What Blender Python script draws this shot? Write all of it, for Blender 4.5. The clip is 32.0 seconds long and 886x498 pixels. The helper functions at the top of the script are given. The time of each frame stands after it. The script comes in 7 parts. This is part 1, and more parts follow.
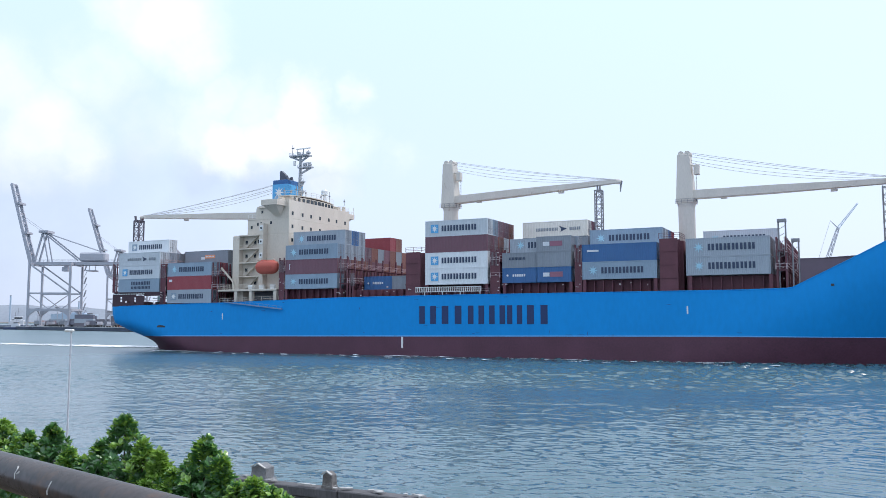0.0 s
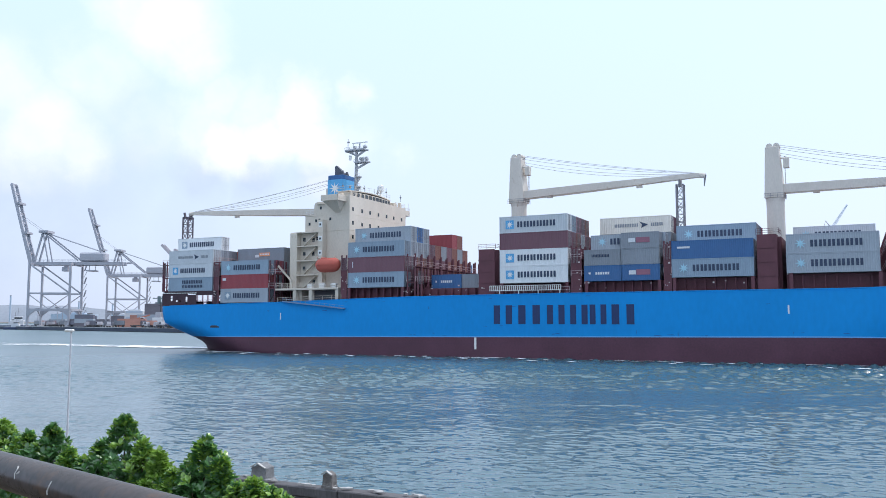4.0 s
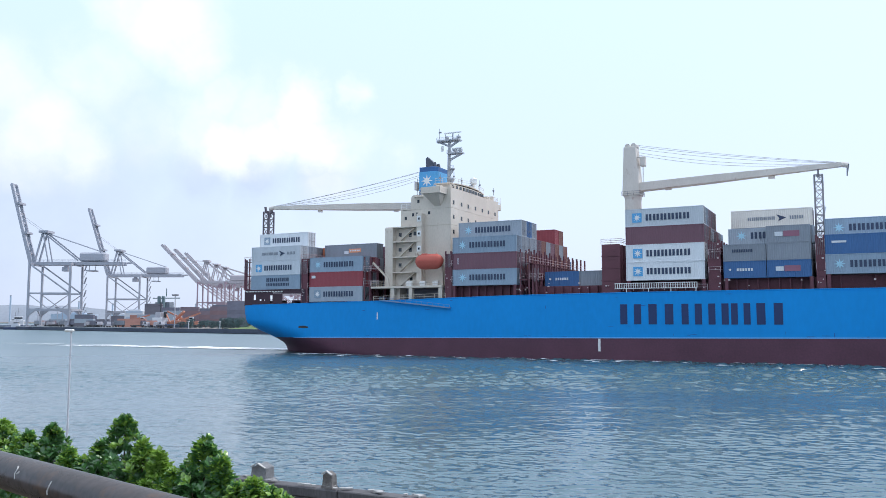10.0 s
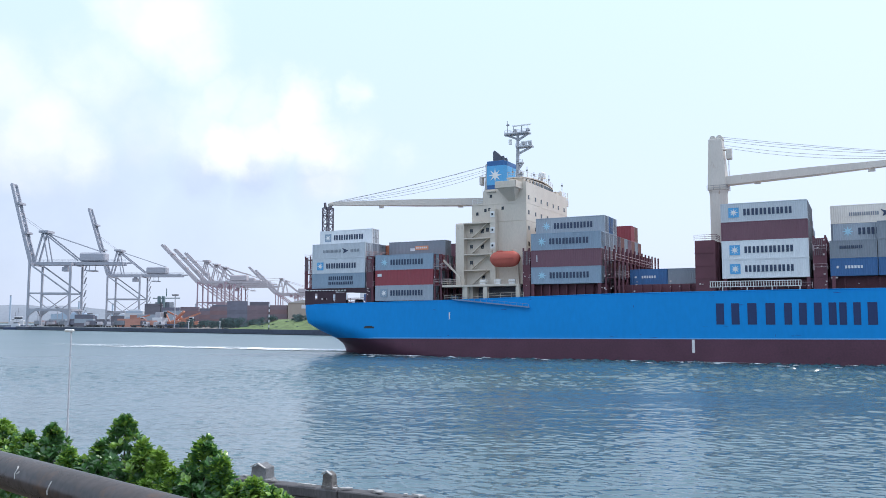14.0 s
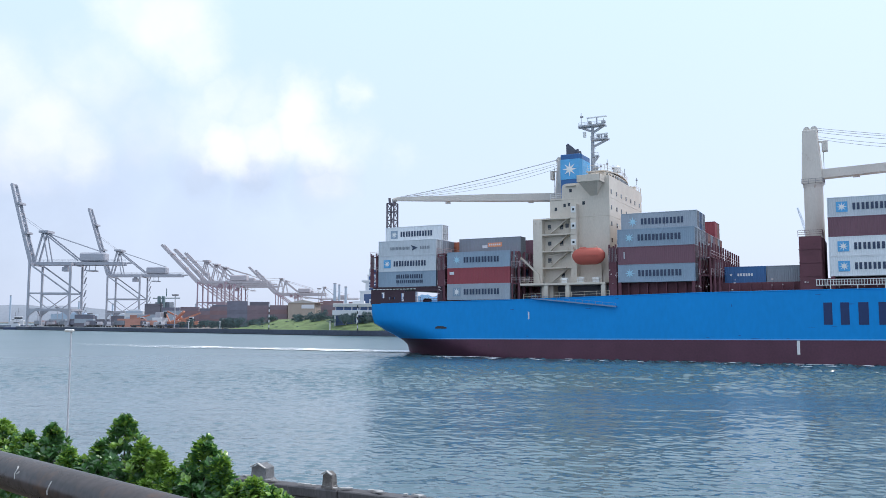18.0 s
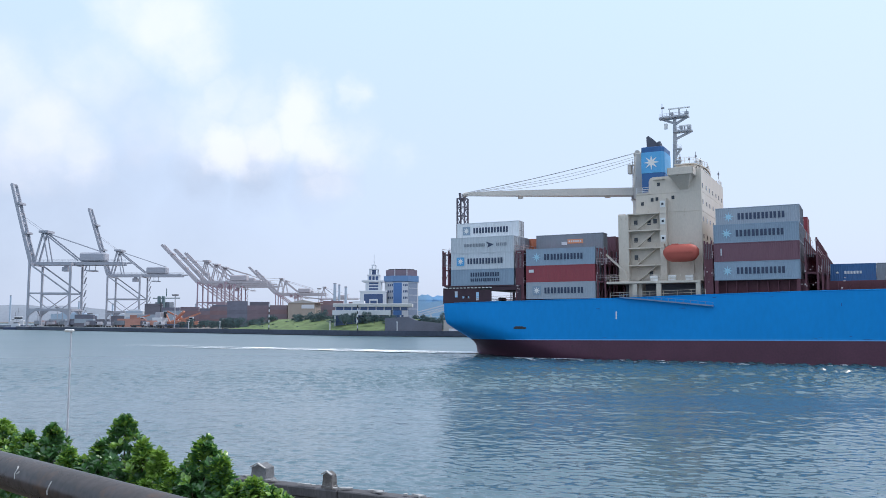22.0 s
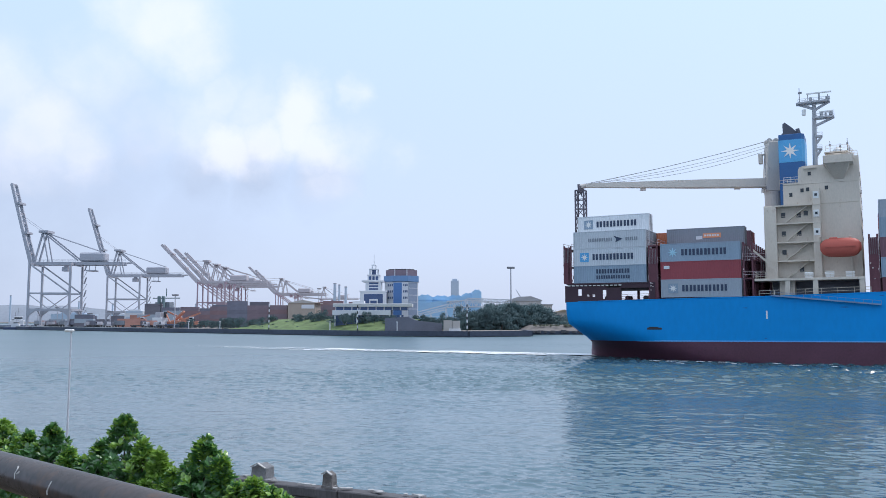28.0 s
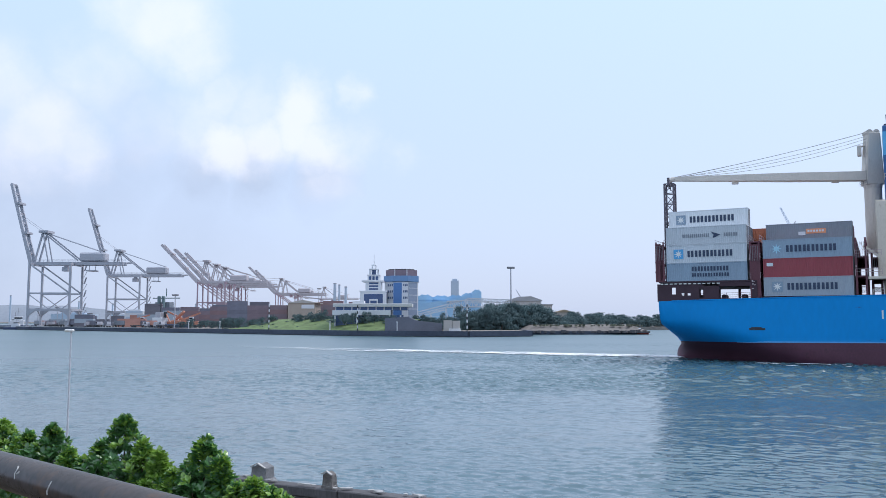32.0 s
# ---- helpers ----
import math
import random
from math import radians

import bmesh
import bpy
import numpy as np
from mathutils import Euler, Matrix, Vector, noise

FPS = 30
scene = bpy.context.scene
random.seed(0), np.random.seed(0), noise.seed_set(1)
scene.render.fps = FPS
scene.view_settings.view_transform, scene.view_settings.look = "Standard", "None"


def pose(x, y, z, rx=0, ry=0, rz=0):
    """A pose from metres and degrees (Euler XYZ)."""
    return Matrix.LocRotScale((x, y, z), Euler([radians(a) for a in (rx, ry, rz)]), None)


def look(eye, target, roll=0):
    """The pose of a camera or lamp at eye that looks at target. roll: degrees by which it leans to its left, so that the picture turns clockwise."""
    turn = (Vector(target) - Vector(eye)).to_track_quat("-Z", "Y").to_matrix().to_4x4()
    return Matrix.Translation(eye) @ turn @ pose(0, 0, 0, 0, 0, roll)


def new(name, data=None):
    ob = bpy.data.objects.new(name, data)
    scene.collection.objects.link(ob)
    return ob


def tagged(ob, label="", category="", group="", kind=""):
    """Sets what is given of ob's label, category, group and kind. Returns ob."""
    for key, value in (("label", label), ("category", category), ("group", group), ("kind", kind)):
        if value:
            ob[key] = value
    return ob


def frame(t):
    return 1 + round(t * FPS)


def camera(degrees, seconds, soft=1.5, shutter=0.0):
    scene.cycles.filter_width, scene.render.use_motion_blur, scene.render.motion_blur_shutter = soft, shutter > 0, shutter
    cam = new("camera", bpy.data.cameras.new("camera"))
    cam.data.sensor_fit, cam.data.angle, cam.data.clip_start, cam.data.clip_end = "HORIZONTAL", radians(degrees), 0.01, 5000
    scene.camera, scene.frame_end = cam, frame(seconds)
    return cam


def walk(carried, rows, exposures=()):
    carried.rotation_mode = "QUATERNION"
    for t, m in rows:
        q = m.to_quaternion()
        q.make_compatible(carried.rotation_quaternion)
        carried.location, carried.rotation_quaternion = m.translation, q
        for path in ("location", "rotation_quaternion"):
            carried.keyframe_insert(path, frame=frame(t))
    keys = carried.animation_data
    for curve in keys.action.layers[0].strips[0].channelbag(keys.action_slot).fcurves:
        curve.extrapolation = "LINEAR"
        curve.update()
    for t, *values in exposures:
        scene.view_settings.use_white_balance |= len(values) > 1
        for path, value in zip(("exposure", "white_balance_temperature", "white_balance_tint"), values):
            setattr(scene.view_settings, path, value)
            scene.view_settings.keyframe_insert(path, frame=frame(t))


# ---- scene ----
# ------------------------------------------------------------------ camera
cam = camera(56.83, 32.0, soft=0.8)
EYE = 6.378
VIEW = pose(0, 0, EYE, 90 + 5.002, 0, 0)
walk(cam, [(0.0, VIEW), (32.0, VIEW)],
     exposures=[(0.0, 0.34, 6430, 15), (8.0, 0.35, 6430, 15), (14.0, 0.32, 6430, 15), (18.0, 0.25, 6450, 15), (22.0, 0.14, 6370, 15), (26.0, 0.11, 6280, 16), (32.0, 0.10, 6240, 16)])


def ship_pose(t):
    """Where the ship's origin (starboard side, at the waterline) is at t seconds."""
    s = t / 32.0
    return pose(-44.93 + 103.84 * s + 3.35 * s * s, 167.38 - 48.14 * s - 2.944 * s * s, 0, 0, 0,
                -math.degrees(0.4621 + 0.0262 * s))


# ------------------------------------------------------------------ world and sun
SUN_ELEV, SUN_AZ = 52.0, 62.0          # azimuth from +Y towards +X
world = bpy.data.worlds.new("hazy_sky")
scene.world = world
world.use_nodes = True
wn, wl = world.node_tree.nodes, world.node_tree.links
wn.clear()


def wnode(kind, **kw):
    n = wn.new(kind)
    for k, v in kw.items():
        setattr(n, k, v)
    return n


def wmath(op, a, b=None, clamp=False):
    n = wnode("ShaderNodeMath", operation=op, use_clamp=clamp)
    for i, v in enumerate((a, b)):
        if v is None:
            continue
        if isinstance(v, (int, float)):
            n.inputs[i].default_value = v
        else:
            wl.new(v, n.inputs[i])
    return n.outputs[0]


wtc = wnode("ShaderNodeTexCoord")
wdir = wtc.outputs["Generated"]
sky = wnode("ShaderNodeTexSky", sky_type="NISHITA", sun_disc=False)
sky.sun_elevation, sky.sun_rotation = radians(SUN_ELEV), radians(SUN_AZ)
sky.air_density, sky.dust_density, sky.ozone_density = 1.0, 2.5, 1.5
skyc = wnode("ShaderNodeMix", data_type="RGBA", blend_type="MULTIPLY")
skyc.inputs["Factor"].default_value = 1.0
wl.new(sky.outputs["Color"], skyc.inputs["A"])
skyc.inputs["B"].default_value = (0.105, 0.105, 0.105, 1)
# haze: a bright milky veil, thickest towards the horizon
wsep = wnode("ShaderNodeSeparateXYZ")
wl.new(wdir, wsep.inputs[0])
veil = wnode("ShaderNodeValToRGB")
veil.color_ramp.elements[0].position, veil.color_ramp.elements[0].color = 0.0, (0.60, 0.70, 0.86, 1)
veil.color_ramp.elements[1].position, veil.color_ramp.elements[1].color = 0.45, (0.64, 0.86, 1.04, 1)
e = veil.color_ramp.elements.new(0.12)
e.color = (0.62, 0.75, 0.93, 1)
e = veil.color_ramp.elements.new(0.80)          # the veil glows towards the high sun
e.color = (0.98, 1.12, 1.26, 1)
wl.new(wsep.outputs[2], veil.inputs[0])
hazed = wnode("ShaderNodeMix", data_type="RGBA")
hazed.inputs["Factor"].default_value = 0.80
wl.new(skyc.outputs["Result"], hazed.inputs["A"])
wl.new(veil.outputs[0], hazed.inputs["B"])
# cumulus: soft heaps broken up by noise, over grey-lilac banks
wno = wnode("ShaderNodeTexNoise")
wno.inputs["Scale"].default_value, wno.inputs["Detail"].default_value, wno.inputs["Roughness"].default_value = 13.0, 8.0, 0.60
wl.new(wdir, wno.inputs["Vector"])
wn2 = wnode("ShaderNodeTexNoise")
wn2.inputs["Scale"].default_value, wn2.inputs["Detail"].default_value, wn2.inputs["Roughness"].default_value = 17.0, 8.0, 0.58
wl.new(wdir, wn2.inputs["Vector"])
wsub = wnode("ShaderNodeVectorMath", operation="SUBTRACT")
wl.new(wn2.outputs["Color"], wsub.inputs[0])
wsub.inputs[1].default_value = (0.5, 0.5, 0.5)
wsc = wnode("ShaderNodeVectorMath", operation="SCALE")
wl.new(wsub.outputs[0], wsc.inputs[0])
wsc.inputs["Scale"].default_value = 0.058
wwarp = wnode("ShaderNodeVectorMath", operation="ADD")
wl.new(wdir, wwarp.inputs[0])
wl.new(wsc.outputs[0], wwarp.inputs[1])


def lobes(rows):
    """Round heaps at (azimuth, elevation, radius, weight), in degrees, joined into one mask."""
    heap = None
    for az, el, rad, k in rows:
        az, el = radians(az), radians(el)
        dist = wnode("ShaderNodeVectorMath", operation="DISTANCE")
        wl.new(wwarp.outputs[0], dist.inputs[0])
        dist.inputs[1].default_value = (math.sin(az) * math.cos(el), math.cos(az) * math.cos(el), math.sin(el))
        v = wmath("MULTIPLY", wmath("SUBTRACT", 1.35, wmath("DIVIDE", dist.outputs["Value"], radians(rad)), True), k)
        heap = v if heap is None else wmath("MAXIMUM", heap, v)
    return heap


heap = lobes(((-9.82, 14.7, 2.5, 1.0), (-10.4, 13.25, 2.6, 1.0), (-8.9, 12.3, 2.6, 0.95), (-12.4, 11.9, 2.2, 0.95), (-14.87, 11.75, 2.3, 1.0),
              (-7.5, 11.3, 2.0, 0.6), (-6.51, 15.69, 1.3, 0.6), (-15.51, 15.24, 2.4, 0.55), (-18.96, 19.45, 3.9, 0.85), (-17.45, 17.82, 2.9, 0.75),
              (-21.14, 19.89, 3.4, 0.65), (-26.94, 12.06, 3.9, 0.75), (-24.61, 11.05, 2.9, 0.65), (-28.31, 14.49, 3.4, 0.6), (-2.76, 11.64, 1.8, 0.42),
              (-23.1, 15.82, 4.2, 0.55), (-12.8, 14.2, 3.4, 0.55), (-6.6, 12.6, 2.6, 0.45), (-16.5, 13.2, 3.8, 0.5), (-20.0, 12.5, 3.5, 0.42), (-8.2, 9.2, 2.2, 0.45)))
lump = wmath("ADD", heap, wmath("MULTIPLY", wmath("SUBTRACT", wno.outputs["Fac"], 0.5), 0.75))
cmask = wnode("ShaderNodeMapRange", interpolation_type="SMOOTHSTEP")
wl.new(lump, cmask.inputs["Value"])
cmask.inputs["From Min"].default_value, cmask.inputs["From Max"].default_value = 0.10, 1.05
bank = lobes(((-16.85, 9.36, 2.37, 0.8), (-13.12, 9.72, 2.37, 0.9), (-8.88, 9.66, 2.37, 0.7), (-20.46, 9.91, 3.16, 0.6), (-26.72, 6.63, 6.72, 0.7),
              (-23.49, 7.89, 4.74, 0.6), (-17.5, 6.32, 4.74, 0.4), (-28.09, 9.34, 3.56, 0.7), (-30.5, 4.5, 6.0, 0.9), (-21.27, 13.14, 2.77, 0.3)))
greyed = wnode("ShaderNodeMix", data_type="RGBA")
wl.new(wmath("MULTIPLY", bank, wmath("MULTIPLY", wno.outputs["Fac"], 1.3), True), greyed.inputs["Factor"])
wl.new(hazed.outputs["Result"], greyed.inputs["A"])
greyed.inputs["B"].default_value = (0.44, 0.53, 0.655, 1)
cloud = wnode("ShaderNodeMix", data_type="RGBA")
wl.new(wmath("MULTIPLY", cmask.outputs[0], 0.62), cloud.inputs["Factor"])
wl.new(greyed.outputs["Result"], cloud.inputs["A"])
cloud.inputs["B"].default_value = (0.92, 0.94, 0.97, 1)
wbg = wnode("ShaderNodeBackground")
wl.new(cloud.outputs["Result"], wbg.inputs["Color"])
wbg.inputs["Strength"].default_value = 1.07
wout = wnode("ShaderNodeOutputWorld")
wl.new(wbg.outputs[0], wout.inputs[0])

sun = new("sun", bpy.data.lights.new("sun", "SUN"))
sun.data.energy, sun.data.angle, sun.data.color = 1.8, radians(6.0), (1.0, 0.96, 0.90)
se, sa = radians(SUN_ELEV), radians(SUN_AZ)
sun.matrix_world = look(Vector((math.sin(sa) * math.cos(se), math.cos(sa) * math.cos(se), math.sin(se))) * 300, (0, 0, 0))


# ------------------------------------------------------------------ materials
def paint(name, rgb, rough=0.5, metal=0.0, var=0.12, scale=0.6, bump=0.0, rust=0.0, rust_rgb=(0.16, 0.06, 0.03), island=0.0,
          obj=0.0, streak=1.0):
    """Painted or natural surface: broad stains, fine grain, optional rust runs, and a tint of its own for each piece."""
    m = bpy.data.materials.new(name)
    m.use_nodes = True
    nt, n, l = m.node_tree, m.node_tree.nodes, m.node_tree.links
    bs = n["Principled BSDF"]
    tc = n.new("ShaderNodeTexCoord")
    mp = n.new("ShaderNodeMapping")
    mp.inputs["Scale"].default_value = (1, 1, 1.0 / streak)
    l.new(tc.outputs["Object"], mp.inputs[0])
    big, fine = n.new("ShaderNodeTexNoise"), n.new("ShaderNodeTexNoise")
    big.inputs["Scale"].default_value, big.inputs["Detail"].default_value = scale, 4
    fine.inputs["Scale"].default_value, fine.inputs["Detail"].default_value = scale * 14, 3
    for t in (big, fine):
        l.new(mp.outputs[0], t.inputs["Vector"])
    add = n.new("ShaderNodeMath")
    add.operation = "ADD"
    l.new(big.outputs["Fac"], add.inputs[0])
    l.new(fine.outputs["Fac"], add.inputs[1])
    mr = n.new("ShaderNodeMapRange")
    l.new(add.outputs[0], mr.inputs["Value"])
    mr.inputs["From Min"].default_value, mr.inputs["From Max"].default_value = 0.65, 1.35
    mr.inputs["To Min"].default_value, mr.inputs["To Max"].default_value = 1 - var, 1 + var
    val = mr.outputs[0]
    if island or obj:
        src = n.new("ShaderNodeObjectInfo").outputs["Random"] if obj else n.new("ShaderNodeNewGeometry").outputs["Random Per Island"]
        mr2 = n.new("ShaderNodeMapRange")
        l.new(src, mr2.inputs["Value"])
        k = obj or island
        mr2.inputs["To Min"].default_value, mr2.inputs["To Max"].default_value = 1 - k, 1 + k
        mu = n.new("ShaderNodeMath")
        mu.operation = "MULTIPLY"
        l.new(val, mu.inputs[0])
        l.new(mr2.outputs[0], mu.inputs[1])
        val = mu.outputs[0]
    mix = n.new("ShaderNodeVectorMath")
    mix.operation = "SCALE"
    mix.inputs[0].default_value = rgb
    l.new(val, mix.inputs["Scale"])
    col = mix.outputs[0]
    if rust:
        rn = n.new("ShaderNodeTexNoise")
        rn.inputs["Scale"].default_value, rn.inputs["Detail"].default_value, rn.inputs["Roughness"].default_value = scale * 3, 8, 0.7
        l.new(mp.outputs[0], rn.inputs["Vector"])
        rr = n.new("ShaderNodeMapRange")
        rr.inputs["From Min"].default_value, rr.inputs["From Max"].default_value = 0.68 - 0.16 * rust, 0.74
        l.new(rn.outputs["Fac"], rr.inputs["Value"])
        rm = n.new("ShaderNodeMix")
        rm.data_type = "RGBA"
        l.new(rr.outputs[0], rm.inputs["Factor"])
        l.new(col, rm.inputs["A"])
        rm.inputs["B"].default_value = (*rust_rgb, 1)
        col = rm.outputs["Result"]
    l.new(col, bs.inputs["Base Color"])
    bs.inputs["Roughness"].default_value, bs.inputs["Metallic"].default_value = rough, metal
    if bump:
        bp = n.new("ShaderNodeBump")
        bp.inputs["Strength"].default_value, bp.inputs["Distance"].default_value = bump, 0.02
        l.new(add.outputs[0], bp.inputs["Height"])
        l.new(bp.outputs[0], bs.inputs["Normal"])
    return m


HULL_BLUE = paint("hull_blue_paint", (0.0, 0.262, 0.665), 0.6, var=0.07, scale=0.12, rust=0.25, rust_rgb=(0.003, 0.215, 0.55), streak=2.5)
HULL_BLUE.node_tree.nodes["Principled BSDF"].inputs["Specular IOR Level"].default_value = 0.22
HULL_RED = paint("antifouling_red", (0.094, 0.032, 0.055), 0.6, var=0.2, scale=0.25, rust=0.5, rust_rgb=(0.05, 0.025, 0.03))
SCUFF = paint("hull_scuff", (0.004, 0.09, 0.30), 0.7, var=0.3)
STRIPE = paint("boot_stripe", (0.10, 0.38, 0.75), 0.5)
NAVY = paint("navy_marking", (0.008, 0.030, 0.115), 0.5, scale=2)
WHITE = paint("white_paint", (0.74, 0.75, 0.74), 0.5, var=0.06, rust=0.2, rust_rgb=(0.45, 0.36, 0.28))
CREAM = paint("house_cream_paint", (0.615, 0.55, 0.47), 0.5, var=0.09, scale=0.4, rust=0.45, rust_rgb=(0.36, 0.25, 0.16), streak=3)
CREAMD = paint("crane_cream_paint", (0.60, 0.555, 0.50), 0.5, var=0.08, scale=0.4, rust=0.3, rust_rgb=(0.33, 0.22, 0.15), streak=3)
OXIDE = paint("deck_oxide_red", (0.122, 0.040, 0.055), 0.65, var=0.25, scale=0.5, rust=0.4, rust_rgb=(0.07, 0.03, 0.03))
DECKGREEN = paint("deck_red_floor", (0.13, 0.045, 0.04), 0.7, var=0.2)
DARK = paint("dark_metal", (0.03, 0.033, 0.04), 0.5, var=0.2)
GLASS = paint("dark_window_glass", (0.02, 0.03, 0.04), 0.08, var=0.1)
LIFERED = paint("lifeboat_orange", (0.50, 0.105, 0.075), 0.6, var=0.08)
FUNNEL = paint("funnel_blue", (0.02, 0.11, 0.30), 0.45)
SKYBLUE = paint("emblem_blue", (0.08, 0.36, 0.66), 0.45)
STEEL = paint("lattice_grey_steel", (0.23, 0.23, 0.25), 0.55, var=0.2)
CABLE = paint("wire_rope", (0.20, 0.19, 0.20), 0.5)
# upper steelwork of the far cranes, paled so the paint carries distance haze
CRANE_PALE = paint("hazed_crane_pale_paint", (0.47, 0.435, 0.465), 0.55, var=0.12, scale=0.1)
# deck red darkened to hold the shade around the stern mooring deck
STERNDARK = paint("shaded_deck_red", (0.050, 0.024, 0.036), 0.7, var=0.2)
# crane grey and red with distance haze mixed into the colour
FAR_CRANE = paint("hazed_crane_paint", (0.375, 0.385, 0.435), 0.55, var=0.12, scale=0.1)
FAR_CRANE_RED = paint("hazed_crane_red", (0.36, 0.27, 0.31), 0.55, var=0.12, scale=0.1)
CONCRETE = paint("weathered_concrete", (0.095, 0.092, 0.098), 0.85, var=0.35, scale=1.6, bump=0.6, rust=0.55, rust_rgb=(0.25, 0.245, 0.24), streak=3.5)
QUAY = paint("quay_concrete", (0.064, 0.078, 0.112), 0.85, var=0.25, scale=0.06, rust=0.5, rust_rgb=(0.035, 0.04, 0.05))
LAWN = paint("mown_grass", (0.115, 0.17, 0.062), 0.9, var=0.5, scale=0.25, bump=0.3)
SOIL = paint("bank_soil", (0.10, 0.085, 0.06), 0.95, var=0.35, scale=1.5, bump=0.6)
LAND = paint("port_ground", (0.22, 0.20, 0.18), 0.9, var=0.3, scale=0.04)
WHITEWALL = paint("white_render", (0.62, 0.64, 0.68), 0.6, var=0.06, scale=0.2)
BLUEWALL = paint("blue_cladding", (0.07, 0.18, 0.42), 0.5, var=0.08, scale=0.2)
PINKROOF = paint("faded_pink_cladding", (0.36, 0.28, 0.30), 0.6, var=0.1, scale=0.2)
BEIGE = paint("beige_cladding", (0.42, 0.40, 0.38), 0.7, var=0.1, scale=0.2)
# shed blue, lightened to put the haze of distance into it
HAZEBLUE = paint("hazed_shed_blue", (0.31, 0.51, 0.70), 0.6, var=0.1, scale=0.1)
# far buildings and hills: aerial haze is part of these base colours
FARGREY = paint("hazed_building_grey", (0.44, 0.52, 0.62), 0.7, var=0.08, scale=0.05)
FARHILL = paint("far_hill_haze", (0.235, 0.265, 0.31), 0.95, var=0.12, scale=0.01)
# leaf green turned bluish, with the haze over the water painted in
FARTREE = paint("hazed_far_leaves", (0.097, 0.154, 0.160), 0.9, var=0.45, scale=0.16, island=0.2)
BARK = paint("bark", (0.12, 0.09, 0.07), 0.9, var=0.3, scale=4, bump=0.5)
PIPE = paint("worn_pipe_paint", (0.050, 0.041, 0.041), 0.24, var=0.4, scale=2.2, rust=1.0, rust_rgb=(0.10, 0.055, 0.035), bump=0.05)
PIPE.node_tree.nodes["Principled BSDF"].inputs["IOR"].default_value = 1.65
LEAF = paint("hedge_leaf", (0.070, 0.172, 0.058), 0.30, var=0.25, scale=6, island=0.45)
LEAFY = paint("young_hedge_leaf", (0.21, 0.35, 0.075), 0.25, var=0.25, scale=6, island=0.35)
for m in (LEAF, LEAFY):
    m.node_tree.nodes["Principled BSDF"].inputs["IOR"].default_value = 1.65
TWIG = paint("twig", (0.08, 0.06, 0.035), 0.9)
ORANGE = paint("faded_orange", (0.46, 0.19, 0.125), 0.6, var=0.12)


def leafy(m, rgb, amount=0.24):
    """Lets light through a leaf."""
    n, l = m.node_tree.nodes, m.node_tree.links
    tr, mx = n.new("ShaderNodeBsdfTranslucent"), n.new("ShaderNodeMixShader")
    tr.inputs["Color"].default_value = (*rgb, 1)
    mx.inputs[0].default_value = amount
    l.new(n["Principled BSDF"].outputs[0], mx.inputs[1])
    l.new(tr.outputs[0], mx.inputs[2])
    l.new(mx.outputs[0], n["Material Output"].inputs["Surface"])


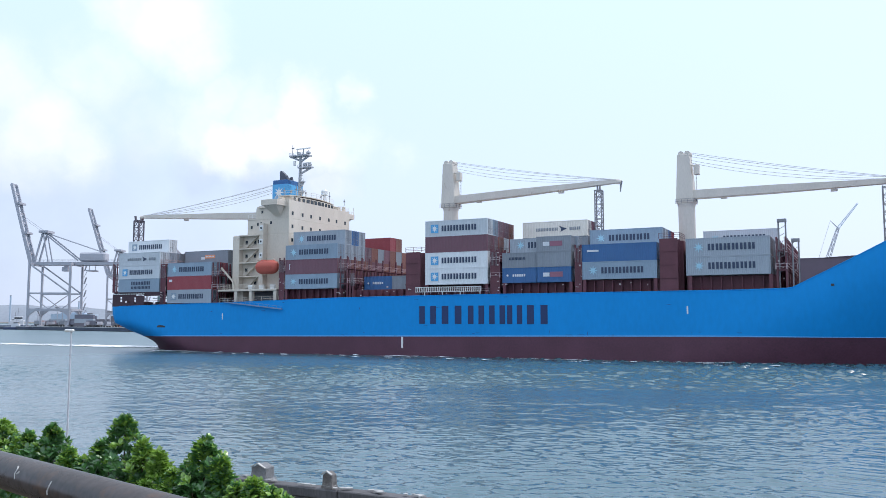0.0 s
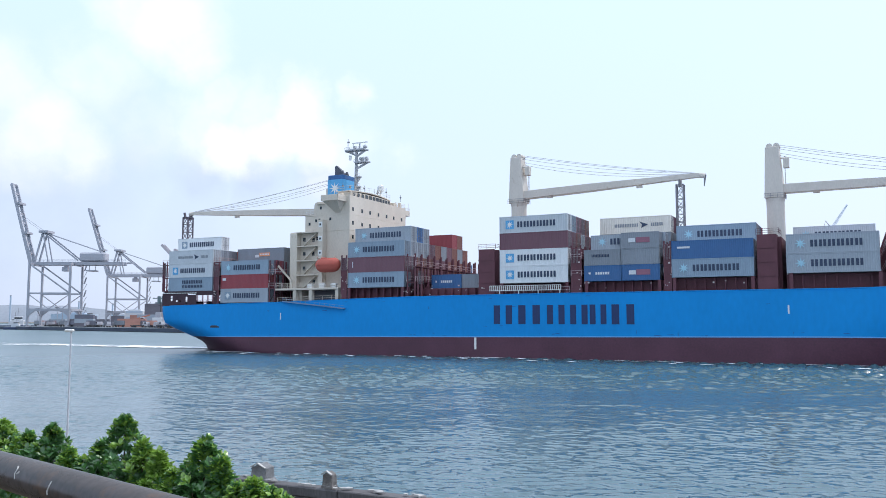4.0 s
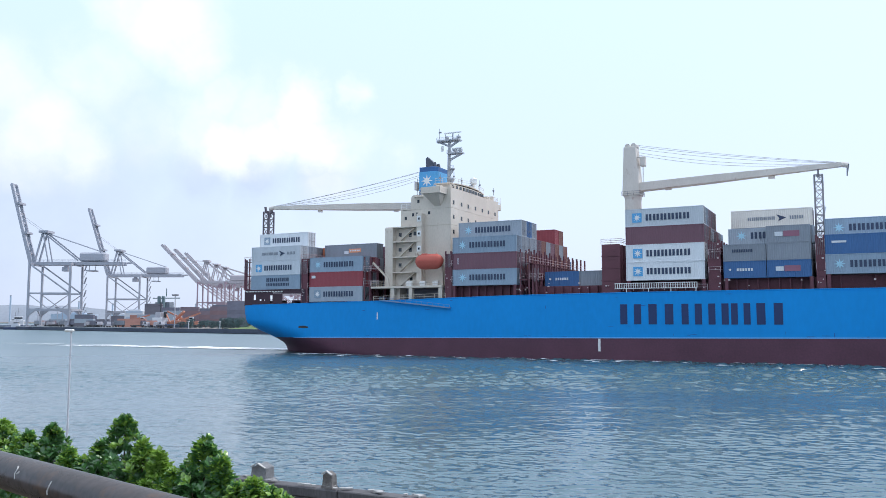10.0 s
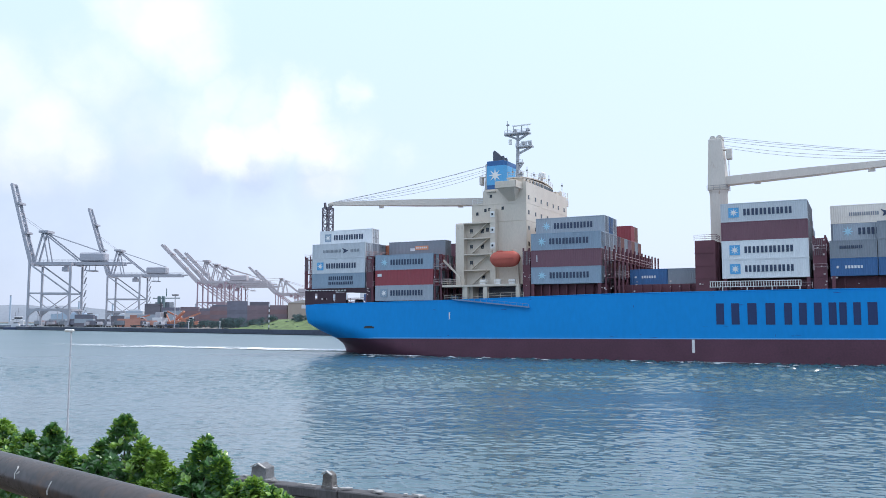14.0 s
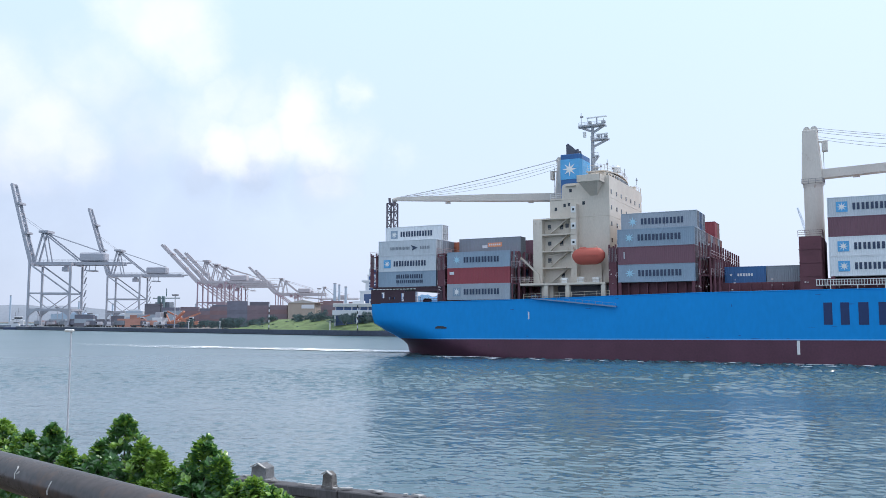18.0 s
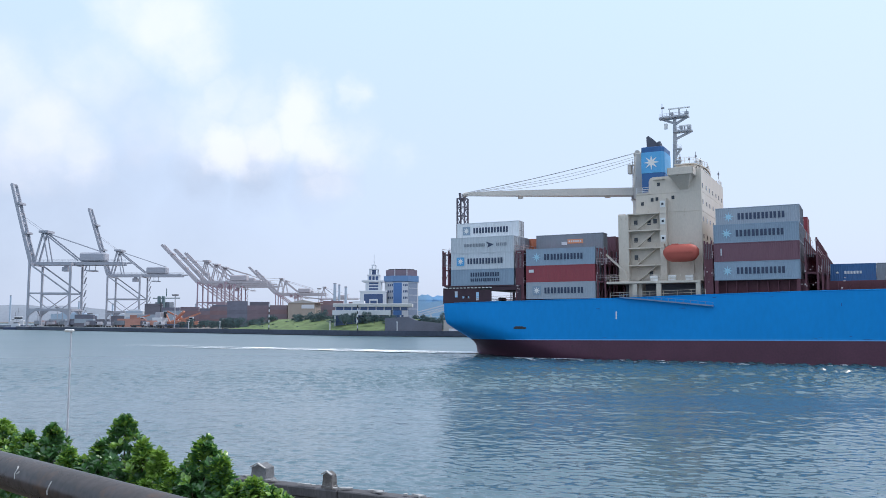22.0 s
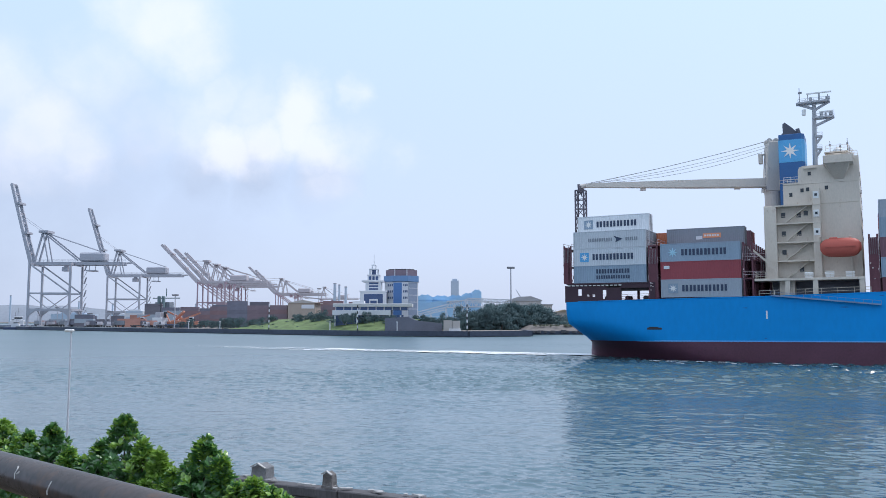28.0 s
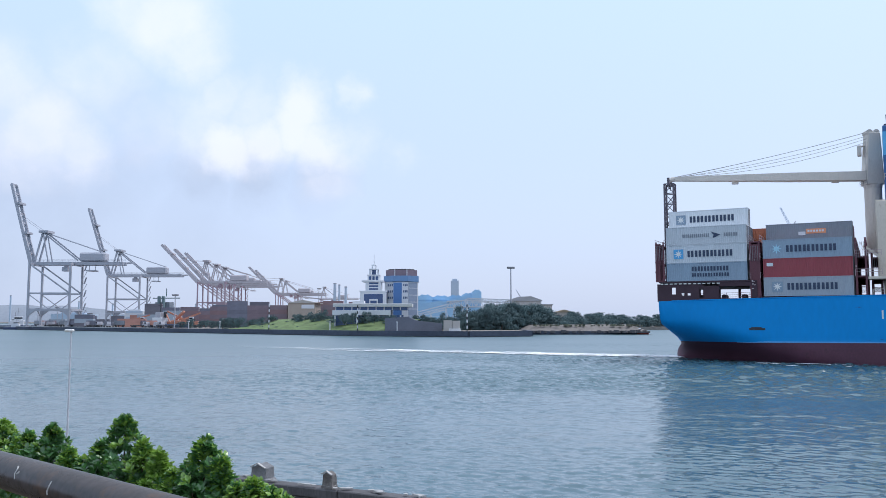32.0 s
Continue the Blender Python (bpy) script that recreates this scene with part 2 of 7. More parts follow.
def water_material():
    m = bpy.data.materials.new("harbour_water")
    m.use_nodes = True
    n, l = m.node_tree.nodes, m.node_tree.links
    bs = n["Principled BSDF"]
    bs.inputs["IOR"].default_value = 1.57
    tc = n.new("ShaderNodeTexCoord")

    def noise_at(scale, stretch, detail, rough=0.55, dist=0.0):
        mp = n.new("ShaderNodeMapping")
        mp.inputs["Scale"].default_value = (scale * stretch, scale, scale)
        mp.inputs["Rotation"].default_value = (0, 0, radians(-8))
        l.new(tc.outputs["Object"], mp.inputs[0])
        t = n.new("ShaderNodeTexNoise")
        t.inputs["Scale"].default_value, t.inputs["Detail"].default_value = 1.0, detail
        t.inputs["Roughness"].default_value, t.inputs["Distortion"].default_value = rough, dist
        l.new(mp.outputs[0], t.inputs["Vector"])
        return t

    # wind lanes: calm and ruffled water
    lane = noise_at(0.022, 0.35, 3).outputs["Fac"]
    amp = n.new("ShaderNodeMapRange")
    l.new(lane, amp.inputs["Value"])
    amp.inputs["From Min"].default_value, amp.inputs["From Max"].default_value = 0.35, 0.65
    amp.inputs["To Min"].default_value, amp.inputs["To Max"].default_value = 0.7, 1.0
    # ripples of three sizes tilt the surface
    slope = None
    for scale, stretch, detail, k in ((0.06, 0.5, 2, 0.05), (0.7, 0.45, 2, 0.10), (2.6, 0.45, 3, 0.22), (7.0, 0.5, 2, 0.30)):
        sub = n.new("ShaderNodeVectorMath")
        sub.operation = "SUBTRACT"
        l.new(noise_at(scale, stretch, detail).outputs["Color"], sub.inputs[0])
        sub.inputs[1].default_value = (0.5, 0.5, 0.5)
        mul = n.new("ShaderNodeVectorMath")
        mul.operation = "MULTIPLY_ADD"
        l.new(sub.outputs[0], mul.inputs[0])
        mul.inputs[1].default_value = (k, k, 0)
        if slope is None:
            mul.inputs[2].default_value = (0, 0, 0)
        else:
            l.new(slope, mul.inputs[2])
        slope = mul.outputs[0]
    sc = n.new("ShaderNodeVectorMath")
    sc.operation = "SCALE"
    l.new(slope, sc.inputs[0])
    lee = n.new("ShaderNodeAttribute")
    lee.attribute_name = "ruffle"
    ml = n.new("ShaderNodeMath")
    ml.operation = "MULTIPLY"
    l.new(amp.outputs[0], ml.inputs[0])
    l.new(lee.outputs["Fac"], ml.inputs[1])
    l.new(ml.outputs[0], sc.inputs["Scale"])
    ge = n.new("ShaderNodeNewGeometry")
    ad = n.new("ShaderNodeVectorMath")
    ad.operation = "ADD"
    l.new(ge.outputs["Normal"], ad.inputs[0])
    l.new(sc.outputs[0], ad.inputs[1])
    no = n.new("ShaderNodeVectorMath")
    no.operation = "NORMALIZE"
    l.new(ad.outputs[0], no.inputs[0])
    l.new(no.outputs[0], bs.inputs["Normal"])
    cr = n.new("ShaderNodeValToRGB")
    cr.color_ramp.elements[0].color, cr.color_ramp.elements[1].color = (0.041, 0.103, 0.125, 1), (0.065, 0.124, 0.153, 1)
    cr.color_ramp.elements[0].position, cr.color_ramp.elements[1].position = 0.35, 0.65
    l.new(lane, cr.inputs[0])
    l.new(cr.outputs[0], bs.inputs["Base Color"])
    # ripples too fine for the sheet spread the reflection instead
    at = n.new("ShaderNodeAttribute")
    at.attribute_name = "unresolved"
    rg = n.new("ShaderNodeMapRange")
    l.new(at.outputs["Fac"], rg.inputs["Value"])
    rg.inputs["To Min"].default_value, rg.inputs["To Max"].default_value = 0.14, 0.36
    l.new(rg.outputs[0], bs.inputs["Roughness"])
    return m


def foam_material(name, density):
    m = bpy.data.materials.new(name)
    m.use_nodes = True
    n, l = m.node_tree.nodes, m.node_tree.links
    bs = n["Principled BSDF"]
    bs.inputs["Base Color"].default_value, bs.inputs["Roughness"].default_value = (0.85, 0.88, 0.9, 1), 0.7
    tc = n.new("ShaderNodeTexCoord")
    mp = n.new("ShaderNodeMapping")
    mp.inputs["Scale"].default_value = (0.35, 1.4, 1)
    l.new(tc.outputs["Object"], mp.inputs[0])
    t = n.new("ShaderNodeTexNoise")
    t.inputs["Scale"].default_value, t.inputs["Detail"].default_value, t.inputs["Roughness"].default_value = 1.2, 7, 0.65
    l.new(mp.outputs[0], t.inputs["Vector"])
    at = n.new("ShaderNodeAttribute")
    at.attribute_name = "thick"
    ad = n.new("ShaderNodeMath")
    ad.operation = "MULTIPLY_ADD"
    l.new(at.outputs["Fac"], ad.inputs[0])
    ad.inputs[1].default_value = 0.56
    l.new(t.outputs["Fac"], ad.inputs[2])
    mr = n.new("ShaderNodeMapRange")
    l.new(ad.outputs[0], mr.inputs["Value"])
    mr.inputs["From Min"].default_value, mr.inputs["From Max"].default_value = density, density + 0.16
    l.new(mr.outputs[0], bs.inputs["Alpha"])
    return m


WATER = water_material()
FOAM = foam_material("wake_foam", 0.66)
leafy(LEAF, (0.11, 0.32, 0.06)), leafy(LEAFY, (0.36, 0.60, 0.09))


# ------------------------------------------------------------------ mesh helpers
def box(bm, x0, x1, y0, y1, z0, z1):
    vs = [bm.verts.new(p) for p in ((x0, y0, z0), (x1, y0, z0), (x1, y1, z0), (x0, y1, z0),
                                    (x0, y0, z1), (x1, y0, z1), (x1, y1, z1), (x0, y1, z1))]
    for f in ((3, 2, 1, 0), (4, 5, 6, 7), (0, 1, 5, 4), (1, 2, 6, 5), (2, 3, 7, 6), (3, 0, 4, 7)):
        bm.faces.new([vs[i] for i in f])
    return bm


def tube(bm, p, q, r, n=8, r2=None):
    p, q = Vector(p), Vector(q)
    d = (q - p).normalized()
    u = d.orthogonal().normalized()
    w = d.cross(u)
    r2 = r if r2 is None else r2
    rings = []
    for c, rr in ((p, r), (q, r2)):
        rings.append([bm.verts.new(c + (u * math.cos(2 * math.pi * k / n) + w * math.sin(2 * math.pi * k / n)) * rr) for k in range(n)])
    for k in range(n):
        bm.faces.new((rings[0][k], rings[0][(k + 1) % n], rings[1][(k + 1) % n], rings[1][k]))
    bm.faces.new(rings[0][::-1])
    bm.faces.new(rings[1])
    return bm


def beam(bm, p, q, w, h, w2=None, h2=None):
    """A straight bar of rectangular section from p to q, tapering to w2 by h2."""
    p, q = Vector(p), Vector(q)
    d = (q - p).normalized()
    side = d.cross(Vector((0, 0, 1)))
    side = side.normalized() if side.length > 1e-4 else Vector((1, 0, 0))
    up = side.cross(d)
    w2, h2 = (w if w2 is None else w2), (h if h2 is None else h2)
    a = [bm.verts.new(p + side * (w / 2 * i) + up * (h / 2 * j)) for i, j in ((-1, -1), (1, -1), (1, 1), (-1, 1))]
    b = [bm.verts.new(q + side * (w2 / 2 * i) + up * (h2 / 2 * j)) for i, j in ((-1, -1), (1, -1), (1, 1), (-1, 1))]
    bm.faces.new(a[::-1])
    bm.faces.new(b)
    for k in range(4):
        bm.faces.new((a[k], a[(k + 1) % 4], b[(k + 1) % 4], b[k]))
    return bm


def prism(bm, pts, y0, y1):
    """A polygon in the x-z plane carried from y0 to y1."""
    a = [bm.verts.new((x, y0, z)) for x, z in pts]
    b = [bm.verts.new((x, y1, z)) for x, z in pts]
    bm.faces.new(a)
    bm.faces.new(b[::-1])
    for k in range(len(pts)):
        bm.faces.new((a[k], b[k], b[(k + 1) % len(pts)], a[(k + 1) % len(pts)]))
    return bm


def slab(bm, pts, z0, z1):
    """A polygon in the x-y plane carried from z0 to z1."""
    a = [bm.verts.new((x, y, z0)) for x, y in pts]
    b = [bm.verts.new((x, y, z1)) for x, y in pts]
    bm.faces.new(a[::-1])
    bm.faces.new(b)
    for k in range(len(pts)):
        bm.faces.new((a[k], a[(k + 1) % len(pts)], b[(k + 1) % len(pts)], b[k]))
    return bm


def to_mesh(name, bm, material, smooth=False, bevel=0.0):
    if bevel:
        bmesh.ops.bevel(bm, geom=list(bm.edges), offset=bevel, segments=1, affect="EDGES", clamp_overlap=True)
    bmesh.ops.recalc_face_normals(bm, faces=bm.faces)
    me = bpy.data.meshes.new(name)
    bm.to_mesh(me)
    bm.free()
    me.materials.append(material)
    if smooth:
        me.polygons.foreach_set("use_smooth", [True] * len(me.polygons))
    return me


def part(name, bm, material, parent, label="", smooth=False, bevel=0.0):
    me = bm if isinstance(bm, bpy.types.Mesh) else to_mesh(name, bm, material, smooth, bevel)
    ob = new(name, me)
    ob.parent = parent
    return tagged(ob, label)


def thing(name, label, category, group="", kind="", m=None):
    ob = new(name)
    ob.empty_display_size = 0.5
    if m is not None:
        ob.matrix_world = m
    return tagged(ob, label, category, group, kind)


def solid(name, bm, material, label, category="", group="", kind="", m=None, smooth=False, bevel=0.0):
    ob = new(name, to_mesh(name, bm, material, smooth, bevel))
    if m is not None:
        ob.matrix_world = m
    return tagged(ob, label, category, group, kind)


def star(bm, cx, y, cz, big, small, n=8):
    """A flat plate in the shape of a plain star."""
    pts = []
    for k in range(2 * n):
        r, a = (small if k % 2 else big), math.pi * k / n + math.pi / 2
        pts.append((cx + r * math.cos(a), cz + r * math.sin(a)))
    return prism(bm, pts, y, y + 0.012)


B = bmesh.new
AFLOAT = []          # (thing, its pose in the ship's space): all that sails along


def rails(bm, pts, h=1.0, r=0.035, step=1.6, lines=3):
    for p, q in zip(pts, pts[1:]):
        p, q = Vector(p), Vector(q)
        n = max(1, int((q - p).length / step))
        for k in range(n + 1):
            c = p.lerp(q, k / n)
            tube(bm, c, c + Vector((0, 0, h)), r, 4)
        for k in range(lines):
            o = Vector((0, 0, h * (k + 1) / lines))
            tube(bm, p + o, q + o, r, 4)
    return bm


FAR_X, FAR_Y = 1.068, 1.30


def far(x, y, z=0.0, rx=0, ry=0, rz=0):
    """Pose of a thing of the far shore, laid out on a plan that is stretched to its true depth and size."""
    return pose(x * FAR_X, y * FAR_Y, z, rx, ry, rz) @ Matrix.Diagonal((1.068, 1.068, 1.09, 1.0))


def plan(pts):
    return [(x * FAR_X, y * FAR_Y) for x, y in pts]


# ------------------------------------------------------------------ water and land
def water_sheet():
    """One sheet to the horizon, fine and wavy near the shore, flat far off."""
    ang = np.concatenate([np.linspace(-88, -38, 14)[:-1], np.linspace(-38, 36, 700), np.linspace(36, 88, 14)[1:]])
    rad = [6.0, 10.0, 14.0, 18.0]
    while rad[-1] < 330:
        rad.append(rad[-1] * 1.0034)
    while rad[-1] < 4700:
        rad.append(rad[-1] * 1.09)
    rad = np.array(rad)
    A, R = np.meshgrid(np.radians(ang), rad)
    X, Y = R * np.sin(A), R * np.cos(A)
    Z = np.zeros_like(X)
    lost, full = np.zeros_like(X), 0.0
    rg = np.random.default_rng(5)
    cell = R * 0.0034
    gust = 0.80 + 0.55 * np.sin(X * 0.027 + 1.3 * np.sin(Y * 0.043) + 0.4) * np.sin(Y * 0.055 + 0.8 + np.sin(X * 0.021)) + 0.18 * np.sin(X * 0.11 + 2 * np.sin(Y * 0.09)) * np.sin(Y * 0.16)
    gust *= 0.74 + 0.36 * np.tanh((X + 8) / 18)              # quieter in the bight to the west
    for k in range(110):
        lam = 0.26 * (5.0 / 0.26) ** ((k + rg.random()) / 110)
        th = radians(-100) + rg.normal(0, 0.72 if lam > 1.0 else 0.5)
        amp = 0.0082 * lam * min(1.0, (1.3 / lam) ** 0.75)
        fade = np.clip((lam / cell - 1.3) / 1.0, 0, 1)
        shelter = np.clip((R - 30) / 52, 0.22, 1.75) * np.clip((215 - R) / 85, 0.25, 1.0) if lam > 1.0 else np.clip((R - 10) / 50, 0.6, 1.0)        # longer waves die down under the seawall
        ph = 2 * math.pi / lam * (X * math.cos(th) + Y * math.sin(th)) + rg.uniform(0, 6.28)
        lost += (amp / lam) ** 2 * (1 - fade)
        full += (amp / lam) ** 2
        Z += amp * fade * gust * shelter * (np.sin(ph) - 0.26 * np.sin(2 * ph))        # steeper on the side they run to
    Z *= np.clip((420 - R) / 200, 0, 1)
    nr, na = X.shape
    co = np.stack([X, Y, Z], -1).reshape(-1, 3).astype(np.float32)
    i = np.arange(nr * na).reshape(nr, na)
    quads = np.stack([i[:-1, :-1], i[:-1, 1:], i[1:, 1:], i[1:, :-1]], -1).reshape(-1, 4)
    me = bpy.data.meshes.new("water")
    me.vertices.add(len(co))
    me.vertices.foreach_set("co", co.ravel())
    me.loops.add(quads.size)
    me.loops.foreach_set("vertex_index", quads[:, ::-1].ravel().astype(np.int32))
    me.polygons.add(len(quads))
    me.polygons.foreach_set("loop_start", np.arange(0, quads.size, 4, dtype=np.int32))
    me.polygons.foreach_set("use_smooth", np.ones(len(quads), dtype=bool))
    me.update()
    att = me.attributes.new("unresolved", "FLOAT", "POINT")
    att.data.foreach_set("value", (lost / full).ravel().astype(np.float32))
    att = me.attributes.new("ruffle", "FLOAT", "POINT")       # calmer in the lee of the far quay
    att.data.foreach_set("value", np.clip(1.0 - (Y - 110) / 110, 0.25, 1.0).ravel().astype(np.float32))
    me.validate()
    me.materials.append(WATER)
    return tagged(new("water", me), "rippled grey-green harbour water with wind lanes", "water", kind="structure")


harbour = water_sheet()

SHORE = plan([(-320, 480), (-308, 471), (-214.6, 399.3), (-145.8, 346.8), (-90, 306), (-36.3, 265.2), (9.4, 246.5), (33.5, 258), (34.4, 293.7)])
bm = B()
slab(bm, SHORE + plan([(60, 330), (110, 420), (420, 560), (1600, 900), (1600, 3200), (-1600, 3200), (-1600, 1500), (-330, 1400)]), -4, 2.0)
solid("ground", bm, LAND, "paved port ground behind the far quay", "ground", kind="structure")
bm = B()
for p, q in zip(SHORE, SHORE[1:]):
    beam(bm, (*p, 1.25), (*q, 1.25), 1.6, 2.1)
solid("quay_wall", bm, QUAY, "dark stained concrete quay wall along the far shore", "quay", kind="structure")
bm = B()
slab(bm, plan([(34, 291), (60, 291), (88, 296), (91, 300), (85, 306), (40, 312)]), -3, 1.5)
solid("breakwater", bm, QUAY, "low dark stone breakwater spit", "breakwater", kind="structure")


bm = B()
for p, q in zip(SHORE[:4], SHORE[1:4]):
    beam(bm, (p[0], p[1] - 0.9, 2.32), (q[0], q[1] - 0.9, 2.32), 0.5, 0.42)
solid("quay_coping", bm, paint("pale_coping_concrete", (0.42, 0.43, 0.45), 0.8, var=0.3, scale=0.08, rust=0.8, rust_rgb=(0.12, 0.13, 0.15)), "pale worn concrete edge of the quay", "quay", kind="structure")


# ------------------------------------------------------------------ the ship
CL, HALF = 16.1, 16.1                      # centre line and half breadth
TOP = ((-34, 9.75), (-10, 10.2), (0, 10.35), (15, 10.75), (28, 11.05), (50, 11.25), (100, 11.35), (107.3, 11.5), (115.7, 16.0), (120, 18.4), (124, 19.4), (160, 20.4))


def lerp_table(tab, x):
    for (a, u), (b, v) in zip(tab, tab[1:]):
        if x <= b:
            return u + (v - u) * max(0.0, (x - a)) / (b - a)
    return tab[-1][1]


def stern_end(z):
    return lerp_table(((-3, -29), (0, -32), (0.9, -32), (1.8, -31.4), (2.7, -30.0), (3.65, -29.7), (4.6, -30.2), (6.2, -31.4), (8.4, -31.5), (10.5, -31.5)), z)


def half_breadth(a, z):
    k = lerp_table(((-3, 0.03), (0, 0.04), (0.9, 0.06), (1.8, 0.16), (2.7, 0.42), (3.65, 0.63), (4.6, 0.79), (6.2, 0.955), (8.4, 0.99), (10, 0.99)), z)
    start = lerp_table(((-3, 20), (0, -2), (3.6, -15), (6, -21), (10, -25)), z)
    end = stern_end(z)
    h = 1.0
    if a < start:
        u = max(0.0, (a - end) / (start - end))
        h = k + (1 - k) * math.sin(u * math.pi / 2) ** 0.75
    b0 = lerp_table(((-3, 84), (0, 90), (8, 104), (14, 114), (19, 118)), z)
    stem = lerp_table(((-3, 146), (0, 145), (8, 149), (19, 158)), z)
    if a > b0:
        u = min(1.0, (a - b0) / (stem - b0))
        h = 1 - u ** lerp_table(((0, 1.8), (19, 2.4)), z)
    return HALF * max(0.0, h)


def hull_rows(levels):
    """Stations along the hull; each level is (height below the sheer as a share, or an absolute height)."""
    stations = sorted([k / 16.0 * 0.09 for k in range(16)] + [0.09 + 0.91 * k / 64.0 for k in range(65)] + [0.7401 + 0.004 * k for k in range(16)])
    rows = []
    for lv in levels:
        row = []
        for s in stations:
            a = -32.9 + s * 190.9
            for _ in range(3):
                line = 3.65 + 0.008 * (min(a, 95) - 35)       # paint boundary
                z = lv * (line / 3.65 if lv > 0 else 1) if lv <= 3.65 else line + (lerp_table(TOP, a) - line) * (lv - 3.65)
                stem = lerp_table(((-3, 146), (0, 145), (8, 149), (19, 158)), z)
                a = stern_end(z) + s * (stem - stern_end(z))
            row.append((a, half_breadth(a, z), z))
        rows.append(row)
    return rows


def hull_skin(rows):
    bm = B()
    for sgn in (-1, 1):
        grid = [[bm.verts.new((a, CL + sgn * h, z)) for a, h, z in row] for row in rows]
        for r0, r1 in zip(grid, grid[1:]):
            for k in range(len(r0) - 1):
                bm.faces.new((r0[k], r0[k + 1], r1[k + 1], r1[k]))
    # transom
    for r0, r1 in zip(rows, rows[1:]):
        q = [bm.verts.new(p) for p in ((r0[0][0], CL - r0[0][1], r0[0][2]), (r0[0][0], CL + r0[0][1], r0[0][2]),
                                       (r1[0][0], CL + r1[0][1], r1[0][2]), (r1[0][0], CL - r1[0][1], r1[0][2]))]
        bm.faces.new(q)
    bmesh.ops.remove_doubles(bm, verts=bm.verts, dist=0.002)
    return bm


ship = thing("container_ship", "blue container ship with dark red bottom and cream deckhouse, under way", "ship")
ship.scale = (1, 1, 0.966)             # heights in this section are in deck units
AFLOAT.append((ship, pose(0, 0, 0)))
upper = hull_rows([3.65] + [3.65 + k / 9.0 for k in range(1, 10)])
lower = hull_rows([-2.5, -1, 0, 0.5, 0.9, 1.4, 1.8, 2.3, 2.7, 3.2, 3.65])
part("hull", hull_skin(upper), HULL_BLUE, ship, "bright blue painted steel hull side", smooth=True)
part("hull_bottom", hull_skin(lower), HULL_RED, ship, "dark red antifouling below the waterline stripe", smooth=True)
bm = B()
for sgn in (-1, 1):
    pr = None
    for a, h, z in upper[0][10:86]:
        c = [bm.verts.new((a, CL + sgn * (h + 0.02), zz)) for zz in (z - 0.05, z + 0.15)]
        if pr:
            bm.faces.new((pr[0], c[0], c[1], pr[1]))
        pr = c
part("boot_stripe", bm, STRIPE, ship, "thin light blue stripe")
# decks
bm = B()
top = upper[-1]
for (a0, h0, z0), (a1, h1, z1) in zip(top, top[1:]):
    bm.faces.new([bm.verts.new(p) for p in ((a0, CL - h0 + 0.1, z0 - 0.12), (a1, CL - h1 + 0.1, z1 - 0.12), (a1, CL + h1 - 0.1, z1 - 0.12), (a0, CL + h0 - 0.1, z0 - 0.12))])
part("deck", bm, DECKGREEN, ship, "oxide red steel deck")
# rounded gunwale bar along the sheer
for sgn in (-1, 1):
    bm = B()
    prev = None
    for a, h, z in top[2:90]:
        ring = [bm.verts.new((a, CL + sgn * h + 0.09 * math.cos(k * 1.2566), z + 0.09 * math.sin(k * 1.2566))) for k in range(5)]
        if prev:
            for k in range(5):
                bm.faces.new((prev[k], prev[(k + 1) % 5], ring[(k + 1) % 5], ring[k]))
        prev = ring
    part("gunwale", bm, HULL_BLUE, ship)
# name on the side as plain bars, draught mark, tug marks, fairlead slots
ZL, ZH = 6.0, 9.3
glyphs = ((45.3, 49.0), (49.8, 54.0), (54.9, 58.3), (58.9, 62.2), (62.2, 65.3), (65.8, 69.8))
for g0, g1 in glyphs:
    bm = B()
    w = (g1 - g0) * 0.31
    box(bm, g0 + 0.15, g0 + 0.15 + w, -0.03, 0.02, ZL, ZH)
    box(bm, g1 - 0.2 - w, g1 - 0.2, -0.03, 0.02, ZL, ZH)
    part("marking_bar", bm, NAVY, ship, "navy painted bars of the ship's marking")
bm = B()
box(bm, 41.75, 42.15, -0.03, 0.02, 1.5, 3.6)
part("draught_mark", bm, WHITE, ship, "white painted draught mark")
for a, z in ((0.0, 7.5), (92.2, 8.3)):
    bm = B()
    box(bm, a - 0.11, a + 0.11, -0.03, 0.02, z - 0.65, z + 0.65)
    part("side_mark", bm, WHITE, ship, "short white side mark")
for a, z, w in ((-16.8, 5.3, 2.3), (112.5, 11.9, 0.45)):
    bm = B()
    box(bm, a - w / 2, a + w / 2, -0.05, 0.3, z - 0.17, z + 0.17)
    if a < 0:
        box(bm, a - w / 2 + 0.3, a + w / 2 - 0.5, -0.06, 0.3, z + 0.17, z + 0.3)
    part("fairlead", bm, DARK, ship, "dark mooring slot in the hull", bevel=0.03)

sr = random.Random(21)
for k in range(34):
    a, z = sr.uniform(-8, 100), sr.choice((3.75, 3.9, 4.1, 4.3, 5.6, 8.8, 10.4)) + sr.uniform(-0.1, 0.15)
    w, h = (sr.uniform(0.3, 1.5), sr.uniform(0.05, 0.13)) if sr.random() < 0.6 else (sr.uniform(0.06, 0.14), sr.uniform(0.3, 0.9))
    zb = z + 0.008 * (a - 35)
    part("scuff", prism(B(), [(a, zb), (a + w * 0.6, zb - h * 0.4), (a + w, zb), (a + w * 0.7, zb + h * 0.6), (a + w * 0.2, zb + h * 0.5)], -0.014, 0.01), SCUFF, ship)

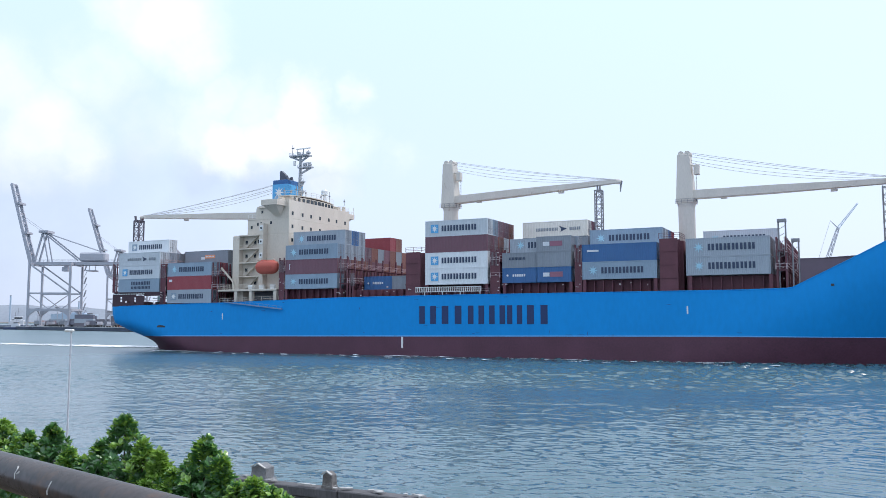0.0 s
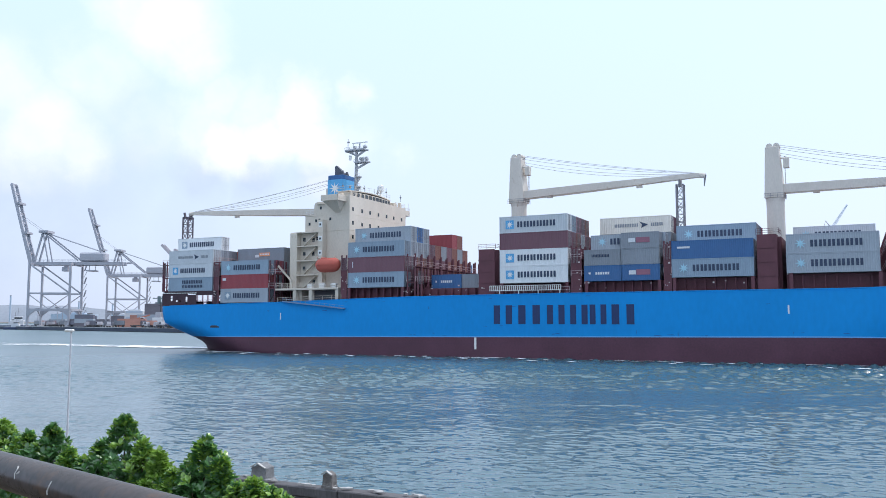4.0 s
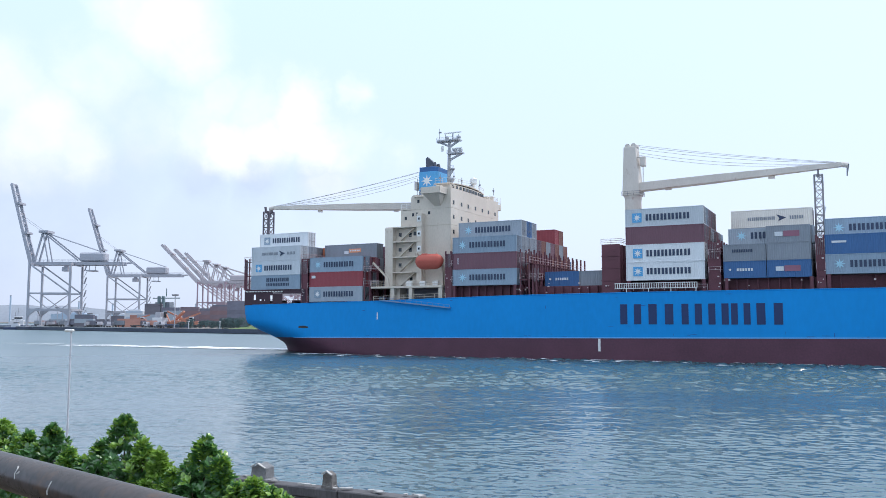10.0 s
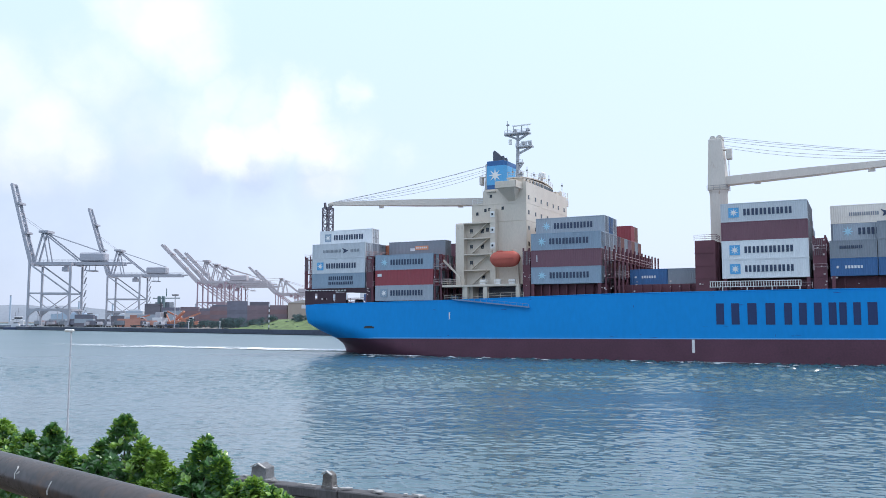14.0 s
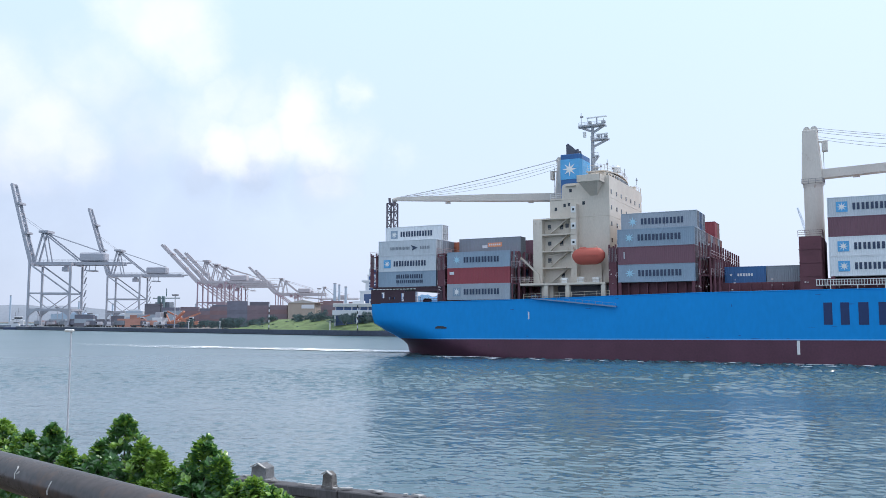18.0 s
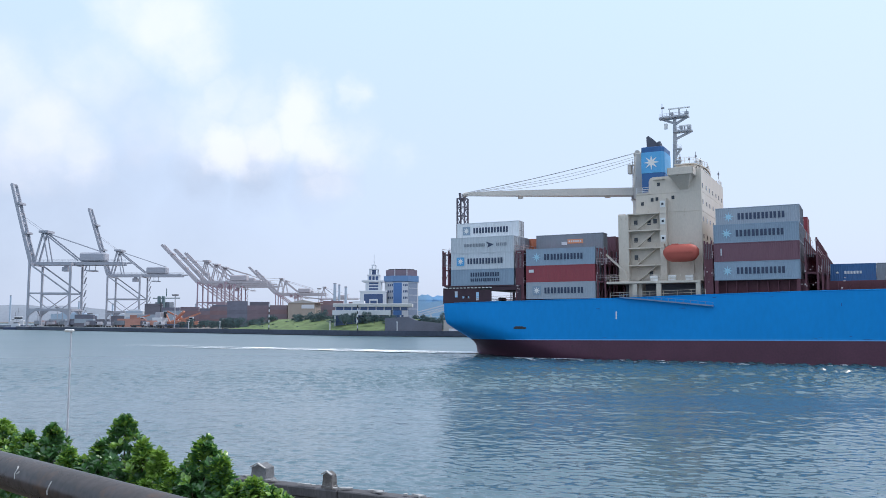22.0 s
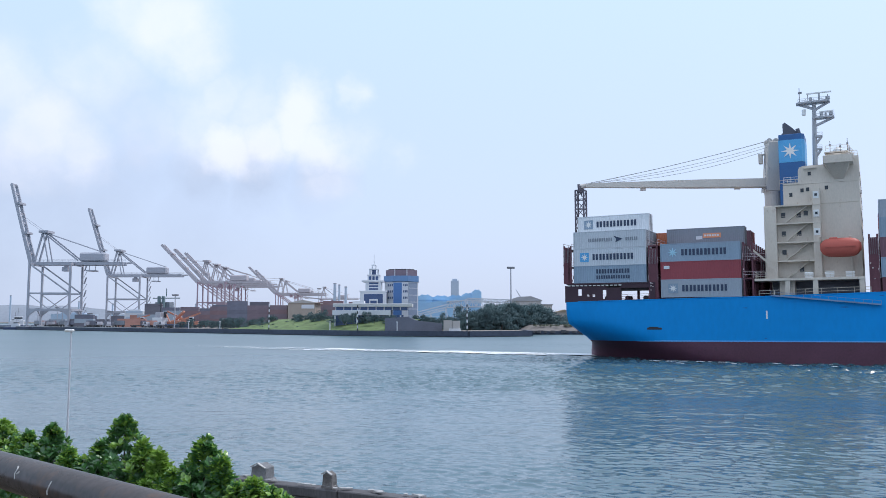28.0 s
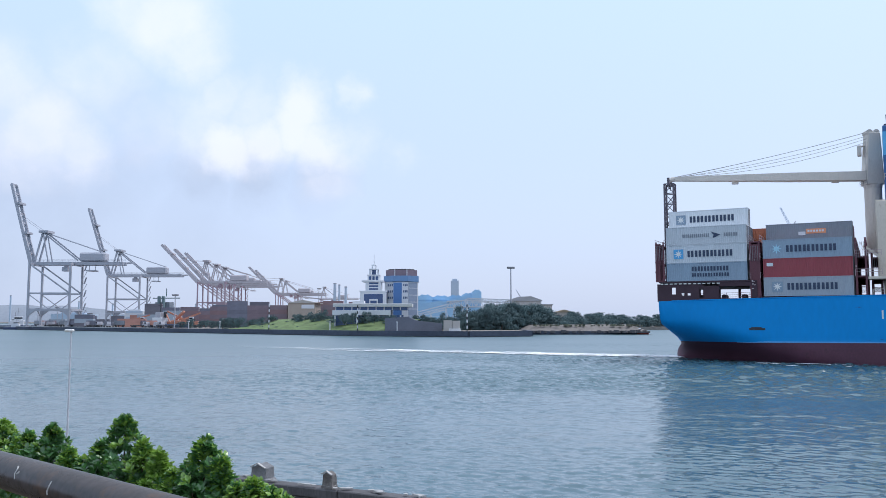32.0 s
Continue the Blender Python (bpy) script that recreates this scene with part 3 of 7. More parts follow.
# hatch coamings and side stanchions
def coaming(a0, a1, z1, b0=1.6):
    bm = B()
    box(bm, a0, a1, b0, 32.2 - b0, 10.0, z1)
    for k in range(int((a1 - a0) / 1.5)):
        a = a0 + 0.7 + k * 1.5
        prism(bm, [(a - 0.06, 10.4), (a + 0.06, 10.4), (a + 0.06, z1 - 0.1), (a - 0.06, z1 - 0.1)], b0 - 0.8, b0)
    part("hatch_coaming", bm, OXIDE, ship, "dark red ribbed hatch coaming")


for a0, a1, z in ((-16.2, -1.2, 10.5), (14.8, 28.2, 12.95), (30.3, 44, 12.6), (46, 59.3, 13.0), (61, 74.6, 13.2), (75.2, 88.2, 13.45), (92, 105, 13.7)):
    coaming(a0, a1, z)
# slim pedestals that carry the outboard stacks
def pedestals(a0, a1, z1, z0=10.2):
    for a in (a0 + 0.3, a1 - 0.3):
        bm = B()
        box(bm, a - 0.25, a + 0.25, 0.2, 0.75, z0, z1)
        box(bm, a - 0.25, a + 0.25, 1.9, 2.5, z0, z1)
        beam(bm, (a, 0.4, z1 - 0.2), (a, 2.4, z1 - 0.2), 0.3, 0.36)
        part("container_pedestal", bm, OXIDE, ship)


for a0, a1, z in ((15.4, 27.6, 12.98), (46.6, 58.8, 13.2), (61.5, 73.9, 13.25), (75.6, 87.7, 13.5), (92.4, 104.6, 13.75)):
    pedestals(a0, a1, z)
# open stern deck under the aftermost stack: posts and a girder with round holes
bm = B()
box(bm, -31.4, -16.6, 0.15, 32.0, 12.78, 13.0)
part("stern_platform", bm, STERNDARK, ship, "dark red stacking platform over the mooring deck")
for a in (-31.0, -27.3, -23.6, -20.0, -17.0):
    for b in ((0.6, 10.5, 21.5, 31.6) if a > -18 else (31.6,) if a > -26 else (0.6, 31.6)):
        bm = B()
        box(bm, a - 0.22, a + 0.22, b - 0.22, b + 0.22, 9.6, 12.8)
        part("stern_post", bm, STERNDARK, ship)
for a in (-29, -25.5, -22, -19):
    bm = B()
    box(bm, a - 0.6, a + 0.6, 4, 5.2, 9.7, 10.3)
    tube(bm, (a, 3.6, 10.5), (a, 5.6, 10.5), 0.4, 12)
    part("mooring_winch", bm, DARK, ship, "dark mooring winch on the open stern deck")
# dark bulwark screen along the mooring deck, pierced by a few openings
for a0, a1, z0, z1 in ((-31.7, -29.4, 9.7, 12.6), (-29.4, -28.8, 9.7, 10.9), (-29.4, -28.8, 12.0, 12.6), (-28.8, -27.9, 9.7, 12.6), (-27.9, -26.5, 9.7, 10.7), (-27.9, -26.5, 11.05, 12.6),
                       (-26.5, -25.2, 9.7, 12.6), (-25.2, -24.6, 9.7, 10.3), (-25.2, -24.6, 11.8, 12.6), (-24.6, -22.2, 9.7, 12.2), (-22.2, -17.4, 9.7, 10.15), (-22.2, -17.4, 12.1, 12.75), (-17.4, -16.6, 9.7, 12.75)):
    part("stern_screen", box(B(), a0, a1, 0.22, 0.34, z0, z1), STERNDARK, ship, "shade-darkened red screen panel along the mooring deck")
# white boxes added in place of daylight gaps below the platform edge
for k in range(13):
    a = -30.9 + 0.72 * k
    part("deck_light", box(B(), a - 0.2, a + 0.2, 0.02, 0.2, 12.52, 12.68), WHITE, ship, "small white box standing in for a bright gap")
bm = rails(B(), [(-31.4, 2.2, 9.8), (-28.0, 0.35, 9.9), (-16, 0.25, 10.1)], 1.0)
part("stern_railing", bm, OXIDE, ship)


FITRAIL = paint("faded_rail_paint", (0.46, 0.36, 0.38), 0.6)


def lashing_bridge(a0, a1, z0, z1, b0=0.25, b1=31.95, label="dark red lashing bridge with posts, walkways and braces"):
    """A tall narrow gantry across the deck between two bays."""
    lash = part("lashing_bridge", box(B(), a0, a1, b0, b1, z0, z0 + 0.18), OXIDE, ship, label)
    n = max(2, int((b1 - b0) / 2.55))
    for k in range(n + 1):
        b = b0 + (b1 - b0) * k / n
        bm = B()
        for a in (a0 + 0.12, a1 - 0.12):
            box(bm, a - 0.13, a + 0.13, b - 0.13 if k else b, b + 0.13, z0, z1)
        z = z0 + 2.9
        while z < z1 + 0.1:
            beam(bm, (a0 + 0.12, b + 0.1, z), (a1 - 0.12, b + 0.1, z), 0.16, 0.22)
            z += 2.95
        part("post", bm, OXIDE, lash)
    z = z0 + 2.9
    while z < z1 + 0.1:
        part("walkway", box(B(), a0, a1, b0, b1, z, z + 0.1), OXIDE, lash)
        for a in (a0, a1):
            part("walkway_rail", rails(B(), [(a, b0, z + 0.1), (a, b1, z + 0.1)], 1.0, 0.04, 2.5, 2), FITRAIL, lash, "faded pale red handrail")
        z += 2.95
    for k in range(0, n, 2):
        bm = B()
        p, q = b0 + (b1 - b0) * k / n, b0 + (b1 - b0) * (k + 1) / n
        for a in (a0 + 0.05, a1 - 0.05):
            beam(bm, (a, p, z0), (a, q, z0 + 2.8), 0.09, 0.09)
        beam(bm, (a0, (p + q) / 2, z0 + 1.4), (a1, (p + q) / 2, z0 + 1.4), 0.08, 0.08)
        part("brace", bm, OXIDE, lash)
    # plate on the starboard end with lightening holes, hung with lashing rods
    bm = B()
    for k in range(5):
        tube(bm, (a0 + 0.2 + 0.25 * k, b0 - 0.05, z1 - 3.0), (a0 + 0.2 + 0.25 * k, b0 - 0.05, z1 - 0.6), 0.03, 4)
    part("lashing_rods", bm, STEEL, lash)
    return lash


lashing_bridge(-31.9, -30.5, 13.0, 19.6)
lashing_bridge(-17.6, -16.1, 10.2, 19.0)
lashing_bridge(-3.2, -1.7, 10.3, 19.0)
lashing_bridge(-1.2, 0.3, 10.3, 17.6, 4.5, 27.5)
lashing_bridge(13.9, 15.2, 10.7, 19.4)
lashing_bridge(28.2, 30.0, 10.9, 19.2)
lashing_bridge(59.2, 61.0, 11.2, 19.4)
lashing_bridge(30.4, 31.3, 10.9, 16.4)
lashing_bridge(74.3, 75.5, 11.3, 19.5)
lashing_bridge(105.1, 106.6, 11.4, 19.4)
# small white fittings scattered over the lashing gear and the coamings
FITTING = to_mesh("deck_fitting", box(B(), -0.09, 0.09, -0.08, 0.08, -0.07, 0.07), paint("chalky_pink_paint", (0.50, 0.43, 0.43), 0.6))
fr = random.Random(8)
for a0, a1, z0, z1, n in ((-17.6, -16.1, 10.6, 19, 5), (-3.2, -1.7, 10.6, 19, 6), (13.9, 15.2, 11, 19, 5), (28.2, 30.0, 11, 19, 10), (30.3, 44, 11.2, 13.6, 8),
                          (46, 59, 11.4, 13, 2), (59.2, 61, 11.4, 19.2, 9), (61, 74.6, 11.5, 13.2, 5), (74.3, 75.5, 11.5, 19.4, 7), (75.2, 91, 11.6, 13.4, 3), (105, 106.6, 11.6, 19.4, 5), (14.8, 28.2, 11, 12.8, 2)):
    for _ in range(n):
        f = part("deck_fitting", FITTING, None, ship, "small pale deck fitting")
        f.location = (fr.uniform(a0, a1), 0.1 + 0.1 * fr.random(), fr.uniform(z0, z1))
        f.scale = (fr.uniform(0.5, 1.6), 1, fr.uniform(0.6, 1.8))
for a0, a1, z in ((-3.2, 0.2, 13.4), (-3.2, 0.2, 16.2), (59.3, 61.0, 14.2), (59.3, 61.0, 17.0), (105, 108, 14.4), (46, 59, 11.5)):
    part("side_rail", rails(B(), [(a0, 0.12, z), (a1, 0.12, z)], 0.9, 0.04, 1.5, 2), FITRAIL, ship)
# closed side plates at the bridges seen against the light
for a0, a1, z0, z1 in ((-32.0, -31.1, 13.0, 19.3), (-17.6, -16.1, 10.2, 18.6), (59.2, 61.0, 11.2, 19.0), (74.3, 75.5, 11.3, 19.0), (88.0, 91.0, 11.3, 19.9), (42.4, 45.6, 11.2, 19.4), (13.9, 15.2, 10.8, 18.9)):
    bm = B()
    box(bm, a0 + 0.1, a1 - 0.1, 0.3, 0.42, z0, z1)
    box(bm, a0 + 0.1, a1 - 0.1, 2.4, 2.5, z0, z1)
    for k in range(3):
        z = z0 + (z1 - z0) * (k + 1) / 4
        box(bm, a0 + 0.02, a1 - 0.02, 0.22, 0.44, z, z + 0.12)
    part("side_plate", bm, OXIDE, ship, "dark red steel side plate")
part("platform_railing", rails(B(), [(42.4, 0.35, 19.4), (45.7, 0.35, 19.4), (45.7, 4, 19.4)], 0.9), OXIDE, ship)
part("platform_railing", rails(B(), [(88.0, 0.35, 19.9), (91.2, 0.35, 19.9), (91.2, 5, 19.9)], 0.9), OXIDE, ship)
# crane pedestal boxes behind the plates
for a0, a1, z1 in ((42.5, 46.0, 19.3), (88.2, 91.6, 19.7)):
    part("store_house", box(B(), a0 + 0.2, a1 - 0.2, 2.6, 12, 10.8, z1), OXIDE, ship, "dark red deck store beside the crane", bevel=0.05)
# floodlight posts forward
for a0, a1, z1 in ((105.5, 106.5, 22.2), (107.35, 108.2, 19.1)):
    bm = B()
    for a in (a0, a1):
        tube(bm, (a, 0.9, 11.4), (a, 0.9, z1), 0.12, 6)
    z = 14.0
    while z < z1:
        beam(bm, (a0, 0.9, z), (a1, 0.9, z + 0.6), 0.07, 0.07)
        z += 1.1
    box(bm, a0 - 0.15, a1 + 0.15, 0.6, 1.2, z1 - 0.5, z1)
    part("light_post", bm, STEEL, ship, "grey lattice floodlight post")
# breakwater ahead of the foremost bay
bm = B()
prism(bm, [(108.2, 11.4), (121, 16.5), (121, 16.1), (115.6, 16.05), (108.2, 15.9)], 0.9, 31.3)
box(bm, 108.0, 121.5, 0.9, 1.1, 15.85, 16.05)
part("breakwater_wall", bm, paint("forecastle_plum", (0.13, 0.095, 0.125), 0.6, var=0.15), ship, "grey breakwater wall on the foredeck")

# accommodation ladder stowed along the side
bm = B()
beam(bm, (0.7, -0.25, 10.5), (15.2, -0.35, 8.95), 0.5, 0.22)
for k in range(14):
    c = Vector((0.7, -0.48, 10.62)).lerp(Vector((15.2, -0.58, 9.07)), k / 13)
    tube(bm, c, c + Vector((0, 0, 0.45)), 0.03, 4)
tube(bm, (0.7, -0.5, 11.05), (15.2, -0.6, 9.5), 0.035, 4)
part("gangway", bm, paint("gangway_grey", (0.15, 0.26, 0.42), 0.5), ship, "stowed grey aluminium accommodation ladder")
# ladder rack with many rungs under the midship bay
bm = B()
for z in (11.9, 12.75):
    beam(bm, (44.6, 0.1, z), (57.5, 0.1, z), 0.1, 0.1)
for k in range(36):
    a = 44.7 + k * 0.365
    beam(bm, (a, 0.1, 11.9), (a, 0.1, 12.75), 0.09, 0.14)
for a in (46.5, 50, 53.5, 57.3):
    beam(bm, (a, 0.1, 11.2), (a, 0.1, 11.9), 0.12, 0.12)
part("ladder_rack", bm, WHITE, ship, "white stowed ladder with many rungs")
bm = rails(B(), [(-1, 0.2, 10.35), (14, 0.2, 10.75)], 0.9, 0.04, 2.0, 2)
part("side_railing", bm, CREAM, ship)


# ------------------------------------------------------------------ deckhouse
def windows(face, spots, w, h, parent, name="window"):
    """face: ('b', plane) on the starboard side or ('a', plane) on the front; spots: (along, z)."""
    for u, z in spots:
        bm = B()
        if face[0] == "b":
            box(bm, u - w / 2, u + w / 2, face[1] - 0.05, face[1] + 0.02, z - h / 2, z + h / 2)
        else:
            box(bm, face[1] - 0.02, face[1] + 0.05, u - w / 2, u + w / 2, z - h / 2, z + h / 2)
        part(name, bm, GLASS, parent)


bm = B()
box(bm, 1.5, 14.1, 3.6, 26.0, 10.3, 24.9)
house = part("deckhouse", bm, CREAM, ship, "tall cream painted deckhouse block", bevel=0.06)
house.location = (-1.0, 0.6, 0)
part("lower_house", box(B(), 0.7, 2.0, 2.6, 26.4, 13.2, 24.9), CREAM, house, bevel=0.05)
part("upper_house", box(B(), 3.5, 14.1, 3.6, 26.0, 24.9, 28.2), CREAM, house, bevel=0.05)
part("casing", prism(B(), [(5.7, 28.2), (14.1, 28.2), (14.1, 32.1), (10.2, 32.3), (9.8, 31.1), (6.4, 31.1), (5.9, 30.9), (5.7, 30.4)], 3.6, 26.0), CREAM, house)
part("funnel_deck", box(B(), 3.5, 5.7, 3.5, 12.6, 28.2, 28.45), CREAM, house)
part("funnel_deck_railing", rails(B(), [(3.6, 3.7, 28.45), (5.7, 3.7, 28.45)], 1.0, 0.035, 0.8, 3), WHITE, house)
# stair tower with open galleries on the starboard side
for z in (13.15, 16.05, 19.0, 22.0, 24.85):
    bm = box(B(), 2.4, 8.7, 2.2, 3.6, z - 0.22, z)
    part("gallery_deck", bm, CREAM, house)
    if z < 24:
        bm = rails(B(), [(2.5, 2.25, z), (8.6, 2.25, z)], 1.0, 0.022, 1.5, 3)
        part("gallery_railing", bm, CREAM, house)
for a0, a1 in ((0.8, 2.5), (7.6, 8.7)):
    part("gallery_wall", box(B(), a0, a1, 2.3, 3.6, 13.15, 24.7), CREAM, house, bevel=0.04)
bm = B()
for k in range(4):
    z0 = (13.15, 16.05, 19.0, 22.0)[k]
    z1 = (16.05, 19.0, 22.0, 24.85)[k]
    beam(bm, (3.6, 3.1, z0), (6.8, 3.1, z1 - 0.25), 0.6, 0.12)
part("outer_stair", bm, CREAM, house, "sloping steel stairs between the galleries")
windows(("b", 3.6), [(3.4, 23.4), (5.6, 23.3), (6.6, 23.5), (3.4, 20.4), (5.6, 20.4), (3.4, 17.4), (5.8, 14.6)], 0.6, 0.8, house)
for z in (26.2, 23.3, 20.4):
    part("porthole_panel", box(B(), 7.75, 8.55, 2.24, 2.31, z - 0.55, z + 0.55), WHITE, house)
windows(("b", 2.24), [(8.15, 26.2), (8.15, 23.3), (8.15, 20.4)], 0.35, 0.4, house, "porthole")
part("upper_casing", box(B(), 7.6, 8.7, 2.3, 3.65, 24.7, 27.2), CREAM, house)
windows(("b", 3.6), [(7.3, 29.8), (6.2, 27.2), (7.0, 27.3), (4.6, 26.6), (11.4, 29.9), (9.6, 27.4)], 0.45, 0.6, house, "porthole")
for a, z in ((7.4, 30.7),):
    part("vent_hood", box(B(), a - 0.9, a + 0.9, 3.2, 3.62, z - 0.12, z), CREAM, house)
# boat deck slab on pillars
part("boat_deck", box(B(), -0.6, 14.3, -0.45, 3.7, 12.75, 13.15), CREAM, house, bevel=0.04)
for a in (4.0, 7.8, 13.9):
    part("pillar", box(B(), a - 0.35, a + 0.35, -0.3, 0.6, 10.2, 12.8), CREAM, house)
# dark panel added for the shade between the boat deck pillars
part("deck_recess", box(B(), 1.6, 14.0, 3.42, 3.56, 10.3, 12.74), paint("shaded_blue_grey", (0.13, 0.14, 0.17), 0.7), house, "dark blue-grey panel for the shade below the boat deck")
part("pillar_wall", box(B(), 2.8, 4.9, 0.9, 3.6, 10.2, 12.8), CREAM, house)
bm = rails(B(), [(-0.5, -0.38, 13.15), (14.2, -0.38, 13.15)], 1.0, 0.035, 1.4, 3)
rails(bm, [(-0.5, -0.38, 13.15), (-0.5, 3.4, 13.15)], 1.0, 0.035, 1.4, 3)
part("boat_deck_railing", bm, CREAM, house)
for a in (6.9, 9.7, 12.4):
    bm = B()
    box(bm, a - 0.55, a + 0.55, 0.7, 1.3, 13.2, 13.5)
    tube(bm, (a - 0.6, 1.0, 13.75), (a + 0.6, 1.0, 13.75), 0.33, 10)
    part("liferaft_canister", bm, WHITE, house, "white liferaft canister in its cradle")
# davit and stair at the after corner
bm = B()
beam(bm, (-1.0, 1.0, 17.9), (2.2, 1.0, 14.8), 0.3, 0.3)
beam(bm, (2.2, 1.0, 14.8), (2.4, 1.0, 13.1), 0.35, 0.35)
tube(bm, (-1.0, 1.0, 17.9), (-1.2, 1.0, 17.2), 0.06, 5)
part("stores_davit", bm, CREAM, house, "cream stores davit")
# boat davits
for a in (8.6, 12.6):
    bm = B()
    beam(bm, (a, 3.4, 13.2), (a, 3.0, 18.3), 0.32, 0.4)
    beam(bm, (a, 3.0, 18.3), (a, 0.6, 19.4), 0.28, 0.34, 0.2, 0.2)
    tube(bm, (a, 0.7, 19.3), (a, 0.7, 18.6), 0.05, 5)
    part("boat_davit", bm, CREAM, house)
# front windows, row by row
for z in (29.3, 26.5, 23.6, 20.7):
    windows(("a", 14.1), [(b, z) for b in (4.8, 8.2, 11.2, 14.5, 17.8, 20.8, 24.2)], 0.55, 0.75, house)
# bridge: wings, wheelhouse with raked windows, brackets
for b0, b1 in ((0.5, 3.62), (25.98, 29.2)):
    bm = box(B(), 9.4, 13.4, b0, b1, 30.7, 31.1)
    outer = b0 if b0 < 5 else b1 - 0.12
    box(bm, 9.4, 13.4, outer, outer + 0.12, 31.1, 31.9)
    box(bm, 13.28, 13.4, b0, b1, 31.1, 31.9)
    box(bm, 9.4, 9.52, b0, b1, 31.1, 31.9)
    part("bridge_wing", bm, CREAM, house, "cream open bridge wing with a solid parapet", bevel=0.03)
    inner, tip = (3.62, 0.9) if b0 < 5 else (25.98, 28.8)
    bm = B()
    v = [bm.verts.new(p) for p in ((9.6, inner, 30.7), (9.6, tip, 30.7), (10.8, inner, 28.6), (12.9, inner, 30.7), (12.9, tip, 30.7), (12.0, inner, 28.6))]
    for f in ((0, 1, 2), (5, 4, 3), (0, 3, 4, 1), (1, 4, 5, 2), (2, 5, 3, 0)):
        bm.faces.new([v[i] for i in f])
    part("wing_bracket", bm, CREAM, house, "wedge bracket under the bridge wing")
def bridge_front(b):
    return 13.3 - 0.012 * (b - 14.0) ** 2


bm = slab(B(), [(9.6, 6.4)] + [(bridge_front(6.4 + 1.25 * k), 6.4 + 1.25 * k) for k in range(13)] + [(9.6, 21.4)], 31.0, 33.3)
wheel = part("wheelhouse", bm, CREAM, house)
for k in range(11):
    b = 7.4 + k * 1.32
    a = bridge_front(b)
    bm = box(B(), -0.04, 0.06, -0.5, 0.5, 32.3, 33.12)
    bmesh.ops.transform(bm, verts=bm.verts, matrix=pose(a, b, 0, 0, 0, math.degrees(math.atan(-0.024 * (b - 14.0)))))
    part("bridge_window", bm, GLASS, wheel)
bm = B()
prev = None
for k in range(14):
    b = 5.9 + 16.0 * k / 13
    a, z = bridge_front(b) + 0.1, 33.3 + 0.3 * math.sin(math.pi * k / 13)
    row = [bm.verts.new(p) for p in ((9.4, b, z), (a, b, z), (a, b, z + 0.2), (9.4, b, z + 0.2))]
    if prev:
        for i in range(4):
            bm.faces.new((prev[i], row[i], row[(i + 1) % 4], prev[(i + 1) % 4]))
    else:
        bm.faces.new(row[::-1])
    prev = row
bm.faces.new(prev)
part("bridge_roof", bm, CREAM, house, "cambered wheelhouse roof")
bm = rails(B(), [(9.6, 6.0, 33.6), (12.6, 6.2, 33.6), (13.4, 14, 33.9), (12.7, 21.5, 33.6)], 0.9, 0.03, 1.5, 2)
part("roof_railing", bm, CREAM, house)
part("front_railing", rails(B(), [(13.95, 21.8, 32.1), (13.95, 25.9, 32.1)], 0.9, 0.03, 1.2, 3), CREAM, house)
part("front_railing", rails(B(), [(10.4, 3.7, 32.2), (13.95, 3.7, 32.1), (13.95, 6.2, 32.1)], 0.8, 0.03, 1.2, 3), CREAM, house)
for a, b, w, h in ((11.2, 4.8, 0.5, 0.7), (12.4, 23.5, 0.6, 1.0), (10.5, 24.8, 0.5, 1.5), (12.9, 25.4, 0.3, 1.3)):
    part("deck_locker", box(B(), a - w, a + w, b - w, b + w, 32.0, 32.1 + h), CREAM, house, bevel=0.05)
bm = rails(B(), [(13.35, 26.1, 31.9), (13.35, 29.1, 31.9)], 0.5, 0.03, 1.0, 1)
tube(bm, (13.3, 28.9, 31.9), (13.3, 28.9, 33.6), 0.05, 5)
part("wing_railing", bm, CREAM, house)
# aerials and the satellite dome
for a, b, h in ((12.6, 8, 2.2), (12.8, 11, 1.6), (12.3, 20.6, 2.6), (13.6, 24.6, 1.4), (10.2, 7, 1.8), (11.5, 18.5, 2.0), (10.2, 20.4, 2.4), (11.6, 7.5, 1.4)):
    bm = tube(B(), (a, b, 33.5), (a, b, 33.6 + h), 0.05, 5)
    box(bm, a - 0.15, a + 0.15, b - 0.15, b + 0.15, 33.5 + h * 0.6, 33.5 + h * 0.6 + 0.3)
    part("aerial", bm, STEEL, house, "thin grey aerial")
bm = B()
tube(bm, (10.8, 20.8, 33.5), (10.8, 20.8, 35.6), 0.25, 8)
tube(bm, (10.8, 20.8, 35.6), (10.8, 20.8, 36.6), 0.75, 14, 0.75)
tube(bm, (10.8, 20.8, 36.6), (10.8, 20.8, 37.0), 0.75, 14, 0.35)
part("radome", bm, WHITE, house, "white satellite dome on a short post", smooth=False)
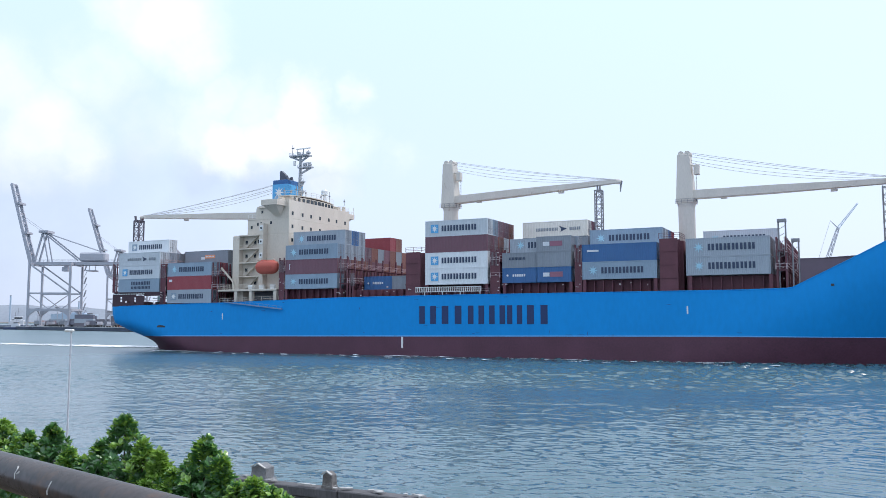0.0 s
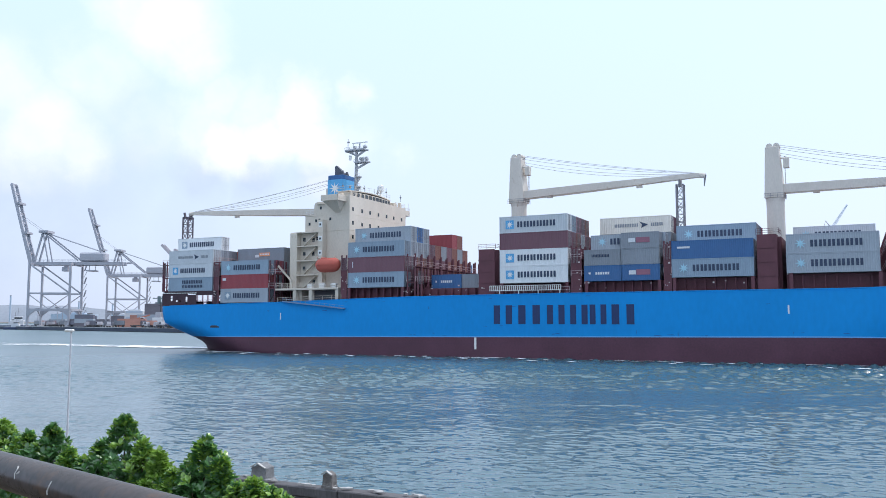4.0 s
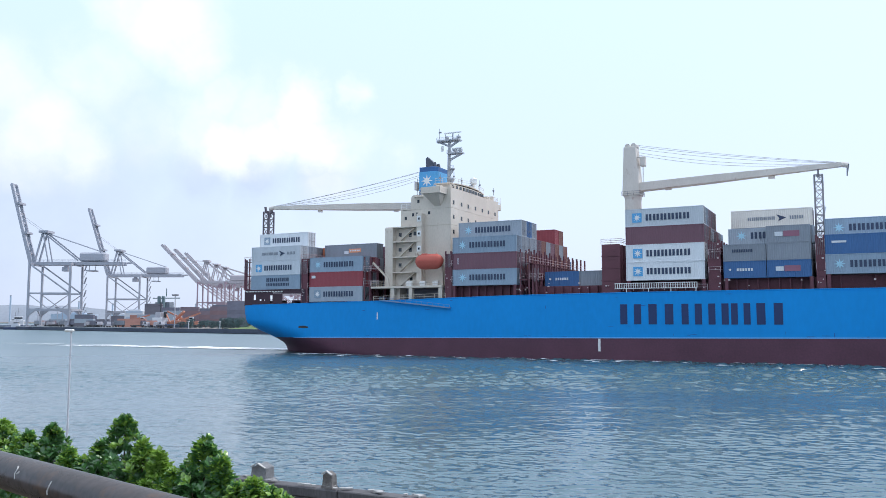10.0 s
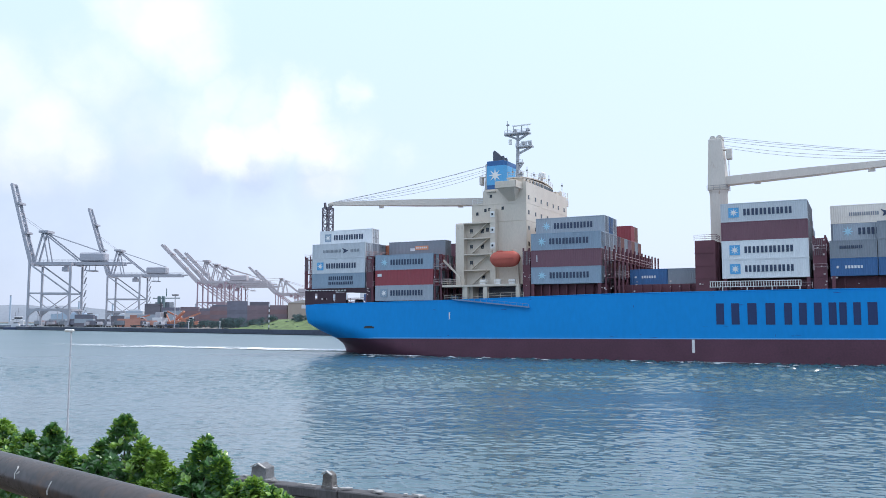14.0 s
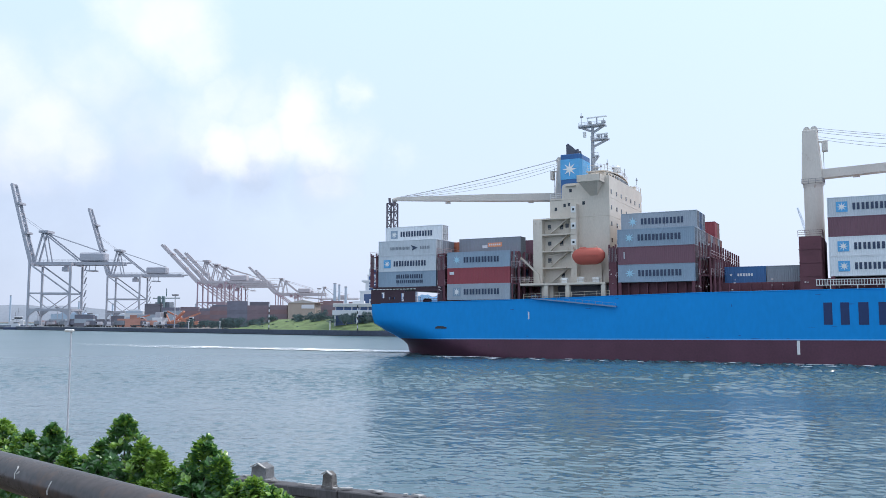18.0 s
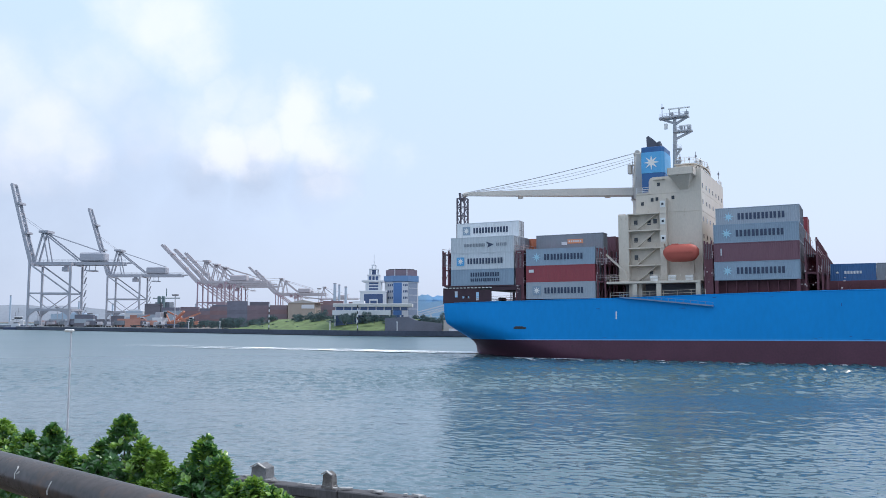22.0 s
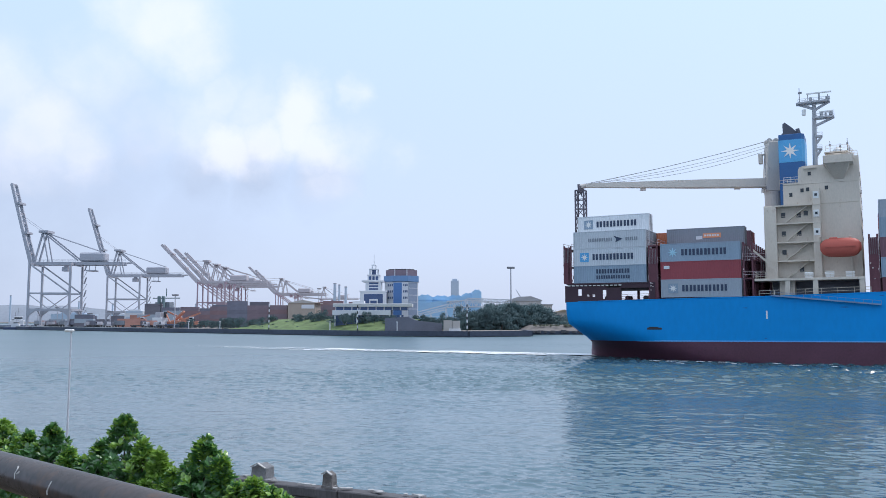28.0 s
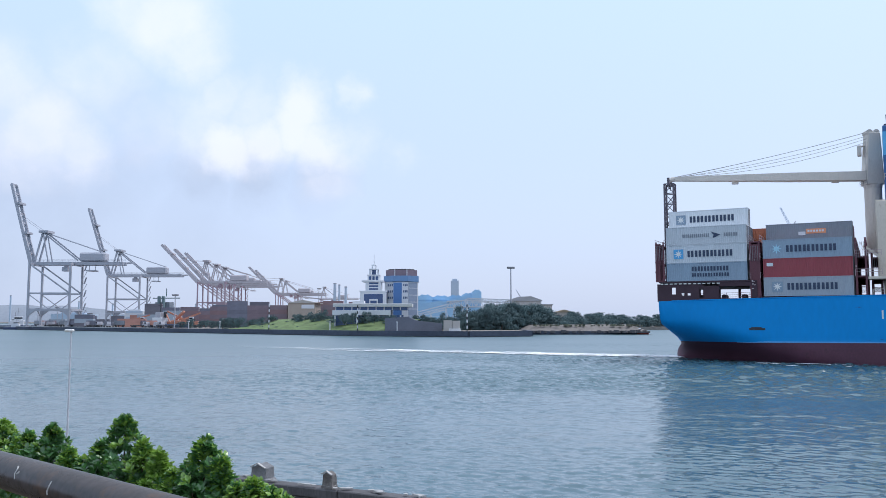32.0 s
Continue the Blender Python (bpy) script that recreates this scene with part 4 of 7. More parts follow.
# mast with radar platforms
MASTGREY = paint("mast_grey_paint", (0.37, 0.39, 0.42), 0.5)
bm = B()
tube(bm, (9.3, 13.8, 31.4), (9.5, 13.8, 44.8), 0.42, 8, 0.3)
mast = part("mast", bm, MASTGREY, ship, "grey signal mast with radar platforms")
mast.location = (-2.8, 2.7, -0.5)
for z, a0, a1, b0, b1 in ((44.6, 7.1, 11.9, 12.8, 14.8), (41.8, 9.3, 12.5, 13.0, 14.6), (38.6, 9.4, 10.6, 13.4, 14.2), (36.4, 9.4, 10.5, 13.4, 14.2)):
    bm = box(B(), a0, a1, b0, b1, z, z + 0.3)
    beam(bm, (9.5, 13.8, z - 1.2), (a1 - 0.2, 13.8, z), 0.3, 0.4)
    beam(bm, (9.5, 13.8, z - 1.0), (a0 + 0.2, 13.8, z), 0.3, 0.4)
    rails(bm, [(a0, b0, z + 0.18), (a1, b0, z + 0.18)], 0.6, 0.03, 1.0, 2)
    part("platform", bm, MASTGREY, mast)
for a0, a1, am, z0, z1 in ((8.4, 12.2, 10.3, 44.8, 46.3), (10.2, 12.4, 11.2, 42.0, 42.9)):
    scan = part("radar_scanner", box(B(), a0, a1, 13.6, 13.9, z1, z1 + 0.2), WHITE, mast)
    part("scanner_post", tube(B(), (am, 13.75, z0), (am, 13.75, z1), 0.15, 6), MASTGREY, mast)
for a, z, h in ((7.3, 44.7, 2.9), (8.6, 44.7, 1.7), (11.6, 44.7, 1.3)):
    part("whip_aerial", tube(B(), (a, 13.8, z), (a, 13.8, z + h), 0.06, 5), STEEL, mast)
part("wind_vane", box(B(), 7.1, 7.7, 13.7, 13.9, 46.6, 46.9), STEEL, mast)
for k in range(12):
    part("rung", tube(B(), (9.9, 13.5, 35 + k * 0.75), (9.9, 14.1, 35 + k * 0.75), 0.035, 4), STEEL, mast)
for a, z, w in ((7.2, 44.5, 0.45), (11.6, 45.1, 0.35), (12.0, 42.3, 0.3), (10.6, 42.4, 0.25), (9.0, 45.2, 0.25)):
    part("lamp_box", box(B(), a - w, a + w, 13.4, 14.2, z, z + 0.5), MASTGREY, mast, bevel=0.05)
bm = B()
tube(bm, (7.9, 13.8, 43.7), (7.9, 13.8, 42.7), 0.32, 10)
part("signal_lamp", bm, WHITE, mast)

# funnel
bm = B()
slab(bm, [(3.4, 10.9), (6.9, 10.9), (7.3, 11.6), (7.3, 16.6), (6.9, 17.2), (3.4, 17.2)], 24.8, 38.6)
funnel = part("funnel", bm, FUNNEL, ship, "dark blue funnel with a light blue band", bevel=0.08)
funnel.location = (-2.2, 3.0, 0)
part("band", slab(B(), [(3.37, 10.86), (6.93, 10.86), (7.34, 11.57), (7.34, 16.6), (6.9, 17.24), (3.37, 17.24)], 33.7, 37.6), SKYBLUE, funnel, "light blue band")
bm = B()
star(bm, 5.15, 10.83, 35.65, 1.4, 0.5)
part("emblem", bm, WHITE, funnel, "plain white star shape")
bm = B()
prism(bm, [(4.0, 38.6), (6.3, 38.6), (6.2, 39.2), (5.2, 40.3), (4.3, 41.1), (3.95, 40.8)], 12.6, 13.4)
for a, b in ((4.2, 14.6), (5.4, 15.2), (6.4, 14.0), (6.6, 12.0)):
    tube(bm, (a, b, 38.5), (a - 0.3, b, 39.6), 0.32, 8)
part("exhaust", bm, paint("sooty_exhaust", (0.075, 0.085, 0.115), 0.5), funnel, "dark slanting exhaust outlets")
bm = rails(B(), [(3.4, 10.8, 29.6), (7.0, 10.8, 29.6)], 1.0, 0.04, 1.0, 2)
part("funnel_railing", bm, CREAM, funnel)


# ------------------------------------------------------------------ deck cranes
def deck_crane(a, b, z_base, z_mid, z_top, tip, w=3.2):
    """Slewing crane: column, cabin-house, jib and topping ropes."""
    bm = B()
    tube(bm, (a, b, z_base), (a, b, z_mid), w * 0.46, 20)
    tube(bm, (a, b, z_mid - 0.6), (a, b, z_mid), w * 0.465, 20, w * 0.5)
    crane = part("deck_crane", bm, CREAMD, ship, "cream cylindrical crane column")
    tip = Vector(tip)
    d = Vector((tip.x - a, tip.y - b, 0)).normalized()
    s = Vector((-d.y, d.x, 0))
    c = Vector((a, b, 0))

    def pt(f, l, z):
        q = c + d * f + s * l
        return (q.x, q.y, z)

    bm = B()
    h = w / 2
    lo = [bm.verts.new(pt(f, l, z_mid)) for f, l in ((-h, -h * 0.85), (h, -h * 0.85), (h, h * 0.85), (-h, h * 0.85))]
    hi = [bm.verts.new(pt(f, l, z_top - 0.6)) for f, l in ((-h * 0.8, -h * 0.7), (h * 0.55, -h * 0.7), (h * 0.55, h * 0.7), (-h * 0.8, h * 0.7))]
    bm.faces.new(lo[::-1]), bm.faces.new(hi)
    for k in range(4):
        bm.faces.new((lo[k], lo[(k + 1) % 4], hi[(k + 1) % 4], hi[k]))
    part("crane_house", bm, CREAMD, crane, bevel=0.12)
    bm = B()
    for f in (-0.6, 0.5):
        tube(bm, pt(f, -h * 0.6, z_top - 0.5), pt(f, h * 0.6, z_top - 0.5), 0.5, 12)
    part("head_sheave", bm, CREAMD, crane)
    bm = B()
    beam(bm, pt(h * 0.55, -0.5, z_top - 2.6), pt(h * 0.55 + 0.8, -0.5, z_top - 2.8), 0.3, 0.3)
    box(bm, *sorted((pt(h, 0, 0)[0] - 0.1, pt(h + 0.8, 0, 0)[0])), b - 0.8, b + 0.4, z_top - 4.4, z_top - 2.6)
    part("operator_cab", bm, CREAMD, crane, bevel=0.08)
    bm = B()
    p0 = Vector(pt(h * 0.7, 0, z_mid + 1.6))
    mid = p0.lerp(tip, 0.4)
    for sd in (-0.75, 0.75):
        o = s * sd
        beam(bm, p0 + o, mid + o, 0.45, 1.5, 0.4, 1.35)
        beam(bm, mid + o, tip + o * 0.4, 0.4, 1.35, 0.3, 0.7)
    for k in range(1, 10):
        q = p0.lerp(tip, k / 10)
        ww = 0.75 if k < 5 else 0.75 - 0.09 * (k - 4)
        beam(bm, q - s * ww, q + s * ww, 0.25, 0.3)
    for k in (0.16, 0.68):
        q = p0.lerp(tip, k) - Vector((0, 0, 0.85))
        beam(bm, q - d * 0.5, q + d * 0.5, 0.5, 0.4)
    tube(bm, tip, tip + d * 0.9 - Vector((0, 0, 0.2)), 0.45, 10)
    part("jib", bm, CREAMD, crane, "cream box girder jib, lowered")
    bm = B()
    beam(bm, tip + d * 0.9, tip + d * 0.7 - Vector((0, 0, 2.0)), 0.22, 0.4, 0.1, 0.15)
    part("hook", bm, STEEL, crane)
    bm = B()
    for l, dz, e in ((-0.6, 0.1, 0.985), (0.6, 0.0, 0.985), (-0.5, -0.55, 0.97), (0.5, -1.1, 0.955), (0.0, -1.6, 0.93)):
        u0, u1 = Vector(pt(0.2, l, z_top - 0.3 + dz)), p0.lerp(tip, e) + s * l * 0.5 + Vector((0, 0, 0.4))
        line = [u0.lerp(u1, k / 8) - Vector((0, 0, (0.35 - 0.5 * dz) * 4 * (k / 8) * (1 - k / 8))) for k in range(9)]
        for g0, g1 in zip(line, line[1:]):
            tube(bm, g0, g1, 0.034, 4)
    part("topping_rope", bm, CABLE, crane)
    bm = B()
    for k in range(12):
        z = z_mid + 0.6 + k * 0.6
        if z < z_top - 1:
            tube(bm, pt(h, 0.9, z), pt(h, 1.3, z), 0.03, 4)
    for l in (0.9, 1.3):
        tube(bm, pt(h, l, z_mid + 0.4), pt(h, l, min(z_top - 1, z_mid + 7.5)), 0.03, 4)
    part("crane_ladder", bm, STEEL, crane)
    part("crane_railing", rails(B(), [pt(-h, -h, z_mid), pt(h, -h, z_mid), pt(h, h, z_mid)], 0.8, 0.035, 1.0, 2), STEEL, crane)
    return crane


deck_crane(-0.5, 19.4, 18.0, 29.6, 39.2, (-30.0, 7.0, 31.2), 2.9)
deck_crane(44.0, 16.0, 10.9, 29.7, 39.6, (78.0, 13.8, 32.3), 3.2)
deck_crane(89.7, 16.2, 11.2, 27.6, 37.2, (123.5, 14.6, 29.1), 3.1)


RESTGREY = paint("jib_rest_paint", (0.12, 0.105, 0.13), 0.6, var=0.2)


def lattice(a, b, z0, z1, w, chord=0.11, material=STEEL):
    bm = B()
    cs = [(a + i * w / 2, b + j * w / 2) for i, j in ((-1, -1), (1, -1), (1, 1), (-1, 1))]
    for x, y in cs:
        tube(bm, (x, y, z0), (x, y, z1), chord, 6)
    z, k = z0, 0
    while z < z1 - 0.2:
        zn = min(z + w * 1.15, z1)
        for i in range(4):
            p, q = cs[i], cs[(i + 1) % 4]
            tube(bm, (*p, zn), (*q, zn), chord * 0.6, 4)
            p, q = (p, q) if k % 2 else (q, p)
            tube(bm, (*p, z), (*q, zn), chord * 0.45, 4)
        z, k = zn, k + 1
    for sg in (-1, 1):                                     # open fork that takes the jib
        beam(bm, (a, b + sg * w * 0.55, z1 - 0.3), (a, b + sg * w * 0.75, z1 + 1.0), chord * 2, chord * 2.4)
    beam(bm, (a, b - w * 0.6, z1 - 0.2), (a, b + w * 0.6, z1 - 0.2), chord * 3, chord * 2)
    part("jib_rest", bm, material, ship, "lattice jib rest with an open fork")


lattice(-30.6, 6.0, 13.0, 30.2, 1.5, 0.17, RESTGREY)
# the forward rests get the paler steel, haze included in their tone
lattice(74.5, 14.7, 13.2, 31.0, 1.2, 0.13)
lattice(120.5, 14.8, 15.8, 28.4, 1.2)


# ------------------------------------------------------------------ lifeboat
def lifeboat():
    bm = B()
    n, m = 14, 12
    rings = []
    for i in range(n + 1):
        u = i / n * 2 - 1
        r = max(0.12, (1 - abs(u) ** 4.5)) ** 0.5
        ring = []
        for k in range(m):
            t = 2 * math.pi * k / m
            y, z = math.cos(t) * 1.15 * r, math.sin(t) * (1.05 if math.sin(t) > 0 else 1.3) * r
            ring.append(bm.verts.new((u * 2.72, y, z * 1.2)))
        rings.append(ring)
    for r0, r1 in zip(rings, rings[1:]):
        for k in range(m):
            bm.faces.new((r0[k], r0[(k + 1) % m], r1[(k + 1) % m], r1[k]))
    bm.faces.new(rings[0]), bm.faces.new(rings[-1][::-1])
    boat = thing("lifeboat", "orange enclosed lifeboat hung in its davits", "lifeboat")
    part("hull", bm, LIFERED, boat, smooth=True)
    part("canopy", box(B(), -1.5, -0.3, -0.5, 0.5, 0.85, 1.35), LIFERED, boat, bevel=0.15)
    part("fender", box(B(), -2.0, 2.0, -1.2, -1.05, -0.14, -0.04), LIFERED, boat)
    AFLOAT.append((boat, pose(10.3, 1.1, 17.2)))


lifeboat()


# ------------------------------------------------------------------ containers
def corrugated(bm, L, W, H):
    """Side, end and roof skins with trapezoid ribs; origin at the lower after starboard corner."""
    def skin(p0, du, n_out, length, z0, z1, pitch):
        n = max(4, int(length / pitch))
        prev = None
        for k in range(n * 2 + 1):
            u = length * k / (n * 2)
            off = 0.0 if (k // 1) % 2 else -0.045
            c = p0 + du * u + n_out * off
            v = (bm.verts.new((c.x, c.y, z0)), bm.verts.new((c.x, c.y, z1)))
            if prev:
                bm.faces.new((prev[0], v[0], v[1], prev[1]))
            prev = v
    skin(Vector((0.1, 0.02, 0)), Vector((1, 0, 0)), Vector((0, -1, 0)), L - 0.2, 0.15, H - 0.08, 0.30)
    skin(Vector((0.1, W - 0.02, 0)), Vector((1, 0, 0)), Vector((0, 1, 0)), L - 0.2, 0.15, H - 0.08, 1.2)
    skin(Vector((L - 0.02, 0.1, 0)), Vector((0, 1, 0)), Vector((1, 0, 0)), W - 0.2, 0.15, H - 0.08, 0.3)
    skin(Vector((0.02, 0.1, 0)), Vector((0, 1, 0)), Vector((-1, 0, 0)), W - 0.2, 0.15, H - 0.08, 1.2)
    v = [bm.verts.new(p) for p in ((0.05, 0.05, H - 0.03), (L - 0.05, 0.05, H - 0.03), (L - 0.05, W - 0.05, H - 0.03), (0.05, W - 0.05, H - 0.03))]
    bm.faces.new(v)
    v = [bm.verts.new(p) for p in ((0.05, 0.05, 0.12), (L - 0.05, 0.05, 0.12), (L - 0.05, W - 0.05, 0.12), (0.05, W - 0.05, 0.12))]
    bm.faces.new(v[::-1])
    return bm


def edge_frame(bm, L, W, H):
    for x in (0, L - 0.14):
        for y in (0, W - 0.14):
            box(bm, x, x + 0.14, y, y + 0.14, 0, H)
    for z0, z1 in ((0.0, 0.15), (H - 0.11, H)):
        for y in (0.0, W - 0.08):
            box(bm, 0.14, L - 0.14, y, y + 0.08, z0, z1)
        for x in (0.0, L - 0.08):
            box(bm, x, x + 0.08, 0.14, W - 0.14, z0, z1)
    return bm


def castings(bm, L, W, H):
    for x in (-0.008, L - 0.17):
        for y in (-0.008, W - 0.162):
            for z in (-0.004, H - 0.114):
                box(bm, x, x + 0.178, y, y + 0.17, z, z + 0.118)
    return bm


def door_gear(bm, L, W, H):
    """Four locking bars with handles on the forward end."""
    for y in (0.45, 0.95, 1.5, 2.0):
        tube(bm, (L + 0.035, y, 0.1), (L + 0.035, y, H - 0.08), 0.03, 5)
        box(bm, L + 0.02, L + 0.06, y - 0.18, y + 0.18, 1.05, 1.12)
    box(bm, L - 0.01, L + 0.02, W / 2 - 0.015, W / 2 + 0.015, 0.15, H - 0.11)
    return bm


SIZES = {"hc": (12.19, 2.438, 2.846), "forty": (12.19, 2.438, 2.55), "twenty": (6.06, 2.438, 2.55)}
BOXRGB = {"grey": (0.33, 0.38, 0.44), "steel": (0.24, 0.325, 0.415), "pale": (0.52, 0.565, 0.61), "white": (0.67, 0.70, 0.73), "maroon": (0.165, 0.074, 0.100),
          "red": (0.29, 0.05, 0.065), "blue": (0.035, 0.125, 0.30), "royal": (0.04, 0.15, 0.36), "cream": (0.70, 0.66, 0.60), "orange": (0.58, 0.19, 0.10),
          "slate": (0.22, 0.25, 0.29), "brown": (0.20, 0.075, 0.06)}
WORDS = {"grey": "grey", "steel": "blue-grey", "pale": "light grey", "white": "white", "maroon": "dark maroon", "red": "red", "blue": "dark blue", "royal": "blue", "cream": "cream",
         "orange": "faded orange", "slate": "slate grey", "brown": "brown red"}
BOXMAT = {k: paint("container_" + k, v, 0.5, var=0.09, scale=0.5, rust=0.32, rust_rgb=tuple(0.6 * c + 0.4 * r for c, r in zip(v, (0.16, 0.07, 0.04))), obj=0.06, streak=2.5)
          for k, v in BOXRGB.items()}
CAST = paint("casting_steel", (0.13, 0.12, 0.12), 0.6)
BARINK = paint("marking_ink", (0.03, 0.05, 0.10), 0.5, var=0.15)
PALEINK = paint("pale_marking_ink", (0.62, 0.66, 0.70), 0.5)
REDINK = paint("red_marking_ink", (0.27, 0.11, 0.16), 0.5)
ORANGEINK = paint("orange_marking_panel", (0.70, 0.30, 0.16), 0.5)
MESHES = {}


def shared(key, make, material):
    if key not in MESHES:
        MESHES[key] = to_mesh(key[0], make(), material)
    return MESHES[key]


def bars(bm, x, z, h, n, pitch, pair=True, y=-0.03):
    for k in range(n):
        u = x + k * pitch
        if pair:
            box(bm, u, u + pitch * 0.31, y, y + 0.02, z, z + h)
            box(bm, u + pitch * 0.47, u + pitch * 0.78, y, y + 0.02, z, z + h)
        else:
            box(bm, u, u + pitch * 0.7, y, y + 0.02, z, z + h)
    return bm


def marking(ob, style, L, H):
    zc = H / 2
    if style in ("star", "square", "pale_square"):
        part("marking", shared(("mk", L), lambda: bars(B(), 3.3, zc - 0.5, 1.0, 6, 1.17), BARINK), None, ob)
        if style != "star":
            part("emblem", shared(("emblem_" + style, L), lambda: box(B(), 1.15, 2.65, -0.03, -0.01, zc - 0.75, zc + 0.75), SKYBLUE if style == "square" else BOXMAT["steel"]), None, ob, "light blue square panel")
            part("emblem_star", shared(("estar", L), lambda: star(B(), 1.9, -0.036, zc, 0.66, 0.25), WHITE), None, ob)
        else:
            part("emblem_star", shared(("bstar", L), lambda: star(B(), 1.95, -0.034, zc, 0.80, 0.30), paint("pale_blue_star", (0.36, 0.62, 0.74), 0.5)), None, ob)
    elif style == "two_line":
        part("marking", shared(("mk2", L), lambda: bars(bars(B(), 3.9, zc + 0.12, 0.72, 6, 0.95), 3.9, zc - 0.75, 0.55, 7, 0.82), BARINK), None, ob)
    elif style == "thin":
        part("marking", shared(("mk3", L), lambda: bars(B(), 2.6, zc - 0.3, 0.55, 7, 0.6), BOXMAT["slate"]), None, ob)
        part("emblem", shared(("dart", L), lambda: prism(B(), [(6.9, zc + 0.55), (8.4, zc), (7.2, zc - 0.55), (7.35, zc)], -0.03, -0.01), BARINK), None, ob)
        part("marking", shared(("mk4", L), lambda: bars(B(), 8.9, zc - 0.3, 0.55, 3, 0.7), BOXMAT["slate"]), None, ob)
    elif style == "script":
        part("marking", shared(("mk5", L), lambda: bars(B(), 1.9, zc - 0.22, 0.42, 6, 0.4, False), PALEINK), None, ob)
        part("emblem_star", shared(("sstar", L), lambda: star(B(), 0.95, -0.034, zc, 0.26, 0.10), WHITE), None, ob)
    elif style == "panel":
        part("marking", shared(("mk6", L), lambda: box(B(), 1.2, 2.3, -0.03, -0.01, zc - 0.33, zc + 0.33), PALEINK), None, ob)
        part("emblem", shared(("rp", L), lambda: box(B(), 2.4, 4.6, -0.03, -0.01, zc - 0.4, zc + 0.45), REDINK), None, ob, "red panel")
    elif style == "orange_panel":
        part("emblem", shared(("op", L), lambda: box(B(), 5.8, 8.6, -0.03, -0.01, zc - 0.25, zc + 0.5), ORANGEINK), None, ob, "orange panel with pale writing")
        part("marking", shared(("op2", L), lambda: bars(box(B(), 4.7, 5.7, -0.03, -0.01, zc - 0.45, zc + 0.1), 6.0, zc, 0.3, 6, 0.4, False, -0.045), PALEINK), None, ob)
    elif style == "corner":
        part("marking", shared(("cn", L), lambda: box(B(), 0.5, 1.4, -0.03, -0.01, zc + 0.25, zc + 0.75), PALEINK), None, ob)
    elif style == "small":
        part("marking", shared(("sm", L), lambda: bars(B(), 1.3, zc + 0.05, 0.45, 6, 0.5), BARINK), None, ob)
    elif style == "dash":
        part("marking", shared(("ds", L), lambda: box(B(), 1.0, 2.9, -0.03, -0.01, zc + 0.2, zc + 0.5), PALEINK), None, ob)
    elif style == "tick":
        part("marking", shared(("tk", L), lambda: box(B(), 1.0, 1.15, -0.03, -0.01, zc - 0.5, zc + 0.6), PALEINK), None, ob)


STYLE_WORDS = {"star": "with dark bars and pale star", "square": "with dark bars and blue square", "pale_square": "with dark bars and faded square",
               "two_line": "with two rows of dark bars", "thin": "with thin grey bars and dark dart", "script": "with a white script mark",
               "panel": "with a red and white panel", "orange_panel": "with an orange panel", "corner": "with a small white corner mark", "small": "with small dark lettering",
               "dash": "with a white dash", "tick": "with a thin white tick"}


def cargo(a, b, z, size, colour, style=""):
    L, W, H = SIZES[size]
    lab = f"{WORDS[colour]} corrugated shipping container " + STYLE_WORDS.get(style, "stacked on the deck")
    ob = thing("shipping_container", lab, "container", "containers on the ship")
    m = BOXMAT[colour]
    part("corrugated_skin", shared(("corrugated_skin", size, colour), lambda: corrugated(B(), L, W, H), m), None, ob)
    part("frame", shared(("frame", size, colour), lambda: castings(edge_frame(B(), L, W, H), L, W, H), m), None, ob)
    if b < 12:
        part("door_gear", shared(("gear", size), lambda: door_gear(B(), L, W, H), STEEL), None, ob)
    if style:
        marking(ob, style, L, H)
    AFLOAT.append((ob, pose(a, b, z)))
    return ob


TIER, ROW = 2.868, 2.5
random.seed(7)
FILL = ("grey", "maroon", "steel", "brown", "blue", "maroon", "slate", "pale", "red")


def block(a, z, rows, size="hc", b0=0.3, tier=TIER):
    """rows: for each row across the deck, a list of (colour, style) from the bottom up, or a number of plain ones."""
    for r, stack in enumerate(rows):
        if isinstance(stack, int):
            stack = [(random.choice(FILL), "") for _ in range(stack)]
        for k, (c, s) in enumerate(stack):
            cargo(a, b0 + r * ROW, z + k * tier, size, c, s)


block(-30.15, 12.6, [[("steel", "two_line"), ("pale", "square"), ("pale", "thin")], [("maroon", ""), ("grey", ""), ("grey", ""), ("white", "pale_square")], 3, 3, 3, 3, 3, 3, 2, 2, 2, 2])
block(-15.68, 10.05, [[("grey", "pale_square"), ("red", "corner"), ("steel", "star")], 3, [("maroon", ""), ("maroon", ""), ("grey", ""), ("slate", "orange_panel")], 3, 3, 4, 4, 3, 3, 3], tier=2.84)
cargo(-18.3, 7.8, 18.6, "twenty", "orange", "")
block(15.4, 12.53, [[("steel", "star"), ("maroon", "tick"), ("steel", "star")], [("maroon", ""), ("maroon", ""), ("grey", ""), ("grey", "star")],
                     [("maroon", ""), ("brown", ""), ("grey", ""), ("royal", "")], [("maroon", ""), ("brown", ""), ("grey", ""), ("grey", "")], [("maroon", ""), ("brown", ""), ("maroon", "")], [("maroon", ""), ("maroon", ""), ("brown", "")], [("brown", ""), ("maroon", ""), ("slate", "")],
                     [("maroon", ""), ("brown", ""), ("maroon", "")], [("maroon", ""), ("brown", ""), ("brown", ""), ("red", "small")], [("maroon", ""), ("brown", ""), ("slate", ""), ("brown", "")],
                     [("maroon", ""), ("brown", ""), ("brown", "")], 2])
